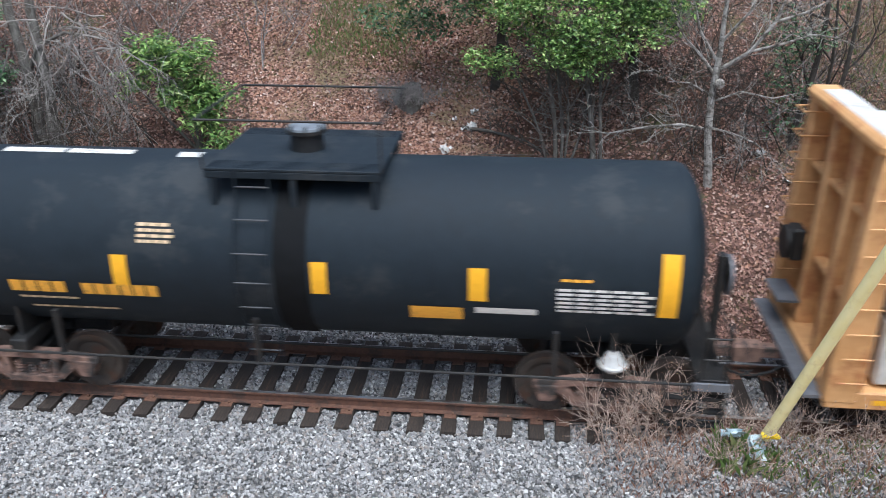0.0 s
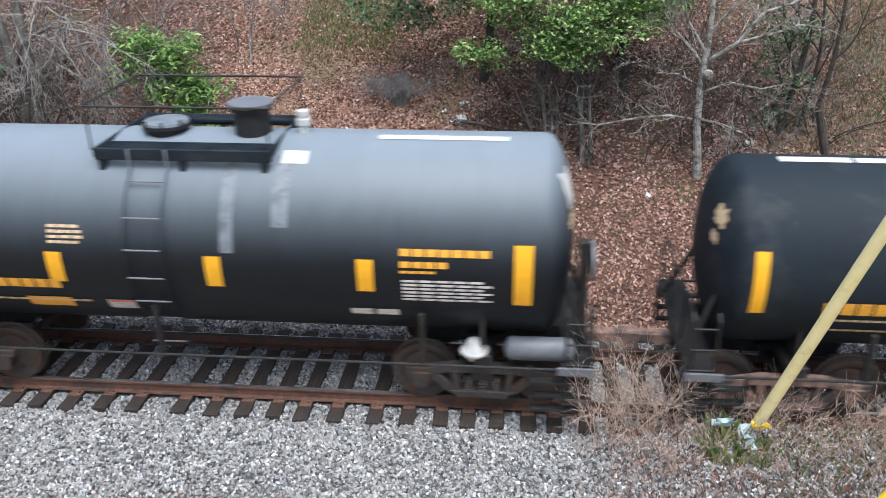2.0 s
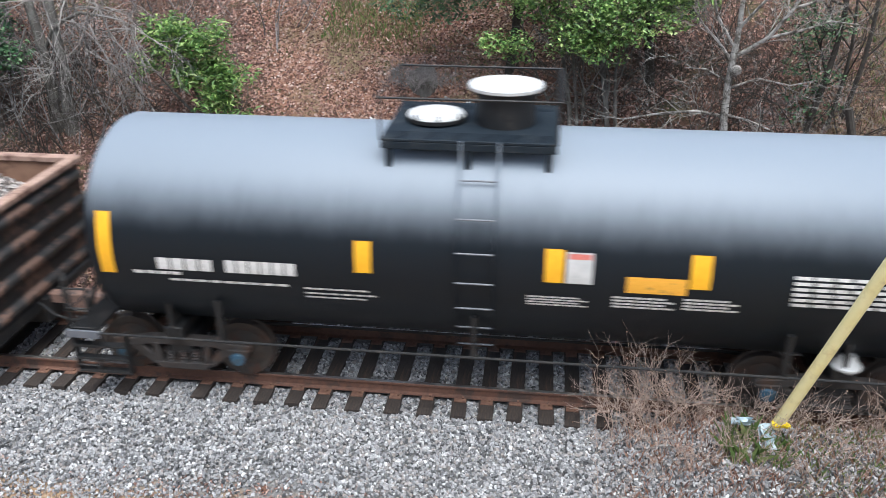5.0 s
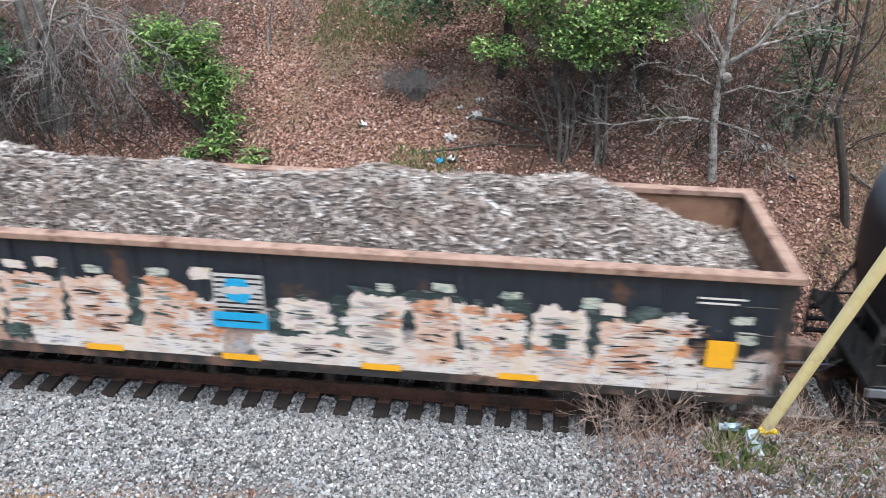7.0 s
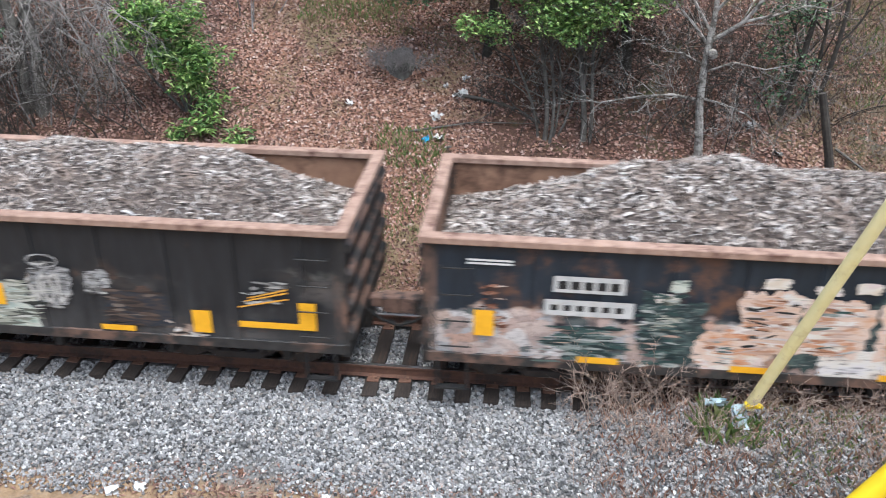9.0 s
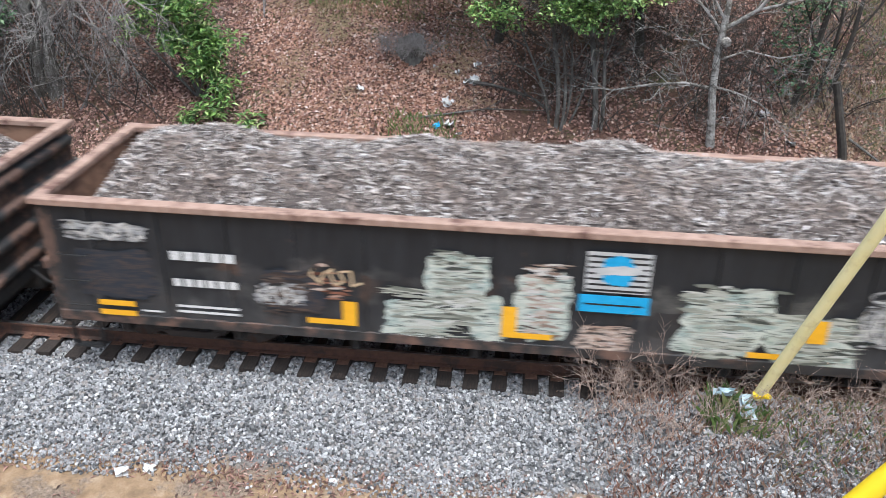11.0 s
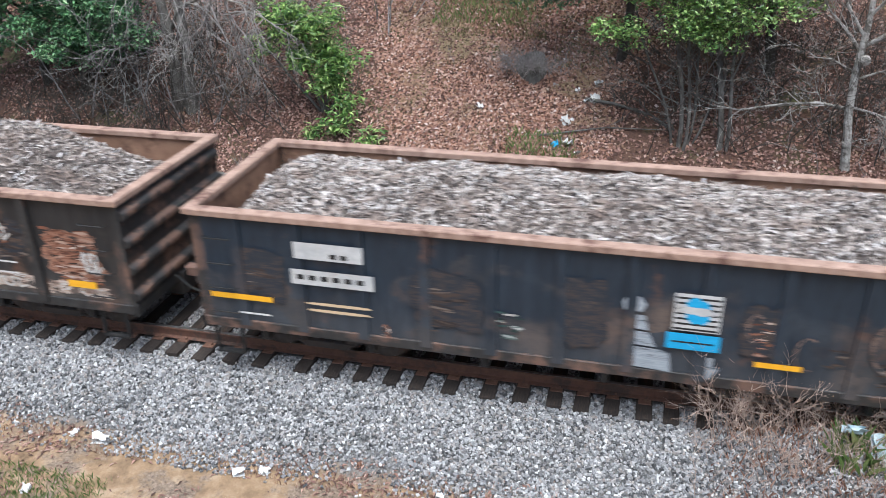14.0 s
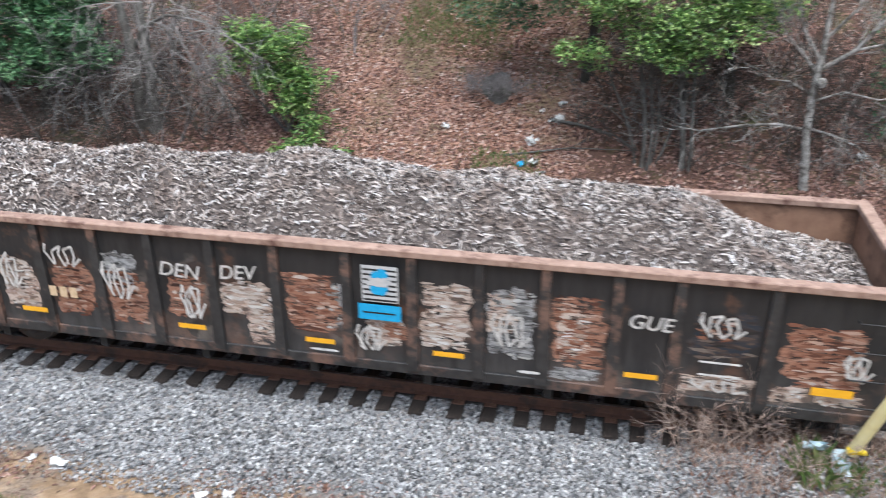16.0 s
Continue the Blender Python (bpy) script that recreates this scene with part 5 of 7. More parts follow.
gondola(-84.82, -69.46, P_F, "dark blue-black gondola car with rust patches", even(-84.6, -69.7, 16),
        [("name_board", M_WHITE, -83.24, -82.21, 2.15, 2.41, 0.0, "white lettering board"), ("number_board", M_WHITE, -83.31, -82.07, 1.74, 1.98, 0.0, "white number board"), *[("number_bar", M_STEEL, -83.22 + 0.18 * i, -83.11 + 0.18 * i, 1.82, 1.90, 0.0, "") for i in range(6)], *[("name_bar", M_STEEL, -82.7 + 0.16 * i, -82.6 + 0.16 * i, 2.19, 2.26, 0.0, "") for i in range(2)],
         ("line_bar", M_LETTER_T, -83.12, -82.11, 1.42, 1.47, 0.1, ""), ("line_bar", M_LETTER_T, -83.12, -82.11, 1.31, 1.36, 0.1, ""), ("line_bar", M_LETTER_W, -84.2, -83.7, 1.14, 1.17, 0, ""),
         
         ("line_bar", M_LETTER_W, -70.75, -70.19, 2.45, 2.48, 0, ""), ("line_bar", M_LETTER_W, -70.75, -70.25, 2.50, 2.53, 0, ""), ("data_panel", M_GREYTANK, -72.1, -71.45, 1.36, 1.56, 0.0, ""), *[("panel_bar", M_LETTER_T, -72.07, -71.48, 1.38 + 0.045 * i, 1.40 + 0.045 * i, 0.0, "") for i in range(4)], ("small_panel", M_LETTER_W, -72.9, -72.6, 1.30, 1.36, 0, ""), ("line_bar", M_LETTER_W, -70.8, -70.3, 1.12, 1.15, 0, ""),
         ],
        (-78.02, -77.44, 1.40, 2.22), [(-70.66, -69.63, 1.37, 1.46), (-84.63, -83.64, 1.38, 1.47)] + hy([-73.94, -76.96], 0.57, 1.30, 0.08), proud=0.045, end_paint=P_END)
scrap_load(-84.82, -69.46, 0.38, 0.0, 23, 1.5, 0.9)
gondola(-101.6, -86.06, P_G, "black gondola car with rust patches and chalky tags", [-100.9, -99.9, -98.9, -97.97, -97.03, -96.15, -95.21, -94.25, -93.21, -92.28, -91.36, -90.48, -89.56, -88.79, -87.65],
        [*[("number_bar", M_LETTER_T, -97.88 + 0.17 * i, -97.76 + 0.17 * i, 1.53, 1.70, 0.0, "") for i in range(3)], ("line_bar", M_LETTER_W, -93.8, -93.35, 1.10, 1.14, 0.1, ""), ("data_panel", M_LETTER_W, -88.47, -87.96, 1.57, 1.60, 0, ""), ("data_panel", M_LETTER_W, -88.47, -87.96, 1.38, 1.41, 0, ""), ("line_bar", M_LETTER_W, -90.8, -90.5, 1.1, 1.15, 0.1, "")],
        (-92.97, -92.46, 1.70, 2.53), [(-87.08, -86.58, 1.27, 1.39)] + hy([-89.40, -91.98, -93.84, -95.81, -98.41, -100.3], 0.43, 1.27, 0.08), proud=0.07, end_paint=P_END)
scrap_load(-101.6, -86.06, 0.85, 0.0, 24, 3.6, 2.2)


def spray(name, tones, wear, wear_at=0.6, scale=2.6):
    """Several sprayed tones run into one another, scuffed along the car's length."""
    m, n, l, b = nodes_of(name)
    tc = n.new("ShaderNodeTexCoord")
    mp = n.new("ShaderNodeMapping")
    mp.inputs["Scale"].default_value = (1.0, 1.0, 1.9)
    l.new(tc.outputs["Object"], mp.inputs[0])
    t = noise_node(n, l, mp.outputs[0], scale, 6, 0.62)
    k = len(tones)
    col = ramp_node(n, l, t.outputs["Fac"], [(0.3 + 0.4 * i / (k - 1), c) for i, c in enumerate(tones)]).outputs[0]
    mp2 = n.new("ShaderNodeMapping")
    mp2.inputs["Scale"].default_value = (0.8, 1.0, 5.0)
    l.new(tc.outputs["Object"], mp2.inputs[0])
    w = noise_node(n, l, mp2.outputs[0], 5, 7, 0.72)
    msk = ramp_node(n, l, w.outputs["Fac"], [(wear_at - 0.03, (0, 0, 0)), (wear_at + 0.06, (1, 1, 1))]).outputs[0]
    l.new(mix_node(n, l, msk, col, wear), b.inputs["Base Color"])
    b.inputs["Roughness"].default_value = 0.68
    bump_on(n, l, b, tc.outputs["Object"], 40, 0.12)
    return m


S_PEACH = spray("peach_and_pink_spray", [(0.56, 0.27, 0.14), (0.60, 0.40, 0.29), (0.66, 0.53, 0.46), (0.62, 0.44, 0.34), (0.68, 0.60, 0.58)], (0.16, 0.14, 0.13))
S_ORANGE = spray("orange_spray", [(0.34, 0.13, 0.06), (0.56, 0.25, 0.12), (0.60, 0.36, 0.24), (0.46, 0.18, 0.08), (0.64, 0.48, 0.39)], (0.14, 0.12, 0.11), 0.57)
S_CREAM = spray("cream_and_pink_spray", [(0.62, 0.42, 0.31), (0.66, 0.57, 0.47), (0.70, 0.66, 0.60), (0.66, 0.55, 0.53), (0.66, 0.64, 0.67)], (0.18, 0.17, 0.15))
S_WASH = spray("lilac_white_wash", [(0.44, 0.43, 0.47), (0.66, 0.64, 0.66), (0.70, 0.67, 0.62), (0.58, 0.50, 0.45), (0.68, 0.67, 0.70)], (0.12, 0.12, 0.12), 0.57)
S_TEAL = spray("dark_teal_spray", [(0.014, 0.022, 0.027), (0.035, 0.065, 0.064), (0.018, 0.03, 0.035), (0.08, 0.12, 0.115), (0.02, 0.032, 0.036)], (0.30, 0.31, 0.28), 0.61)
S_MINT = spray("pale_mint_spray", [(0.16, 0.23, 0.21), (0.38, 0.44, 0.38), (0.58, 0.60, 0.53), (0.30, 0.39, 0.36), (0.64, 0.64, 0.60)], (0.10, 0.12, 0.11), 0.56)
S_RUST = spray("scuffed_rust_spray", [(0.09, 0.045, 0.03), (0.24, 0.11, 0.07), (0.36, 0.19, 0.125), (0.20, 0.10, 0.07), (0.54, 0.42, 0.34)], (0.035, 0.028, 0.025), 0.53, 5.0)
S_TAN = spray("scuffed_tan_spray", [(0.22, 0.12, 0.085), (0.44, 0.32, 0.25), (0.60, 0.51, 0.44), (0.34, 0.22, 0.17), (0.70, 0.67, 0.64)], (0.05, 0.042, 0.038), 0.53, 5.0)
S_BROWN = spray("thin_brown_stain", [(0.014, 0.020, 0.030), (0.028, 0.030, 0.036), (0.058, 0.042, 0.038), (0.026, 0.030, 0.038), (0.085, 0.058, 0.046)], (0.018, 0.025, 0.036), 0.5, 2.4)
S_RING = spray("faded_tan_line", [(0.05, 0.042, 0.042), (0.12, 0.08, 0.065), (0.20, 0.14, 0.115), (0.09, 0.07, 0.065), (0.26, 0.21, 0.185)], (0.035, 0.038, 0.045), 0.53, 5.0)
S_SILVER = spray("thin_silver_spray_coat", [(0.08, 0.08, 0.085), (0.22, 0.22, 0.22), (0.40, 0.40, 0.40), (0.16, 0.16, 0.165), (0.52, 0.52, 0.51)], (0.06, 0.06, 0.06), 0.54, 4.0)
LINES = random.Random(31)


def block(car, mid, name, m, a, b, z0, z1, lift, rag=0.2, slant=0.0):
    """One sprayed field with an uneven, rounded outline."""
    sh = flat_patch(a - mid, b - mid, z0, z1, -HALF - lift, rag, LINES, 7)
    zc = (z0 + z1) / 2
    sh.v = [(x + slant * (z - zc), y, z) for x, y, z in sh.v]
    return part(name, sh, m, car, smooth=0)


def loop_line(car, mid, name, m, u, z, ru, rz, w, lift, a0=0.0, a1=6.283):
    """A sprayed ring or arc of even width."""
    n, sh = 26, Shape()
    for i in range(n):
        p, q = a0 + (a1 - a0) * i / n, a0 + (a1 - a0) * (i + 1) / n
        vs = []
        for ang, k in ((p, 1), (q, 1), (q, -1), (p, -1)):
            k = k * w * (0.8 + 0.25 * math.sin(3 * ang + u))
            vs.append((u - mid + (ru + k) * math.cos(ang), -HALF - lift, z + (rz + k) * math.sin(ang)))
        sh.add(vs, [(0, 1, 2, 3)])
    return part(name, sh, m, car, smooth=0)


def worn_graffiti():
    """The sprayed fields on the four gondolas."""
    car, mid = car_at(-51.65, -36.02)
    rng = random.Random(12)
    for k, (a, b, z0, z1) in enumerate([(-48.9, -47.8, 0.95, 2.15), (-47.0, -46.4, 0.95, 2.2), (-45.95, -45.55, 1.0, 2.25), (-45.0, -44.5, 0.95, 2.2), (-43.0, -41.6, 0.95, 2.2), (-41.9, -40.0, 1.6, 2.32), (-40.4, -39.2, 0.95, 2.3), (-39.3, -37.3, 0.95, 2.28), (-49.9, -49.1, 0.95, 1.5)]):
        block(car, mid, "backing_field", S_TEAL, a, b, z0, z1, 0.0262 + 0.0003 * (k % 4), 0.48)
    u = -48.0
    while u < -36.5:
        w = rng.uniform(0.7, 1.2)
        if rng.random() < 0.8:
            block(car, mid, "low_wash", rng.choice([S_WASH, S_WASH, S_CREAM]), u, min(u + w, -36.35), 0.93, rng.uniform(1.25, 1.55), 0.0276 + 0.0003 * (int(u * 7) % 3), 0.25)
        u += w * 0.85
    letters = [(S_PEACH, -48.05, -47.35, 1.0, 1.6, 0.0), (S_PEACH, -47.6, -46.7, 1.2, 2.22, 0.0), (S_PEACH, -46.74, -45.85, 1.25, 2.2, 0.05), (S_PEACH, -45.78, -44.9, 1.2, 2.2, -0.04), (S_PEACH, -44.7, -43.95, 1.2, 2.16, 0.05), (S_WASH, -44.02, -43.55, 1.0, 1.95, 0.0),
               (S_CREAM, -42.72, -41.98, 1.45, 2.0, 0.0), (S_CREAM, -42.7, -41.75, 0.98, 1.4, 0.0), (S_CREAM, -41.82, -40.95, 1.15, 2.14, -0.1), (S_PEACH, -40.88, -40.28, 1.05, 2.12, -0.12), (S_CREAM, -40.22, -39.84, 1.0, 2.1, -0.22), (S_CREAM, -39.84, -39.42, 1.05, 2.1, -0.12),
               (S_CREAM, -39.32, -38.5, 1.12, 2.12, 0.0), (S_PEACH, -38.42, -37.4, 1.1, 2.05, 0.0), (S_CREAM, -37.7, -37.25, 1.1, 2.1, 0.0)]
    for k, (m, a, b, z0, z1, sl) in enumerate(letters):
        block(car, mid, "letter", m, a - 0.03, b + 0.03, z0, z1 + 0.05, 0.0288 + 0.0003 * (k % 4), 0.34, sl)
        for q in range(10):
            c, d = a + rng.uniform(-0.1, 0.65) * (b - a), rng.uniform(z0, z1 - 0.12)
            block(car, mid, "letter_tone", rng.choice([S_ORANGE, S_CREAM, S_CREAM, S_WASH, S_ORANGE, S_PEACH, S_WASH]), c, min(b + 0.1, c + rng.uniform(0.2, 0.6)), d, d + rng.uniform(0.07, 0.26), 0.0300 + 0.00016 * q, 0.55)
        torn(car, mid, "letter_scuff", T_PEACH if m is S_PEACH else T_CREAM, a + 0.05, b - 0.05, z0 + 0.08, z1 - 0.1, 0.0316, 340 + k, 34, 0.6, 0.05)
        torn(car, mid, "letter_scuff", T_INK if k % 2 else T_TEAL, a + 0.04, b - 0.04, z0 + 0.1, z1 - 0.15, 0.0338, 380 + k, 12, 0.45, 0.04)
    block(car, mid, "letter_hole", S_TEAL, -39.05, -38.78, 1.5, 1.75, 0.0352, 0.2)
    for k, (a, c, m) in enumerate([(-48.62, 1.95, S_CREAM), (-48.45, 2.12, S_MINT), (-47.3, 2.25, S_CREAM), (-46.65, 2.2, S_CREAM), (-46.15, 2.24, S_CREAM), (-45.45, 2.2, S_MINT), (-44.55, 2.2, S_MINT), (-43.95, 2.2, S_CREAM), (-41.35, 2.2, S_MINT), (-40.6, 2.24, S_MINT), (-39.7, 2.2, S_MINT), (-38.65, 2.14, S_MINT), (-38.4, 2.05, S_CREAM), (-36.72, 2.04, S_MINT), (-36.65, 1.75, S_MINT), (-37.3, 1.8, S_CREAM)]):
        block(car, mid, "halo", m, a - 0.02, a + rng.uniform(0.22, 0.36), c, c + rng.uniform(0.13, 0.22), 0.0284 + 0.0002 * (k % 3), 0.3)
    for i, (m, a, b, z0, z1) in enumerate([(T_TEAL, -48.9, -48.1, 0.98, 2.1), (T_TEAL, -50.2, -48.8, 0.95, 1.55), (T_MINT, -48.7, -48.2, 1.55, 1.8), (T_CREAM, -50.3, -49.7, 1.0, 1.2), (T_MINT, -48.6, -48.3, 1.9, 2.1), (T_RUST, -50.95, -50.5, 1.45, 2.1), (T_BROWN, -37.4, -36.9, 1.4, 2.0)]):
        torn(car, mid, "sprayed_field", m, a, b, z0, z1, 0.0286 if i % 2 else 0.0345, 540 + i)
    car, mid = car_at(-68.28, -52.76)
    for k, (m, a, b, z0, z1, sl) in enumerate([(S_SILVER, -68.0, -66.75, 2.16, 2.46, 0.0), (S_MINT, -63.55, -62.55, 0.95, 1.6, 0.25), (S_MINT, -63.0, -62.0, 1.25, 2.36, -0.05), (S_MINT, -62.35, -61.8, 0.95, 1.75, -0.2), (S_MINT, -61.75, -60.95, 1.0, 2.2, 0.0), (S_SILVER, -65.35, -64.55, 1.32, 1.7, 0.0),
                                               (S_MINT, -59.6, -58.3, 1.0, 2.1, 0.1), (S_MINT, -58.5, -57.2, 0.95, 1.75, -0.2), (S_SILVER, -57.3, -56.6, 1.35, 2.0, 0.1), (S_SILVER, -56.45, -56.05, 1.6, 2.0, 0.0), (S_TAN, -60.9, -60.1, 0.95, 1.4, 0.0), (S_BROWN, -56.2, -55.2, 1.1, 1.7, 0.0), (S_BROWN, -65.2, -64.3, 1.2, 1.95, 0.0), (S_BROWN, -67.9, -66.7, 1.2, 2.1, 0.0)]):
        block(car, mid, "sprayed_block", m, a, b, z0, z1, 0.0262 + 0.0003 * (k % 4), 0.26, sl)
    loop_line(car, mid, "sprayed_loop", S_SILVER, -57.0, 2.08, 0.22, 0.1, 0.02, 0.0345)
    tag_line = random.Random(5)
    for a, b, z0, z1, m, r in [(-67.9, -66.85, 2.2, 2.46, M_CHALK, 0.03), (-64.55, -63.85, 1.72, 1.98, M_LETTER_T, 0.016), (-65.3, -64.7, 1.35, 1.66, M_CHALK, 0.02), (-57.3, -56.75, 1.4, 1.9, M_CHALK, 0.018)]:
        tagged(part("painted_tag", scribble(a - mid, b - mid, z0, z1, -HALF - 0.0362, r, tag_line, 3), m, car), kind="stuff")
    for k in (0, 2, 3):
        z = 1.52 + 0.05 * k
        part("yellow_scribble", Shape().add([(-54.25 - mid + 0.05 * k, -HALF - 0.0345, z), (-53.55 - mid, -HALF - 0.0345, z + 0.16), (-53.55 - mid, -HALF - 0.0345, z + 0.185), (-54.25 - mid + 0.05 * k, -HALF - 0.0345, z + 0.02)], [(0, 1, 2, 3)]), M_LETTER_Y, car, smooth=0)
    for i, (m, a, b, z0, z1, n) in enumerate([(T_SILVER, -68.0, -66.8, 2.2, 2.46, 60), (T_BROWN, -65.3, -64.4, 1.2, 1.9, 60), (T_SILVER, -65.3, -64.6, 1.3, 1.7, 30), (T_RUST, -64.6, -63.9, 1.5, 2.05, 40), (T_MINT, -63.5, -62.0, 0.95, 1.75, 130), (T_MINT, -62.9, -62.0, 1.4, 2.36, 120), (T_PALE, -61.7, -60.95, 1.1, 2.3, 80),
                                              (T_MINT, -59.6, -58.3, 1.0, 2.1, 130), (T_MINT, -58.5, -56.9, 0.95, 1.75, 130), (T_SILVER, -57.35, -56.7, 1.35, 2.1, 70), (T_SILVER, -56.5, -56.1, 1.6, 1.95, 90), (T_BROWN, -56.3, -55.3, 1.1, 1.7, 70), (T_PALE, -55.4, -54.7, 0.98, 1.25, 70), (T_SILVER, -54.3, -53.5, 1.6, 1.95, 40)]):
        torn(car, mid, "sprayed_field", m, a, b, z0, z1, 0.0276 + 0.0021 * (i % 2), 600 + i, int(n * (0.35 if m is T_MINT else 0.8)), 0.42, 0.05, -0.4 if m is T_MINT else 0.0)
    car, mid = car_at(-84.82, -69.46)
    for k, (m, a, b, z0, z1) in enumerate([(S_BROWN, -72.3, -71.3, 1.55, 2.45), (S_BROWN, -75.0, -74.1, 1.1, 2.1), (S_BROWN, -77.2, -76.6, 1.3, 2.2), (S_BROWN, -73.6, -72.8, 1.2, 2.1), (S_BROWN, -81.6, -80.5, 1.2, 2.2), (S_BROWN, -79.6, -78.8, 1.2, 2.3), (S_BROWN, -70.9, -70.3, 1.5, 2.0), (S_BROWN, -84.2, -83.4, 1.3, 2.3)]):
        block(car, mid, "stain_field", m, a, b, z0, z1, 0.0258 + 0.0003 * (k % 4), 0.3)
    for u, z, ru, rz, w, a0, a1 in [(-75.38, 1.72, 0.24, 0.36, 0.032, 0.6, 5.9), (-75.34, 1.25, 0.10, 0.22, 0.028, -1.2, 2.0), (-76.35, 1.5, 0.14, 0.24, 0.018, 1.0, 5.2), (-74.8, 1.85, 0.16, 0.3, 0.016, 0.0, 3.6), (-74.35, 1.55, 0.17, 0.34, 0.016, 2.0, 6.4), (-73.35, 1.6, 0.18, 0.34, 0.014, -1.4, 2.6), (-77.0, 1.8, 0.1, 0.2, 0.02, 0.5, 5.0), (-70.52, 1.72, 0.11, 0.13, 0.022, 0.4, 5.4), (-70.5, 1.48, 0.1, 0.1, 0.02, -2.2, 2.4)]:
        loop_line(car, mid, "faded_ring", S_RING, u, z, ru, rz, w, 0.0345, a0, a1)
    for i, (m, a, b, z0, z1, n) in enumerate([(T_RUST, -70.75, -70.4, 1.45, 1.75, 40), (T_BROWN, -72.15, -71.45, 1.58, 2.4, 90), (T_BROWN, -74.9, -74.2, 1.2, 2.1, 70), (T_RUST, -75.35, -74.85, 1.55, 2.1, 26), (T_BROWN, -75.6, -74.8, 1.1, 2.15, 80), (T_BROWN, -76.2, -75.8, 1.3, 1.8, 50), (T_RUST, -77.1, -76.75, 1.4, 2.0, 34), (T_SILVER, -74.3, -73.9, 1.6, 1.75, 30),
                                              (T_TEAL, -73.9, -73.4, 1.45, 1.8, 24), (T_BROWN, -73.4, -72.8, 1.3, 2.0, 40), (T_BROWN, -84.2, -83.4, 1.5, 2.0, 50), (T_BROWN, -81.5, -80.6, 1.2, 1.9, 60), (T_TEAL, -80.4, -79.9, 1.2, 1.7, 40), (T_SILVER, -70.65, -70.4, 1.78, 1.92, 30), (T_RUST, -82.0, -81.85, 0.95, 1.2, 40)]):
        torn(car, mid, "sprayed_field", m, a, b, z0, z1, 0.0276 + 0.0021 * (i % 2), 640 + i, int(n * (0.3 if m is T_BROWN else 0.8)), 0.5, 0.045)
    pale = mat("blue_grey_spray", (0.24, 0.28, 0.32), (0.42, 0.46, 0.5), 12, 0.65, 0.0, 0.05, 80, (0.09, 0.11, 0.13), 6, 0.6, stretch=(0.5, 1, 3))

    def outline(name, pts):
        part(name, Shape().add([(a - mid, -HALF - 0.0315, z) for a, z in pts], [tuple(range(len(pts)))]), pale, car, smooth=0)

    outline("cone_tip", [(-78.64, 1.88), (-78.42, 1.87), (-78.36, 1.98), (-78.44, 2.09), (-78.6, 2.1), (-78.67, 1.99)])
    outline("cone_band", [(-78.58, 1.62), (-78.31, 1.60), (-78.37, 1.82), (-78.53, 1.83)])
    outline("cone_band", [(-78.6, 1.38), (-78.2, 1.36), (-78.3, 1.57), (-78.58, 1.59)])
    outline("cone_foot", [(-78.56, 1.04), (-77.98, 1.0), (-78.02, 1.3), (-78.17, 1.33), (-78.6, 1.35)])
    outline("arrow", [(-77.62, 1.30), (-77.46, 1.29), (-77.46, 1.16), (-77.36, 1.15), (-77.5, 0.94), (-77.68, 1.13), (-77.6, 1.15)])
    car, mid = car_at(-101.6, -86.06)
    for i, (m, a, b, z0, z1, n) in enumerate([(T_RUST, -87.5, -86.45, 1.3, 2.22, 150), (T_PALE, -87.55, -87.1, 1.08, 1.28, 60), (T_PALE, -87.0, -86.4, 1.08, 1.24, 60), (T_BROWN, -88.65, -87.75, 1.6, 2.25, 80), (T_RUST, -88.55, -88.0, 1.85, 2.15, 40), (T_PALE, -88.7, -87.7, 1.1, 1.34, 40), (T_RUST, -90.4, -89.65, 1.25, 2.3, 130), (T_PALE, -90.35, -89.85, 1.4, 2.1, 40), (T_SILVER, -91.3, -90.55, 1.3, 2.3, 60), (T_PALE, -91.25, -90.85, 1.6, 2.25, 50), (T_SILVER, -90.4, -89.7, 1.05, 1.2, 30),
                                              (T_PALE, -92.2, -91.45, 1.3, 2.3, 130), (T_RUST, -92.1, -91.6, 1.5, 1.85, 30), (T_PALE, -93.0, -92.4, 1.25, 1.68, 40), (T_RUST, -92.7, -92.35, 1.4, 1.6, 30), (T_RUST, -94.15, -93.3, 1.35, 2.3, 110), (T_SILVER, -93.55, -93.25, 1.4, 2.2, 50), (T_PALE, -95.15, -94.35, 1.5, 2.06, 110), (T_PALE, -94.75, -94.3, 1.05, 1.8, 100), (T_RUST, -96.0, -95.35, 1.4, 2.05, 60), (T_RUST, -96.95, -96.3, 1.15, 2.0, 110), (T_SILVER, -97.0, -96.4, 1.8, 2.3, 40), (T_RUST, -97.85, -97.15, 1.2, 2.1, 90), (T_PALE, -98.75, -98.1, 1.2, 2.1, 80), (T_RUST, -99.7, -99.1, 1.2, 2.1, 80), (T_RUST, -100.7, -100.1, 1.2, 2.1, 80)]):
        base = {T_RUST: S_RUST, T_PALE: S_TAN, T_BROWN: S_BROWN, T_SILVER: S_SILVER}[m]
        block(car, mid, "sprayed_block", base, a - 0.02, b + 0.02, z0 - 0.04, z1 + 0.04, 0.0020 + 0.0004 * (i % 4), 0.42)
        torn(car, mid, "sprayed_field", m, a, b, z0, z1, 0.0040 + 0.0022 * (i % 3), 700 + i, int(n * 0.8), 0.34, 0.05)


worn_graffiti()


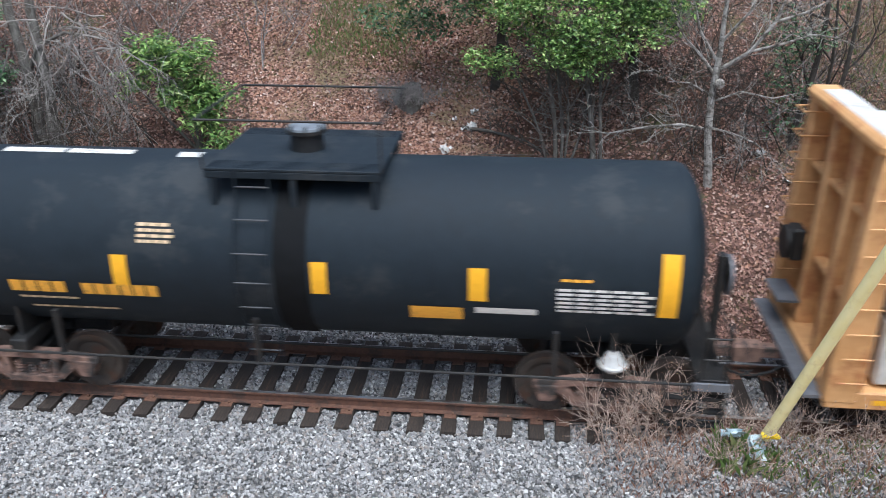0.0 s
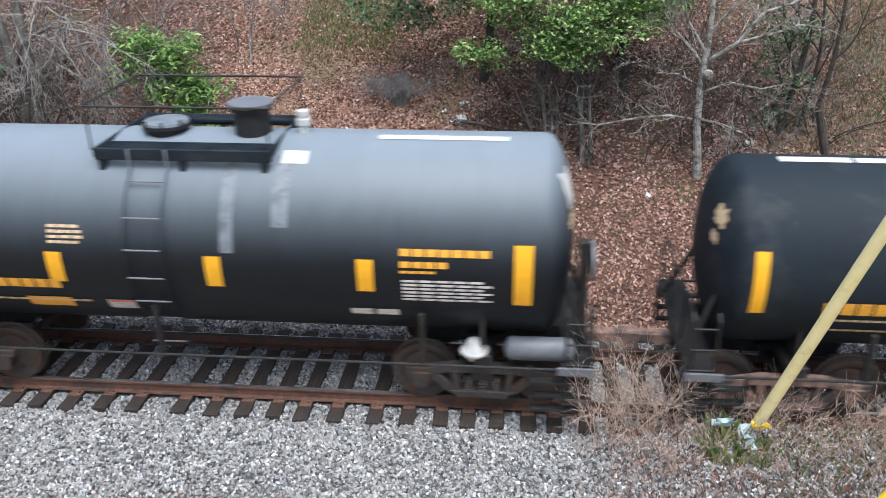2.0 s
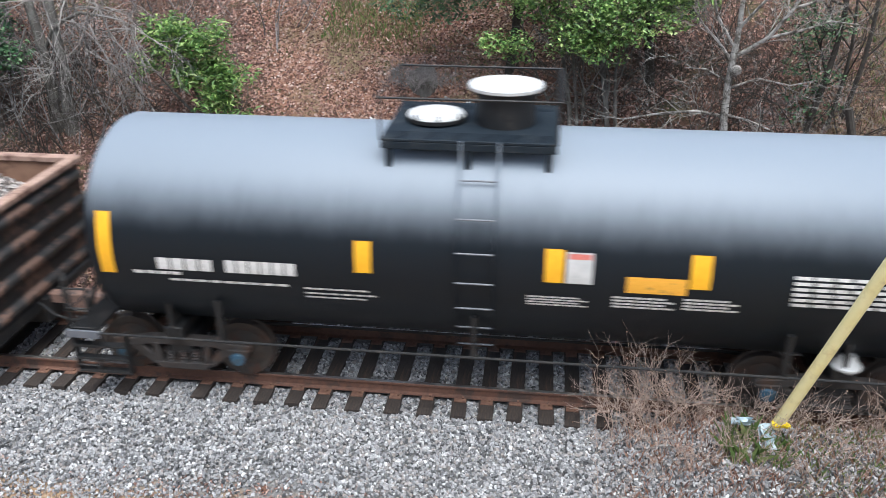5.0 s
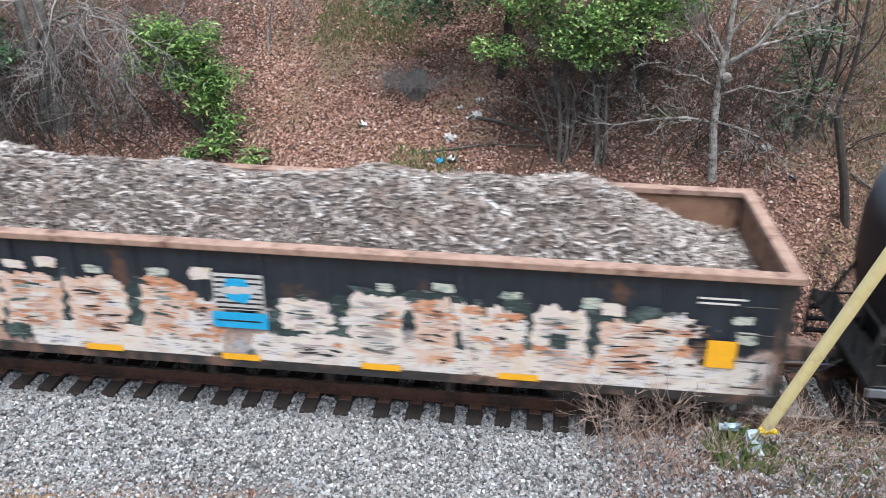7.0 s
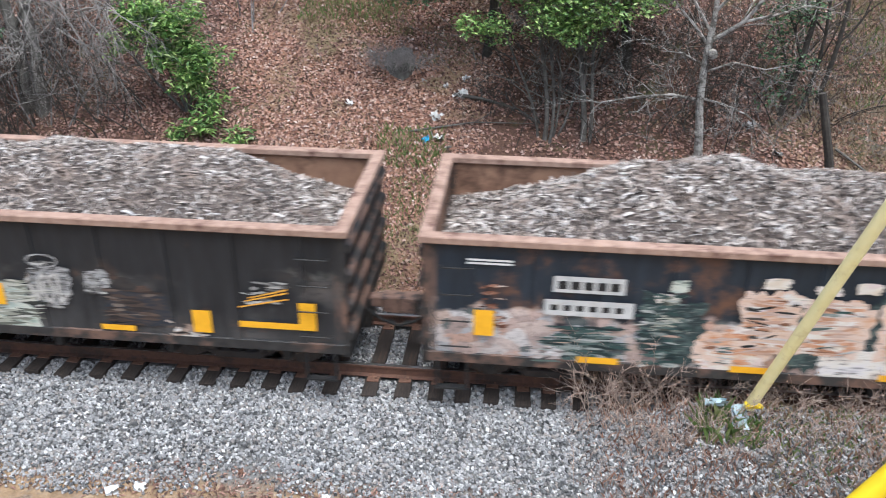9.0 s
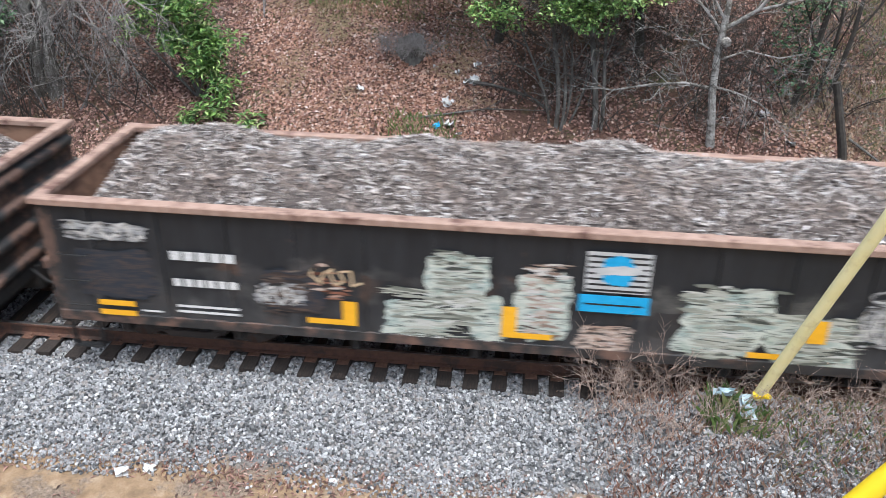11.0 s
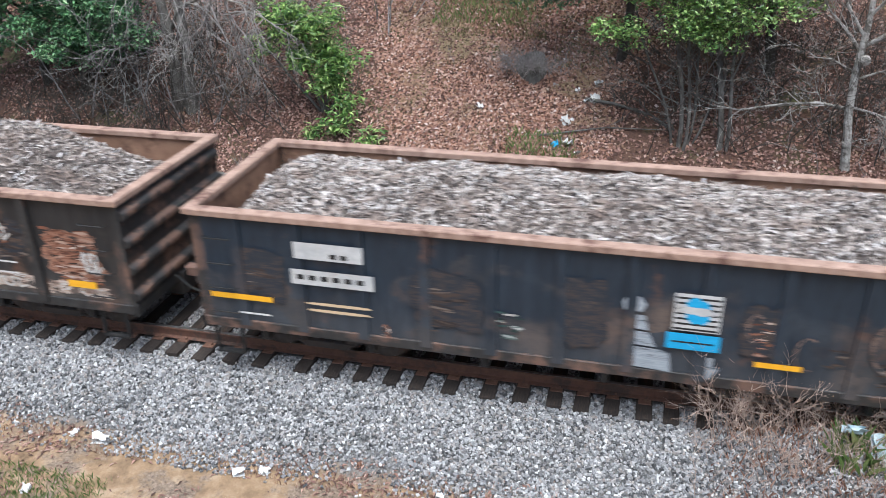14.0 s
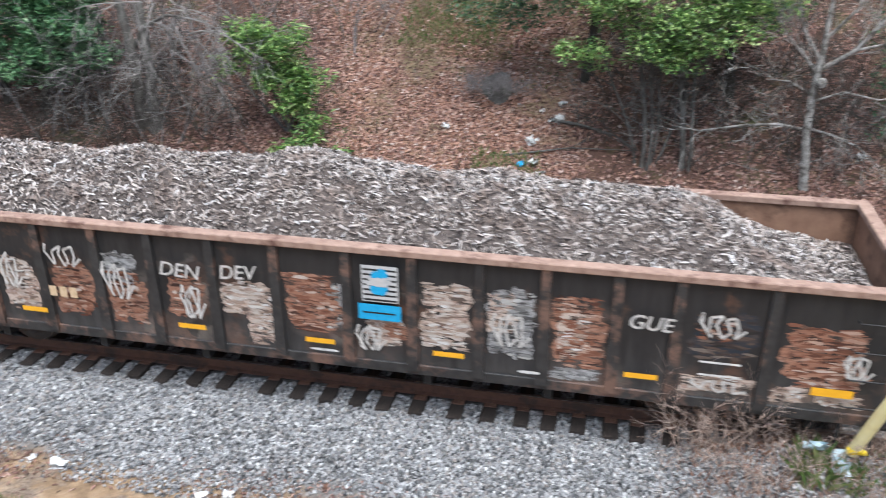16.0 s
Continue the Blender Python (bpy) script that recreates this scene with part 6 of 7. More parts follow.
def tag_text(car, mid, word, u, z, size, tilt=0):
    cu = bpy.data.curves.new("tag", "FONT")
    cu.body, cu.size, cu.shear, cu.offset = word, size, 0.2, 0.004
    tmp = bpy.data.objects.new("tag", cu)
    me = bpy.data.meshes.new_from_object(tmp)
    me.materials.append(M_CHALK)
    ob = new("painted_tag", me)
    ob.parent = car
    tagged(ob, kind="stuff")
    ob.matrix_basis = pose(u - mid, -HALF - 0.0865, z, 90, tilt, 0)


def tags_on_last():
    mid = (-101.6 - 86.06) / 2
    car = [o for o, u in CARS if abs(u - mid) < 0.01 and o.name.startswith("gondola")][0]
    for word, u, z, size, tilt in [("DEN", -96.02, 2.08, 0.31, 3), ("DEV", -95.08, 2.10, 0.30, -4), ("GUE", -89.42, 1.98, 0.29, 2)]:
        tag_text(car, mid, word, u, z, size, tilt)
    rng = random.Random(7)
    for u0, u1, z0, z1 in [(-97.85, -97.3, 2.05, 2.4), (-96.95, -96.5, 1.6, 2.2), (-88.55, -88.0, 1.95, 2.3), (-95.7, -95.4, 1.4, 1.95), (-98.7, -98.35, 1.6, 2.2), (-88.6, -87.9, 1.15, 1.32), (-93.1, -92.7, 1.2, 1.6), (-86.75, -86.45, 1.5, 1.9), (-91.2, -90.7, 1.5, 2.0)]:
        tagged(part("painted_tag", scribble(u0 - mid, u1 - mid, z0, z1, -HALF - 0.0845, 0.017, rng, 3), M_CHALK, car), kind="stuff")


tags_on_last()


def bulkhead_car():
    u0 = 3.98
    u1 = u0 + 20.0
    mid = (u0 + u1) / 2
    L = (u1 - u0) / 2
    car = car_root("bulkhead_flat_car", mid, "orange bulkhead flat car with white-wrapped lumber", "flat car")
    part("deck", Shape().box(-L, L, -1.5, 1.5, 0.92, 1.18), M_ORANGE, car, bevel=0.02)
    part("centre_sill", Shape().box(-L - 0.1, L + 0.1, -0.3, 0.3, 0.70, 0.95), M_STEEL, car, bevel=0.02)
    for k in (-1, 1):
        b = part("bulkhead", Shape().box(*sorted((k * (L - 0.45), k * (L - 0.38))), -1.5, 1.5, 1.18, 4.45), M_ORANGE, car, bevel=0.01)
        for y in (-1.36, 1.36):
            part("bulkhead_post", Shape().prism([(k * (L - 0.40), 1.0), (k * (L + 0.02), 1.0), (k * (L - 0.02), 2.4), (k * (L - 0.12), 4.45), (k * (L - 0.40), 4.45)], y - 0.15, y + 0.15), M_ORANGE, b, bevel=0.03)
        for y in (-0.48, 0.48):
            part("bulkhead_post", Shape().prism([(k * (L - 0.40), 1.0), (k * (L - 0.08), 1.0), (k * (L - 0.18), 4.45), (k * (L - 0.40), 4.45)], y - 0.10, y + 0.10), M_ORANGE, b, bevel=0.03)
        for z in (2.2, 3.4):
            part("cross_rib", Shape().box(*sorted((k * (L - 0.38), k * (L - 0.20))), -1.22, 1.22, z, z + 0.09), M_ORANGE, b, bevel=0.02)
        part("top_rail", Shape().box(*sorted((k * (L - 0.52), k * (L - 0.06))), -1.52, 1.52, 4.36, 4.56), M_ORANGE, b, bevel=0.06)
        part("top_cover", Shape().box(*sorted((k * (L - 0.50), k * (L - 0.16))), -1.36, 1.1, 4.563, 4.575), M_WHITE, b, "frayed white sheet end over the top rail", bevel=0.004)
        for i in range(9):
            z = 1.35 + i * 0.36
            part("rung", Shape().tube([(k * (L - 0.10), -1.56, z), (k * (L - 0.45), -1.56, z)], 0.014, 6), M_ORANGE, b)
            part("rung", Shape().tube([(k * (L - 0.40), 1.15, z), (k * (L + 0.04), 1.15, z), (k * (L + 0.04), 1.52, z), (k * (L - 0.3), 1.52, z)], 0.016, 6), M_ORANGE, b)
        part("end_platform", Shape().box(*sorted((k * (L - 0.1), k * (L + 0.25))), -1.4, 1.4, 1.0, 1.05), M_GREYTANK, car)
        brake = part("hand_brake", Shape().turn([(-0.03, 0.25), (0.03, 0.25), (0.03, 0.2), (-0.03, 0.2)], "x", 20, (k * (L + 0.14), 0.75, 2.35)), M_STEEL, car)
        part("brake_housing", Shape().box(*sorted((k * (L - 0.12), k * (L + 0.09))), 0.58, 0.92, 2.1, 2.6), M_STEEL, brake, bevel=0.03)
        part("brake_step", Shape().box(*sorted((k * (L - 0.1), k * (L + 0.22))), 0.35, 1.1, 1.52, 1.56), M_GREYTANK, brake)
        coupler(car, k * (L + 0.1), k)
        truck(car, k * (L - 1.9))
    for a, b in ((-L + 0.6, -L + 1.2),):
        part("reflective_strip", flat_patch(a, b, 1.0, 1.08, -1.504), M_YELLOW, car)
    load = tagged(new("wrapped_lumber_stack"), "white plastic-wrapped lumber stack on the flat car", "lumber")
    load.matrix_basis = pose(mid + along(0), YC, 0)
    CARS.append((load, mid))
    for i in range(4):
        for j in range(3):
            x = -L + 0.62 + i * 4.75
            part("lumber_pack", Shape().box(x, x + 4.6, -1.38, 1.38, 1.22 + j * 1.02, 2.18 + j * 1.02), M_WHITE, load, bevel=0.04, key=None)


bulkhead_car()


# ---- the bank: trees, brush, leaves ----
def grow(s, p, d, length, r, depth, rng, spread=0.6, up=0.15, kinks=5, n=5, tips=None):
    """A limb with kinks and side limbs, added to the shape s."""
    pts, rs = [Vector(p)], [r]
    d = Vector(d).normalized()
    for i in range(kinks):
        d = (d + Vector(rng.normal(0, 0.17, 3)) + Vector((0, 0, up * 0.3))).normalized()
        pts.append(pts[-1] + d * length / kinks)
        rs.append(r * (1 - 0.75 * (i + 1) / kinks))
    s.tube(pts, rs, n if r > 0.012 else 3, caps=False)
    if depth > 0:
        for i in range(2, kinks + 1):
            for _ in range(1 if depth > 1 else 2):
                side = (d + Vector(rng.normal(0, spread, 3))).normalized()
                grow(s, pts[i], side, length * rng.uniform(0.4, 0.65), rs[i] * 0.75 + 0.002, depth - 1, rng, spread, up, max(3, kinks - 1), n, tips)
    elif tips is not None:
        tips.append(pts[-1])


def crown(name, clumps, per, leaf, material, rng, parent, flat=0.7, slim=1.0):
    """Leaves in loose clumps (x, y, z, radius)."""
    pl, rs, sz = [], [], []
    for x, y, z, r in clumps:
        n = max(8, int(per * r * r / 0.16))
        d = rng.normal(size=(n, 3))
        d /= np.linalg.norm(d, axis=1)[:, None]
        rad = r * rng.uniform(0.35, 1.08, n) ** 0.6
        pl.append(np.array([x, y, z]) + d * rad[:, None] * np.array([1.1, 1.0, flat]))
        sz.append(rng.uniform(0.65, 1.2, n) * leaf)
    pl, sz = np.concatenate(pl), np.concatenate(sz)
    n = len(pl)
    a, e, t = rng.uniform(0, 2 * np.pi, n), rng.normal(-0.15, 0.45, n), rng.normal(0, 0.5, n)
    ca, sa, ce, se, ct, st = np.cos(a), np.sin(a), np.cos(e), np.sin(e), np.cos(t), np.sin(t)
    X = np.stack([ca * ce, sa * ce, se], 1)
    S = np.stack([-sa, ca, np.zeros(n)], 1)
    Z = np.cross(X, S)
    Yv = S * ct[:, None] + Z * st[:, None]
    R = np.stack([X, Yv, np.cross(X, Yv)], 2)
    v, f = scatter(LEAF * np.array([1, slim, 1]), LEAF_F, pl, sz, R)
    ob = bulk(name, v, f, material)
    ob.parent = parent
    return ob


def ground_z(x, y):
    return float(height(x, y))


def pale_tree():
    rng = np.random.default_rng(31)
    x, y = 3.68, 16.85
    z = ground_z(x, y)
    tree = tagged(new("bare_tree"), "leafless tree with pale lichen-grey bark and forking limbs", "tree")
    s = Shape()
    tr = [(0, 0, -0.2), (-0.08, 0, 0.6), (-0.14, 0.02, 1.1), (-0.15, 0.05, 1.75), (-0.12, 0.08, 2.2), (-0.08, 0.1, 2.75), (-0.07, 0.15, 3.4), (-0.02, 0.2, 4.3), (0.05, 0.3, 5.6), (0.1, 0.4, 7.2)]
    pts = [(x + a, y + b, z + c) for a, b, c in tr]
    s.tube(pts, [0.100, 0.084, 0.078, 0.072, 0.072, 0.056, 0.044, 0.034, 0.024, 0.01], 10)
    s.turn([(-0.09, 0.02), (-0.05, 0.09), (0.04, 0.1), (0.1, 0.03)], "y", 10, (x - 0.05, y - 0.06, z + 2.12))
    part("trunk", s, M_PALEBARK, tree)
    limbs = [
        ([(-0.14, 1.15), (-0.7, 1.28), (-1.3, 1.22), (-2.1, 1.02), (-2.5, 1.1)], 0.036), ([(-0.14, 1.2), (0.35, 1.08), (0.8, 0.92), (1.1, 0.7)], 0.028),
        ([(-0.12, 2.25), (-0.45, 2.65), (-0.75, 2.95), (-1.0, 3.3)], 0.034), ([(-0.1, 2.5), (-0.5, 3.1), (-0.65, 3.6), (-0.95, 4.1)], 0.034),
        ([(-0.12, 2.3), (0.45, 2.75), (0.85, 3.3), (1.1, 4.0), (1.3, 4.8)], 0.048), ([(0.45, 2.75), (1.1, 2.9), (1.6, 3.05), (2.1, 3.0)], 0.03), ([(0.85, 3.3), (1.4, 3.45), (1.9, 3.75), (2.3, 4.2)], 0.03),
        ([(-0.08, 2.9), (0.35, 3.5), (0.6, 4.2), (0.7, 5.0)], 0.034), ([(-0.05, 3.7), (-0.5, 4.3), (-0.8, 5.0)], 0.028), ([(-0.15, 1.7), (0.4, 1.95), (1.0, 1.85), (1.6, 1.95)], 0.024), ([(-0.15, 1.85), (-0.6, 2.1), (-1.05, 2.15)], 0.02)]
    for line, r in limbs:
        limb = Shape()
        P = [Vector((x + a, y + 0.1 * math.sin(3 * a + c) + 0.05, z + c)) for a, c in line]
        limb.tube(P, [r * (1 - 0.7 * i / (len(P) - 1)) for i in range(len(P))], 7)
        for i in range(1, len(P)):
            d = (P[i] - P[i - 1]).normalized()
            for _ in range(3):
                side = (d + Vector(rng.normal(0, 0.55, 3))).normalized()
                grow(limb, P[i - 1].lerp(P[i], rng.uniform(0.3, 1.0)), side, rng.uniform(0.4, 1.0), r * 0.32, 2, rng, 0.6, 0.1, 5)
        part("limb", limb, M_PALEBARK, tree)


def evergreen(name, label, trunks, clumps, per, leaf, material, bark, seed):
    rng = np.random.default_rng(seed)
    tree = tagged(new(name), label, "tree")
    for bx, by, tx, ty, tz, r in trunks:
        bz = ground_z(bx, by)
        s = Shape()
        pts = [(bx + (tx - bx) * f + 0.12 * math.sin(5 * f + bx), by + (ty - by) * f, bz - 0.2 + (tz - bz + 0.2) * f) for f in (0, 0.15, 0.3, 0.45, 0.6, 0.8, 1)]
        s.tube(pts, [r, r * 0.85, r * 0.8, r * 0.7, r * 0.6, r * 0.45, r * 0.2], 8)
        for i in (2, 3, 4, 5):
            grow(s, pts[i], (rng.normal(0, 1), rng.normal(0, 0.6), 0.8), 1.6, r * 0.4, 2, rng, 0.6, 0.2, 5)
        part("trunk", s, bark, tree)
    crown("crown", clumps, per, leaf, material, rng, tree)


def clump_field(rng, boxes):
    """Clumps inside boxes (x0, x1, y0, y1, z0, z1, count, r0, r1)."""
    out = []
    for x0, x1, y0, y1, z0, z1, n, r0, r1 in boxes:
        out += [(rng.uniform(x0, x1), rng.uniform(y0, y1), rng.uniform(z0, z1), rng.uniform(r0, r1)) for _ in range(n)]
    return out


pale_tree()
_r = np.random.default_rng(41)
evergreen("evergreen_tree", "broad evergreen tree with a low bright green crown", [(0.45, 16.95, 0.2, 17.4, 5.5, 0.055), (1.2, 17.0, 1.1, 17.6, 5.8, 0.07), (0.62, 17.05, 1.7, 17.8, 4.6, 0.03), (0.35, 17.0, -0.5, 17.6, 4.4, 0.035), (0.52, 16.9, 0.6, 17.3, 4.8, 0.04), (1.3, 16.95, 1.6, 17.4, 4.9, 0.045), (0.56, 17.0, 0.9, 17.5, 4.6, 0.03)],
          clump_field(_r, [(-1.35, -0.55, 16.6, 17.3, 3.75, 4.15, 7, 0.22, 0.36), (-0.6, 1.4, 16.6, 17.4, 4.3, 5.4, 34, 0.25, 0.45), (0.1, 1.85, 16.5, 17.2, 3.75, 4.6, 24, 0.2, 0.36), (-1.2, 2.6, 17.0, 18.6, 4.8, 7.0, 48, 0.35, 0.6), (1.7, 3.0, 17.0, 17.8, 4.7, 5.6, 12, 0.25, 0.4), (1.5, 3.1, 16.8, 17.5, 4.45, 5.3, 14, 0.2, 0.36)]), 150, 0.095, M_LEAF, M_BARK, 42)
evergreen("evergreen_tree", "dark evergreen tree behind the bright one", [(-0.8, 19.2, -0.9, 19.3, 6.5, 0.12), (2.2, 19.0, 2.3, 19.1, 6.5, 0.12)],
          clump_field(_r, [(-3.4, -1.0, 17.8, 19.4, 4.3, 6.6, 46, 0.3, 0.55), (1.6, 3.4, 18.4, 19.6, 4.4, 6.4, 26, 0.35, 0.6), (-1.5, 2.0, 19.0, 20.5, 4.8, 7.0, 22, 0.4, 0.7)]), 120, 0.11, M_LEAF_DARK, M_DARKBARK, 43)
evergreen("evergreen_tree", "dense dark green evergreen at the edge of the brush", [(-13.6, 17.6, -13.7, 17.8, 6.0, 0.13), (-14.8, 17.8, -15.0, 18.0, 6.0, 0.13)],
          clump_field(_r, [(-16.8, -12.4, 16.6, 18.2, 2.75, 6.5, 120, 0.3, 0.55), (-13.4, -11.6, 16.6, 17.6, 3.2, 5.2, 50, 0.25, 0.45)]), 230, 0.12, M_LEAF_MID, M_DARKBARK, 44)
evergreen("evergreen_tree", "dark vine-grown evergreen with thin trunks", [(5.5, 17.9, 5.9, 18.2, 6.5, 0.08), (6.2, 18.2, 6.7, 18.5, 7.0, 0.06), (5.9, 18.0, 6.1, 18.2, 6.0, 0.05)],
          clump_field(_r, [(5.0, 5.9, 17.4, 18.2, 2.3, 3.6, 13, 0.16, 0.32), (4.9, 6.0, 17.7, 18.8, 3.4, 6.2, 22, 0.25, 0.42)]), 80, 0.10, M_LEAF_DARK, M_DARKBARK, 45)


def bush():
    rng = np.random.default_rng(51)
    b = tagged(new("laurel_bush"), "bright green broadleaf bush arching down the bank", "bush")
    bx, by = -7.3, 17.35
    bz = ground_z(bx, by)
    arch = [(-8.0, 17.4, 4.3), (-7.2, 17.3, 4.0), (-6.7, 17.2, 3.3), (-6.45, 17.0, 2.5), (-6.5, 16.7, 1.9), (-8.7, 17.4, 3.4)]
    for tx, ty, tz in arch:
        s = Shape()
        s.tube([(bx, by, bz - 0.1), ((bx + tx) / 2 - 0.1, by - 0.05, bz + (tz - bz) * 0.55), (tx, ty, tz)], [0.035, 0.025, 0.01], 6)
        grow(s, ((bx + tx) / 2 - 0.1, by - 0.05, bz + (tz - bz) * 0.55), (tx - bx, -0.1, 0.4), 0.9, 0.012, 2, rng)
        part("stem", s, M_BARK, b)
    cl = clump_field(rng, [(-8.5, -7.4, 17.0, 17.6, 3.7, 4.4, 17, 0.2, 0.34), (-7.9, -6.8, 16.9, 17.5, 3.0, 4.1, 26, 0.2, 0.34), (-7.15, -6.35, 16.8, 17.2, 2.3, 3.3, 18, 0.18, 0.3), (-8.9, -8.3, 17.1, 17.5, 3.0, 3.6, 5, 0.16, 0.28),
                           (-6.9, -6.3, 16.5, 16.9, 1.75, 2.3, 8, 0.14, 0.26), (-7.4, -6.9, 16.4, 16.8, 1.5, 1.75, 6, 0.12, 0.22), (-6.3, -5.7, 16.4, 16.7, 1.4, 1.7, 6, 0.12, 0.22), (-7.2, -6.4, 15.3, 16.2, 0.7, 1.5, 9, 0.12, 0.26)])
    crown("foliage", cl, 135, 0.17, M_LEAF, rng, b, 0.8, 0.6)


bush()


def thicket(name, label, xs, ys, n, hmin, hmax, lean, material, seed, r=0.014, depth=2):
    rng = np.random.default_rng(seed)
    s = Shape()
    for _ in range(n):
        x, y = rng.uniform(*xs), rng.uniform(*ys)
        h = rng.uniform(hmin, hmax)
        d = (rng.normal(lean, 0.45), rng.normal(-0.15, 0.3), 1.0)
        grow(s, (x, y, ground_z(x, y) - 0.05), d, h, r * rng.uniform(0.5, 1.5), depth, rng, 0.7, -0.1, 5, 4)
    ob = part(name, s, material, smooth=0)
    tagged(ob, label, "brush", kind="stuff")


thicket("bare_thicket", "tangled grey leafless brush on the bank", (-13.5, -8.2), (16.6, 18.8), 52, 1.2, 3.4, 0.05, M_TWIG, 61, 0.018)
thicket("bare_thicket", "dark leafless brush at the foot of the bank", (-13.8, -7.6), (16.4, 19.2), 85, 0.8, 2.8, 0.05, M_DARKBARK, 66, 0.013)
thicket("dark_undergrowth", "dark tangled undergrowth below the dense evergreen", (-16.5, -10.6), (15.3, 17.3), 120, 0.4, 1.3, 0.1, M_DARKBARK, 68, 0.012)
thicket("bare_thicket", "tangled grey leafless brush higher on the bank", (-15, -5.8), (18.6, 23.5), 70, 1.5, 3.6, 0.1, M_TWIG, 62, 0.016)
thicket("dark_undergrowth", "dark leafless undergrowth beneath the evergreens", (-0.8, 4.8), (16.7, 20.0), 90, 0.6, 2.2, 0.0, M_DARKBARK, 63, 0.012)
thicket("bare_thicket", "grey leafless shrubs between the trees", (-0.6, 7.2), (16.6, 20.5), 60, 0.5, 1.7, 0.0, M_TWIG, 67, 0.008)
thicket("dark_undergrowth", "dark bare saplings beside the leafless tree", (3.0, 6.6), (16.9, 20.5), 50, 0.9, 2.8, 0.2, M_DARKBARK, 64, 0.013)
thicket("dry_brush", "low dry brush on the slope", (5.5, 11), (15.2, 21), 50, 0.3, 1.0, 0.1, M_TWIG, 65, 0.007)


def drooping_tree():
    rng = np.random.default_rng(71)
    tree = tagged(new("bare_tree"), "twin-trunked grey tree with drooping bare limbs", "tree")
    for bx, tx in ((-10.95, -11.25), (-10.62, -10.75)):
        z = ground_z(bx, 17.25)
        s = Shape().tube([(bx, 17.25, z - 0.2), (bx - 0.03, 17.3, z + 0.5), (bx + 0.05, 17.3, z + 1.4), (tx, 17.5, z + 3.0), (tx, 17.7, z + 5)], [0.17, 0.14, 0.12, 0.1, 0.05], 10)
        part("trunk", s, M_BARK, tree)
    for k in range(18):
        s = Shape()
        a = rng.uniform(-0.5, 2.6)
        top = (rng.uniform(-11.0, -8.6), 17.2 + rng.normal(0, 0.25), 4.2 + rng.normal(0, 0.35))
        grow(s, top, (math.cos(a) * rng.choice([-1, 1]), -0.15, rng.uniform(-1.1, 0.4)), rng.uniform(1.1, 2.2), 0.021, 2, rng, 0.7, -0.3, 6, 5)
        part("limb", s, M_PALETWIG, tree)
    s = Shape().tube([(-11.2, 17.4, 3.2), (-10.6, 17.3, 4.1), (-9.9, 17.2, 4.4), (-8.9, 17.1, 4.3)], [0.05, 0.045, 0.035, 0.015], 8)
    part("limb", s, M_BARK, tree)


drooping_tree()


def leaf_litter(tan_ones, material, label, seed):
    rng = np.random.default_rng(seed)
    n = 430000
    x, y = rng.uniform(-19, 11.5, n), 13.3 + 13 * rng.random(n) ** 1.15
    open_slope = smooth(-6.9, -5.6, x + 0.35 * (y - 18)) * smooth(0.2, -1.3, x - 0.25 * (y - 18))
    dens = 0.42 + 0.5 * waves(x * 0.5, y * 0.5) + 0.25 * waves(x * 1.7 + 3, y * 1.7)
    dens = np.maximum(np.clip(dens, 0.10, 0.8), open_slope * (0.85 + 0.3 * waves(x * 0.9, y * 0.9)))
    if not tan_ones:
        dens = np.clip(dens, 0, 0.75) * np.where(x > 5.2, 0.45, 1.0) * (1 - 0.3 * open_slope)
    else:
        dens = dens * np.clip(0.12 + open_slope + 0.5 * smooth(4.8, 6.5, x), 0, 1)
    keep = rng.random(n) < dens
    x, y = x[keep], y[keep]
    n = len(x)
    a, t1 = rng.uniform(0, 2 * np.pi, n), rng.normal(0, 0.4, n)
    nrm = np.tile(np.array([0, -0.5, 0.866]), (n, 1)) + rng.normal(0, 0.28, (n, 3))
    nrm /= np.linalg.norm(nrm, axis=1)[:, None]
    t = np.stack([np.cos(a), np.sin(a), np.zeros(n)], 1)
    t -= nrm * (t * nrm).sum(1)[:, None]
    t /= np.linalg.norm(t, axis=1)[:, None]
    R = np.stack([t, np.cross(nrm, t), nrm], 2)
    v, f = scatter(LEAF * np.array([1, 1.1, 1.6]), LEAF_F, np.stack([x, y, height(x, y) + rng.uniform(0.0, 0.035, n)], 1), rng.uniform(0.045, 0.11, n), R)
    tagged(bulk("leaf_litter", v, f, material), label, "leaves", kind="stuff")


leaf_litter(True, M_DRYLEAF, "tan fallen leaves on the open slope", 81)
leaf_litter(False, M_RUSTLEAF, "dark rust-brown fallen leaves on the bank", 82)


def debris():
    rng = np.random.default_rng(85)
    n = 15000
    x, y = rng.uniform(-11, 3, n), rng.uniform(6.2, 8.95, n)
    keep = rng.random(n) < np.clip(0.15 + 0.9 * waves(x * 0.8, y * 1.5) + 0.6 * smooth(7.9, 8.5, y), 0.02, 1)
    x, y = x[keep], y[keep]
    n = len(x)
    a = rng.uniform(0, 2 * np.pi, n)
    ca, sa, o, i = np.cos(a), np.sin(a), np.zeros(n), np.ones(n)
    R = np.stack([np.stack([ca, -sa, o], 1), np.stack([sa, ca, o], 1), np.stack([o, o, i], 1)], 1)
    v, f = scatter(LEAF * np.array([1, 0.5, 1.2]), LEAF_F, np.stack([x, y, height(x, y) + 0.012], 1), rng.uniform(0.03, 0.13, n), R)
    tagged(bulk("track_debris", v, f, M_RUSTLEAF), "twigs and dead leaves washed onto the dirt", "debris", kind="stuff")


debris()


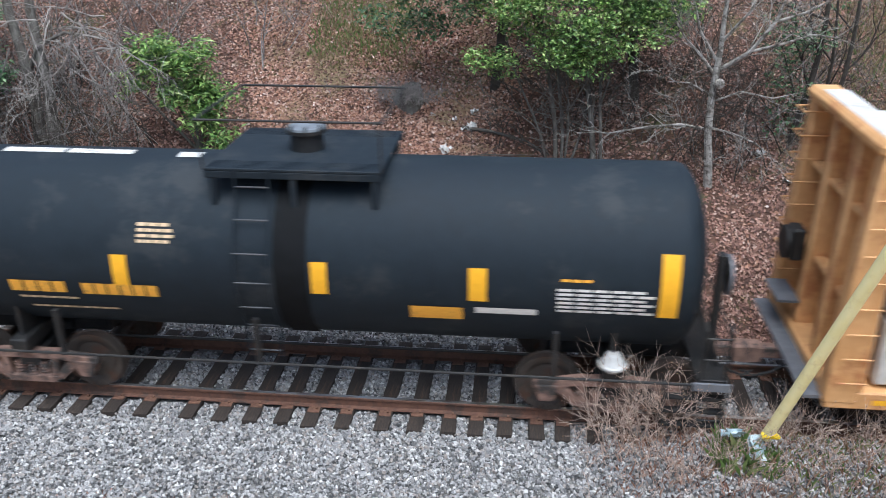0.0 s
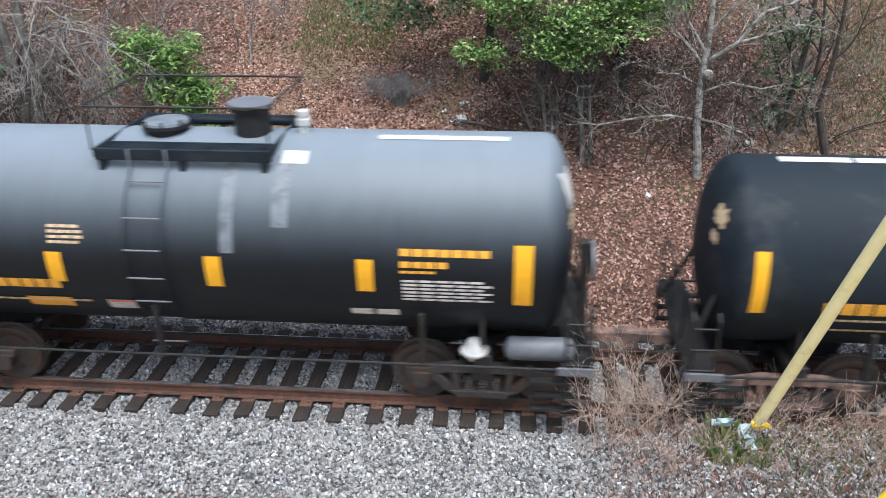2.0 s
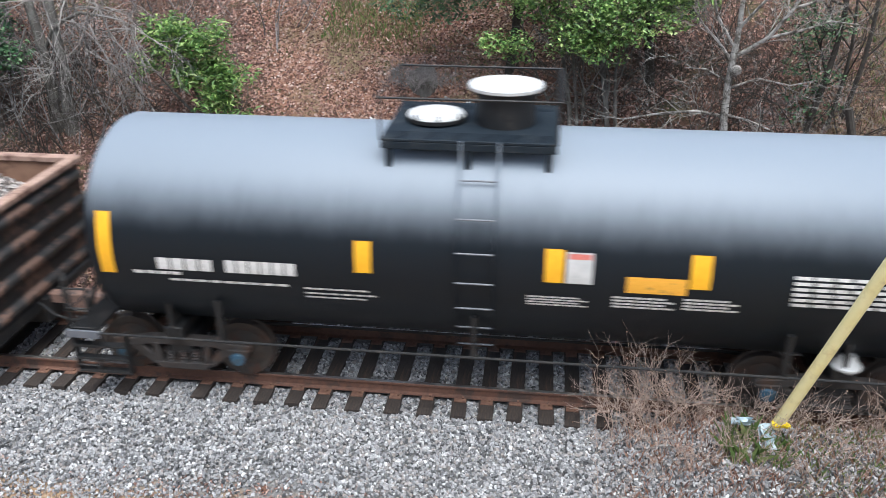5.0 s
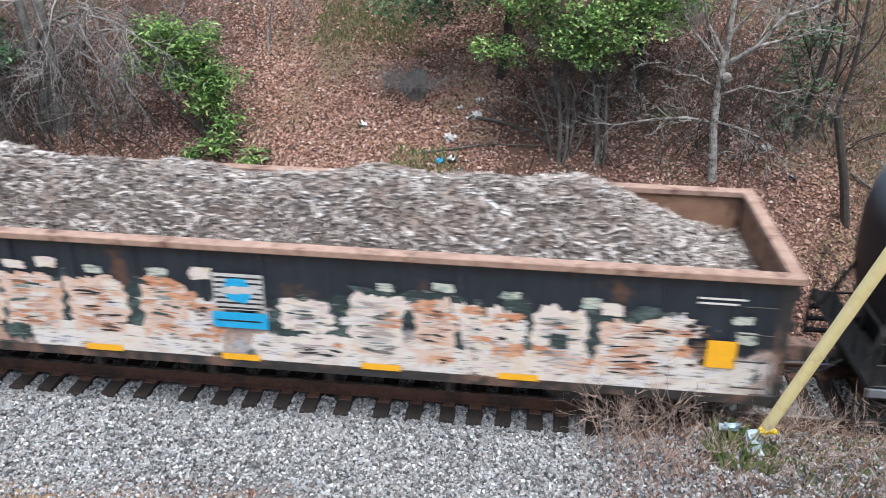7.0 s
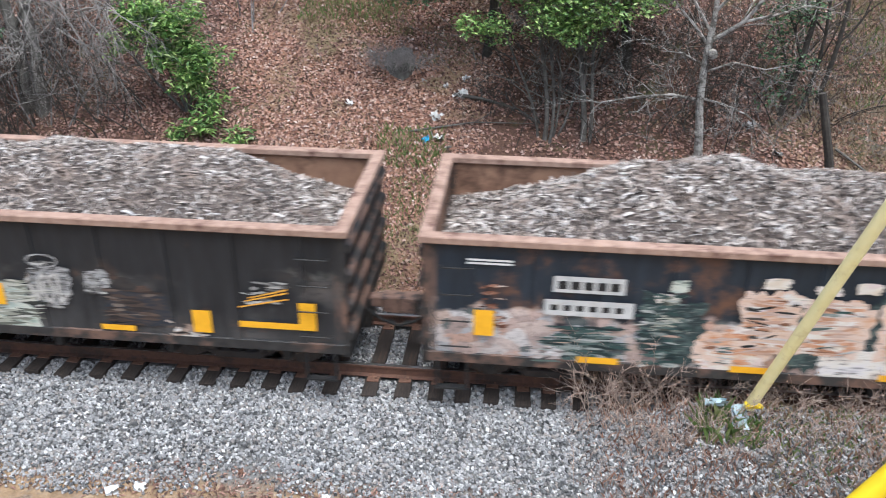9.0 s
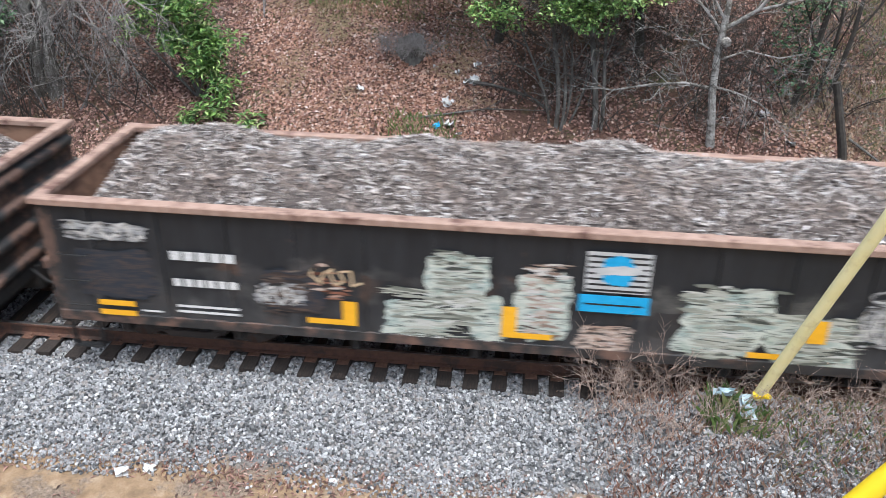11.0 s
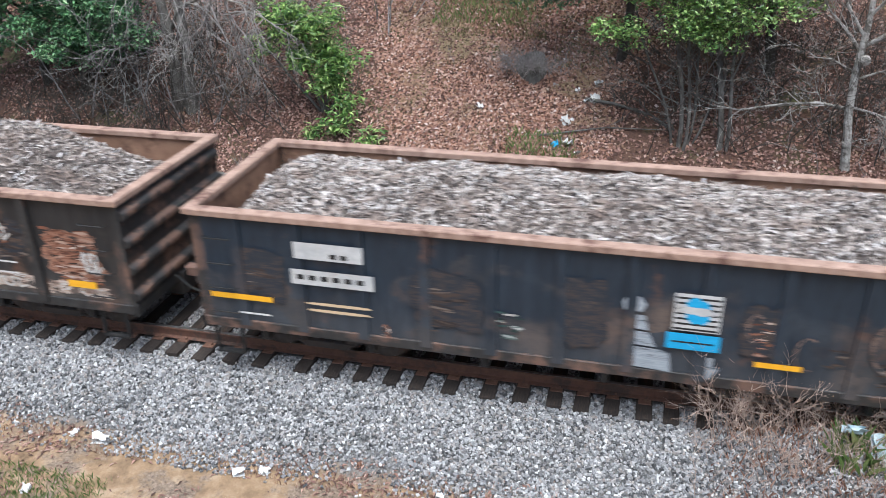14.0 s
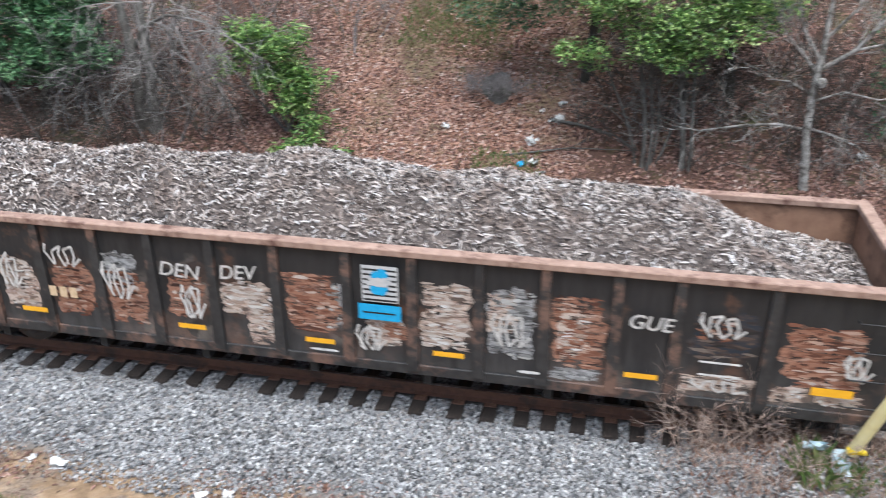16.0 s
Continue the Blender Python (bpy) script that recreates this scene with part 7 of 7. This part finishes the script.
def crumple(w, d, h, rng):
    s = Shape()
    n = 5
    vs = [((i / (n - 1) - 0.5) * w * rng.uniform(0.85, 1.1), (j / (n - 1) - 0.5) * d * rng.uniform(0.85, 1.1), h * rng.random()) for i in range(n) for j in range(n)]
    fs = [(i * n + j, (i + 1) * n + j, (i + 1) * n + j + 1, i * n + j + 1) for i in range(n - 1) for j in range(n - 1)]
    s.add(vs, fs)
    s.add([(x, y, -0.01) for x, y, z in vs], [f[::-1] for f in fs])
    return s


def rubbish():
    rng = np.random.default_rng(91)
    for x, y, w, d, h, m, lb in [(-1.26, 18.45, 0.16, 0.12, 0.10, M_PAPER, "white plastic cup"), (-1.30, 18.05, 0.2, 0.2, 0.10, M_PAPER, "crumpled white bag"), (-1.42, 17.95, 0.25, 0.12, 0.08, M_PAPER, "crumpled white bag"),
                                 (-1.84, 17.5, 0.22, 0.2, 0.10, M_PAPER, "crumpled white paper"), (-1.75, 16.95, 0.24, 0.2, 0.12, M_PAPER, "crumpled white wrapper"), (-2.0, 16.9, 0.15, 0.15, 0.08, M_BLUE, "crumpled blue wrapper"), (-1.5, 16.7, 0.12, 0.1, 0.06, M_PAPER, "white scrap of paper"),
                                 (-3.8, 17.75, 0.2, 0.16, 0.08, M_PAPER, "white paper scrap"), (-3.68, 20.85, 0.17, 0.12, 0.08, M_PAPER, "white paper scrap"), (4.76, 17.55, 0.2, 0.26, 0.14, M_PAPER, "pale plastic jug"), (5.23, 16.85, 0.18, 0.16, 0.08, M_PAPER, "white paper scrap"),
                                 (-12.81, 18.8, 0.32, 0.3, 0.14, M_PAPER, "crumpled white bag"), (-12.3, 17.6, 0.2, 0.16, 0.06, M_PAPER, "white paper scrap"), (-3.5, 19.1, 0.14, 0.1, 0.05, M_PAPER, "white paper scrap"), (-2.2, 18.4, 0.12, 0.08, 0.05, M_PAPER, "white paper scrap"), (-1.7, 18.35, 0.14, 0.1, 0.05, M_PAPER, "white paper scrap"),
                                 (2.6, 16.3, 0.14, 0.1, 0.05, M_PAPER, "white paper scrap"), (-3.1, 15.6, 0.16, 0.1, 0.05, M_PAPER, "white paper scrap"), (-7.62, 8.48, 0.30, 0.22, 0.08, M_PAPER, "torn white carton"), (-8.1, 8.5, 0.16, 0.1, 0.06, M_PAPER, "flattened white cup"),
                                 (-5.25, 8.28, 0.22, 0.14, 0.07, M_PAPER, "crushed white can"), (-4.9, 8.38, 0.2, 0.14, 0.06, M_PAPER, "crushed white can"), (-2.34, 8.45, 0.16, 0.12, 0.05, M_PAPER, "crushed pale can"), (-8.0, 7.3, 0.2, 0.14, 0.06, M_PAPER, "crushed white can"), (-3.6, 8.75, 0.12, 0.1, 0.04, M_PLATE, "rust-brown scrap")]:
        ob = part("rubbish", crumple(w * (1.05 if y > 13 else 0.8), d * (1.05 if y > 13 else 0.8), h * 1.3, rng), m, smooth=60, at=Matrix.Translation((x, y, ground_z(x, y) + 0.025)) @ Euler((radians(28) if y > 13.7 else 0, 0, rng.uniform(0, 6))).to_matrix().to_4x4())
        tagged(ob, lb + " lying on the ground", "litter", "scattered litter")


rubbish()


def stump():
    rng = np.random.default_rng(95)
    x, y = -2.81, 18.9
    z = ground_z(x, y)
    s = Shape()
    prof = [(-0.3, 0.46), (0.0, 0.38), (0.1, 0.30), (0.24, 0.26), (0.27, 0.2), (0.14, 0.14), (0.1, 0.02)]
    s.turn(prof, "z", 18, (x, y, z))
    s.v = [(a + 0.05 * math.sin(7 * c + 3 * a), b + 0.05 * math.cos(6 * a), c + 0.05 * math.sin(9 * a + 4 * b)) for a, b, c in s.v]
    st = tagged(new("tree_stump"), "weathered grey tree stump overgrown with twigs", "stump")
    part("wood", s, M_BARK, st)
    t = Shape()
    for _ in range(110):
        grow(t, (x + rng.normal(0, 0.45), y - 0.35 + rng.normal(0, 0.2), z - 0.05), (rng.normal(0, 0.6), -0.3, 0.8), rng.uniform(0.25, 0.6), 0.006, 1, rng)
    tagged(part("sprout_growth", t, M_TWIG, st, smooth=0), kind="stuff")


stump()


def fallen_branch(pts, r, label):
    s = Shape()
    P = [(x, y, ground_z(x, y) + h) for x, y, h in pts]
    s.tube(P, [r * (1 - 0.7 * i / (len(P) - 1)) for i in range(len(P))], 7)
    rng = np.random.default_rng(int(abs(pts[0][0]) * 100))
    for p in P[1:]:
        grow(s, p, (rng.normal(0, 1), rng.normal(0, 0.5), 0.3), 0.5, r * 0.4, 1, rng)
    tagged(part("fallen_branch", s, M_BARK), label, "branch")


fallen_branch([(-1.5, 18.0, 0.08), (-0.9, 17.9, 0.1), (-0.1, 17.7, 0.05), (0.4, 17.3, 0.05)], 0.045, "grey fallen branch lying on the leaves")
fallen_branch([(-2.4, 17.1, 0.05), (-1.0, 17.3, 0.08), (0.3, 17.3, 0.06)], 0.025, "thin fallen branch lying on the leaves")
fallen_branch([(-9.8, 15.6, 0.1), (-8.6, 15.5, 0.1), (-7.4, 15.6, 0.05)], 0.06, "dark fallen log along the foot of the bank")
fallen_branch([(6.4, 17.0, 0.1), (7.0, 16.3, 0.15), (7.3, 16.0, 0.1)], 0.03, "pale fallen branch on the slope")
x, y = 6.17, 15.95
tagged(part("leaning_post", Shape().tube([(x, y, ground_z(x, y) - 0.2), (x - 0.22, y + 0.1, ground_z(x, y) + 0.9), (x - 0.55, y + 0.2, ground_z(x, y) + 2.1)], [0.09, 0.085, 0.075], 9), M_DARKBARK), "dark weathered post leaning out of the bank", "post")


# ---- the near side: guy guards, weeds, grass ----
def guy_guard(name, p0, p1, r, m, label):
    g = tagged(new(name), label, "guy guard")
    p0, p1 = Vector(p0), Vector(p1)
    d = (p1 - p0).normalized()
    part("sleeve", Shape().tube([p0 + d * 0.22, p0 + d * 0.6, (p0 + p1) / 2, p1], r, 14), m, g)
    part("wire", Shape().tube([p0, p1 + d * 9.0], 0.012, 6), M_STEEL, g, "steel guy wire")
    part("anchor", Shape().tube([p0 - d * 0.5, p0 + d * 0.3], 0.025, 8), M_PLATE, g)
    return g


gx, gy = 3.22, 9.69
gz = ground_z(gx, gy)
guy_guard("guy_guard", (gx, gy, gz + 0.02), (4.69, 7.75, 7.37), 0.078, M_GUY, "faded yellow plastic guard on a guy wire")
guy_guard("guy_guard", (3.36, 7.8, -0.60), (5.4, 7.8, 2.81), 0.13, M_GUY2, "bright yellow plastic guard on a second guy wire")
rng = np.random.default_rng(99)
for dx, dy, dz, w, h, m, lb in [(-0.08, -0.10, 0.06, 0.22, 0.36, M_BAG, "torn blue-grey plastic film caught on the anchor"), (-0.42, -0.05, 0.26, 0.34, 0.10, M_BAG, "pale blue plastic strip in the grass")]:
    ob = part("plastic_film", crumple(w, h, 0.14, rng), m, smooth=60, at=pose(gx + dx, gy + dy, gz + dz, 50, 20, 30))
    tagged(ob, lb, "litter")
tagged(part("yellow_collar", Shape().tube([(gx - 0.02, gy - 0.1, gz + 0.28), (gx + 0.1, gy - 0.11, gz + 0.33), (gx + 0.2, gy - 0.1, gz + 0.26)], [0.05, 0.07, 0.03], 8), M_GUY2), "torn yellow strap round the guard's foot", "strap")


def weeds():
    rng = np.random.default_rng(101)
    s = Shape()
    dots_p = []
    for k in range(520):
        x = rng.uniform(0.85, 6.5)
        y = rng.uniform(9.2, 10.35) if rng.random() < 0.8 else rng.uniform(8.9, 9.6)
        x += max(0, 9.8 - y) * 0.1
        if x < 1.4 and rng.random() < 0.45:
            continue
        h = rng.uniform(0.2, 0.62) * (1.25 if y > 9.8 else 0.9)
        tips = []
        grow(s, (x, y, ground_z(x, y) - 0.02), (rng.normal(0, 0.35), rng.normal(-0.05, 0.3), 1), h, rng.uniform(0.003, 0.0065), 1, rng, 0.5, 0.0, 4, 3, tips)
        dots_p += [tuple(t) for t in tips[::2]]
    ob = part("dry_weeds", s, M_DRYSTEM, smooth=0)
    tagged(ob, "reddish-brown dry weed stems beside the track", "weeds", kind="stuff")
    tall = Shape()
    for k in range(26):
        x, y = rng.normal(1.65, 0.3), rng.normal(9.95, 0.12)
        tips = []
        grow(tall, (x, y, ground_z(x, y) - 0.02), (rng.normal(-0.1, 0.25), rng.normal(0.0, 0.15), 1), rng.uniform(0.7, 1.15), 0.009, 2, rng, 0.4, 0.05, 5, 4, tips)
        dots_p += [tuple(t) for t in tips[::3]]
    tagged(part("tall_weeds", tall, M_DRYSTEM, smooth=0), "tall dry weed stalks with seed heads", "weeds", kind="stuff")
    d = np.array(dots_p)
    v, f = scatter(LEAF * np.array([1, 1.6, 2]), LEAF_F, d, rng.uniform(0.012, 0.03, len(d)), turns(len(d), rng))
    tagged(bulk("weed_seed_heads", v, f, M_DRYLEAF), "dry brown seed heads on the weeds", "seed heads", kind="stuff")


weeds()


def blades(name, label, areas, seed, material=None):
    rng = np.random.default_rng(seed)
    P, S, R = [], [], []
    for x0, x1, y0, y1, n, h0, h1 in areas:
        x, y = rng.uniform(x0, x1, n), rng.uniform(y0, y1, n)
        P.append(np.stack([x, y, height(x, y) - 0.01], 1))
        S.append(rng.uniform(h0, h1, n))
        a, lean = rng.uniform(0, 2 * np.pi, n), rng.uniform(0.9, 1.5, n)
        X = np.stack([np.cos(a) * np.cos(lean), np.sin(a) * np.cos(lean), np.sin(lean)], 1)
        Yv = np.stack([-np.sin(a), np.cos(a), np.zeros(n)], 1)
        R.append(np.stack([X, Yv, np.cross(X, Yv)], 2))
    v, f = scatter(LEAF * np.array([1, 0.09, 1]), LEAF_F, np.concatenate(P), np.concatenate(S), np.concatenate(R))
    tagged(bulk(name, v, f, material or M_GRASS), label, "grass", kind="stuff")


blades("grass", "tufts of green grass among the gravel and dirt", [(2.6, 3.15, 9.3, 9.75, 120, 0.15, 0.5), (3.2, 3.5, 9.3, 9.6, 80, 0.1, 0.3), (-8.8, -6.9, 6.6, 7.75, 1500, 0.05, 0.14), (3.6, 5.8, 9.0, 9.9, 900, 0.05, 0.2), (-3.0, -1.6, 16.2, 17.2, 500, 0.08, 0.25), (-2.6, -1.2, 14.6, 16.0, 500, 0.06, 0.2), (-5.5, -3.0, 20.0, 22.5, 1600, 0.08, 0.25), (7.0, 11.0, 18.0, 23.0, 1500, 0.08, 0.25), (-3.9, -0.5, 13.8, 15.0, 300, 0.06, 0.16), (-1.9, -0.6, 9.2, 9.5, 30, 0.04, 0.09)], 111)
blades("dry_grass", "flattened straw-coloured grass beside the track", [(1.3, 6.5, 8.6, 10.2, 2600, 0.08, 0.24), (-9.5, -1.0, 8.2, 8.6, 900, 0.05, 0.12)], 112, M_DRYLEAF)
blades("dead_growth", "matted rust-brown dead growth under the weeds", [(1.0, 6.5, 8.3, 10.1, 1500, 0.06, 0.2), (3.0, 6.5, 7.9, 9.2, 1200, 0.06, 0.18)], 115, M_RUSTLEAF)
blades("straw_grass", "straw-coloured dead grass on the slope", [(5.2, 12.0, 17.5, 25.0, 16000, 0.06, 0.2), (6.3, 12.0, 14.2, 18.0, 7000, 0.06, 0.2), (-6.5, -1.5, 21.0, 25.0, 5000, 0.06, 0.2)], 113, M_STRAW)
blades("olive_growth", "low olive-green growth among the leaves", [(-5.2, -2.6, 19.6, 21.8, 7000, 0.04, 0.14), (-2.4, -1.0, 18.9, 20.4, 1500, 0.04, 0.12), (-3.8, -3.0, 16.4, 17.6, 500, 0.03, 0.1), (6.4, 9.5, 18.0, 22.0, 5000, 0.04, 0.16), (-2.6, -1.4, 15.2, 16.9, 1200, 0.04, 0.14), (-5.6, -4.4, 17.6, 19.0, 600, 0.03, 0.1)], 114, M_OLIVE)


# ---- what moves ----
def motions():
    times = [i * 0.5 for i in range(33)]
    for ob, u in CARS:
        walk(ob, [(t, pose(u + along(t), YC, 0)) for t in times])
    steps = [i / 10 for i in range(161)]
    for ob, dx in WHEELS:
        walk(ob, [(t, pose(dx, 0, RAIL + 0.457, 0, math.degrees(along(t) / 0.457), 0)) for t in steps])


motions()
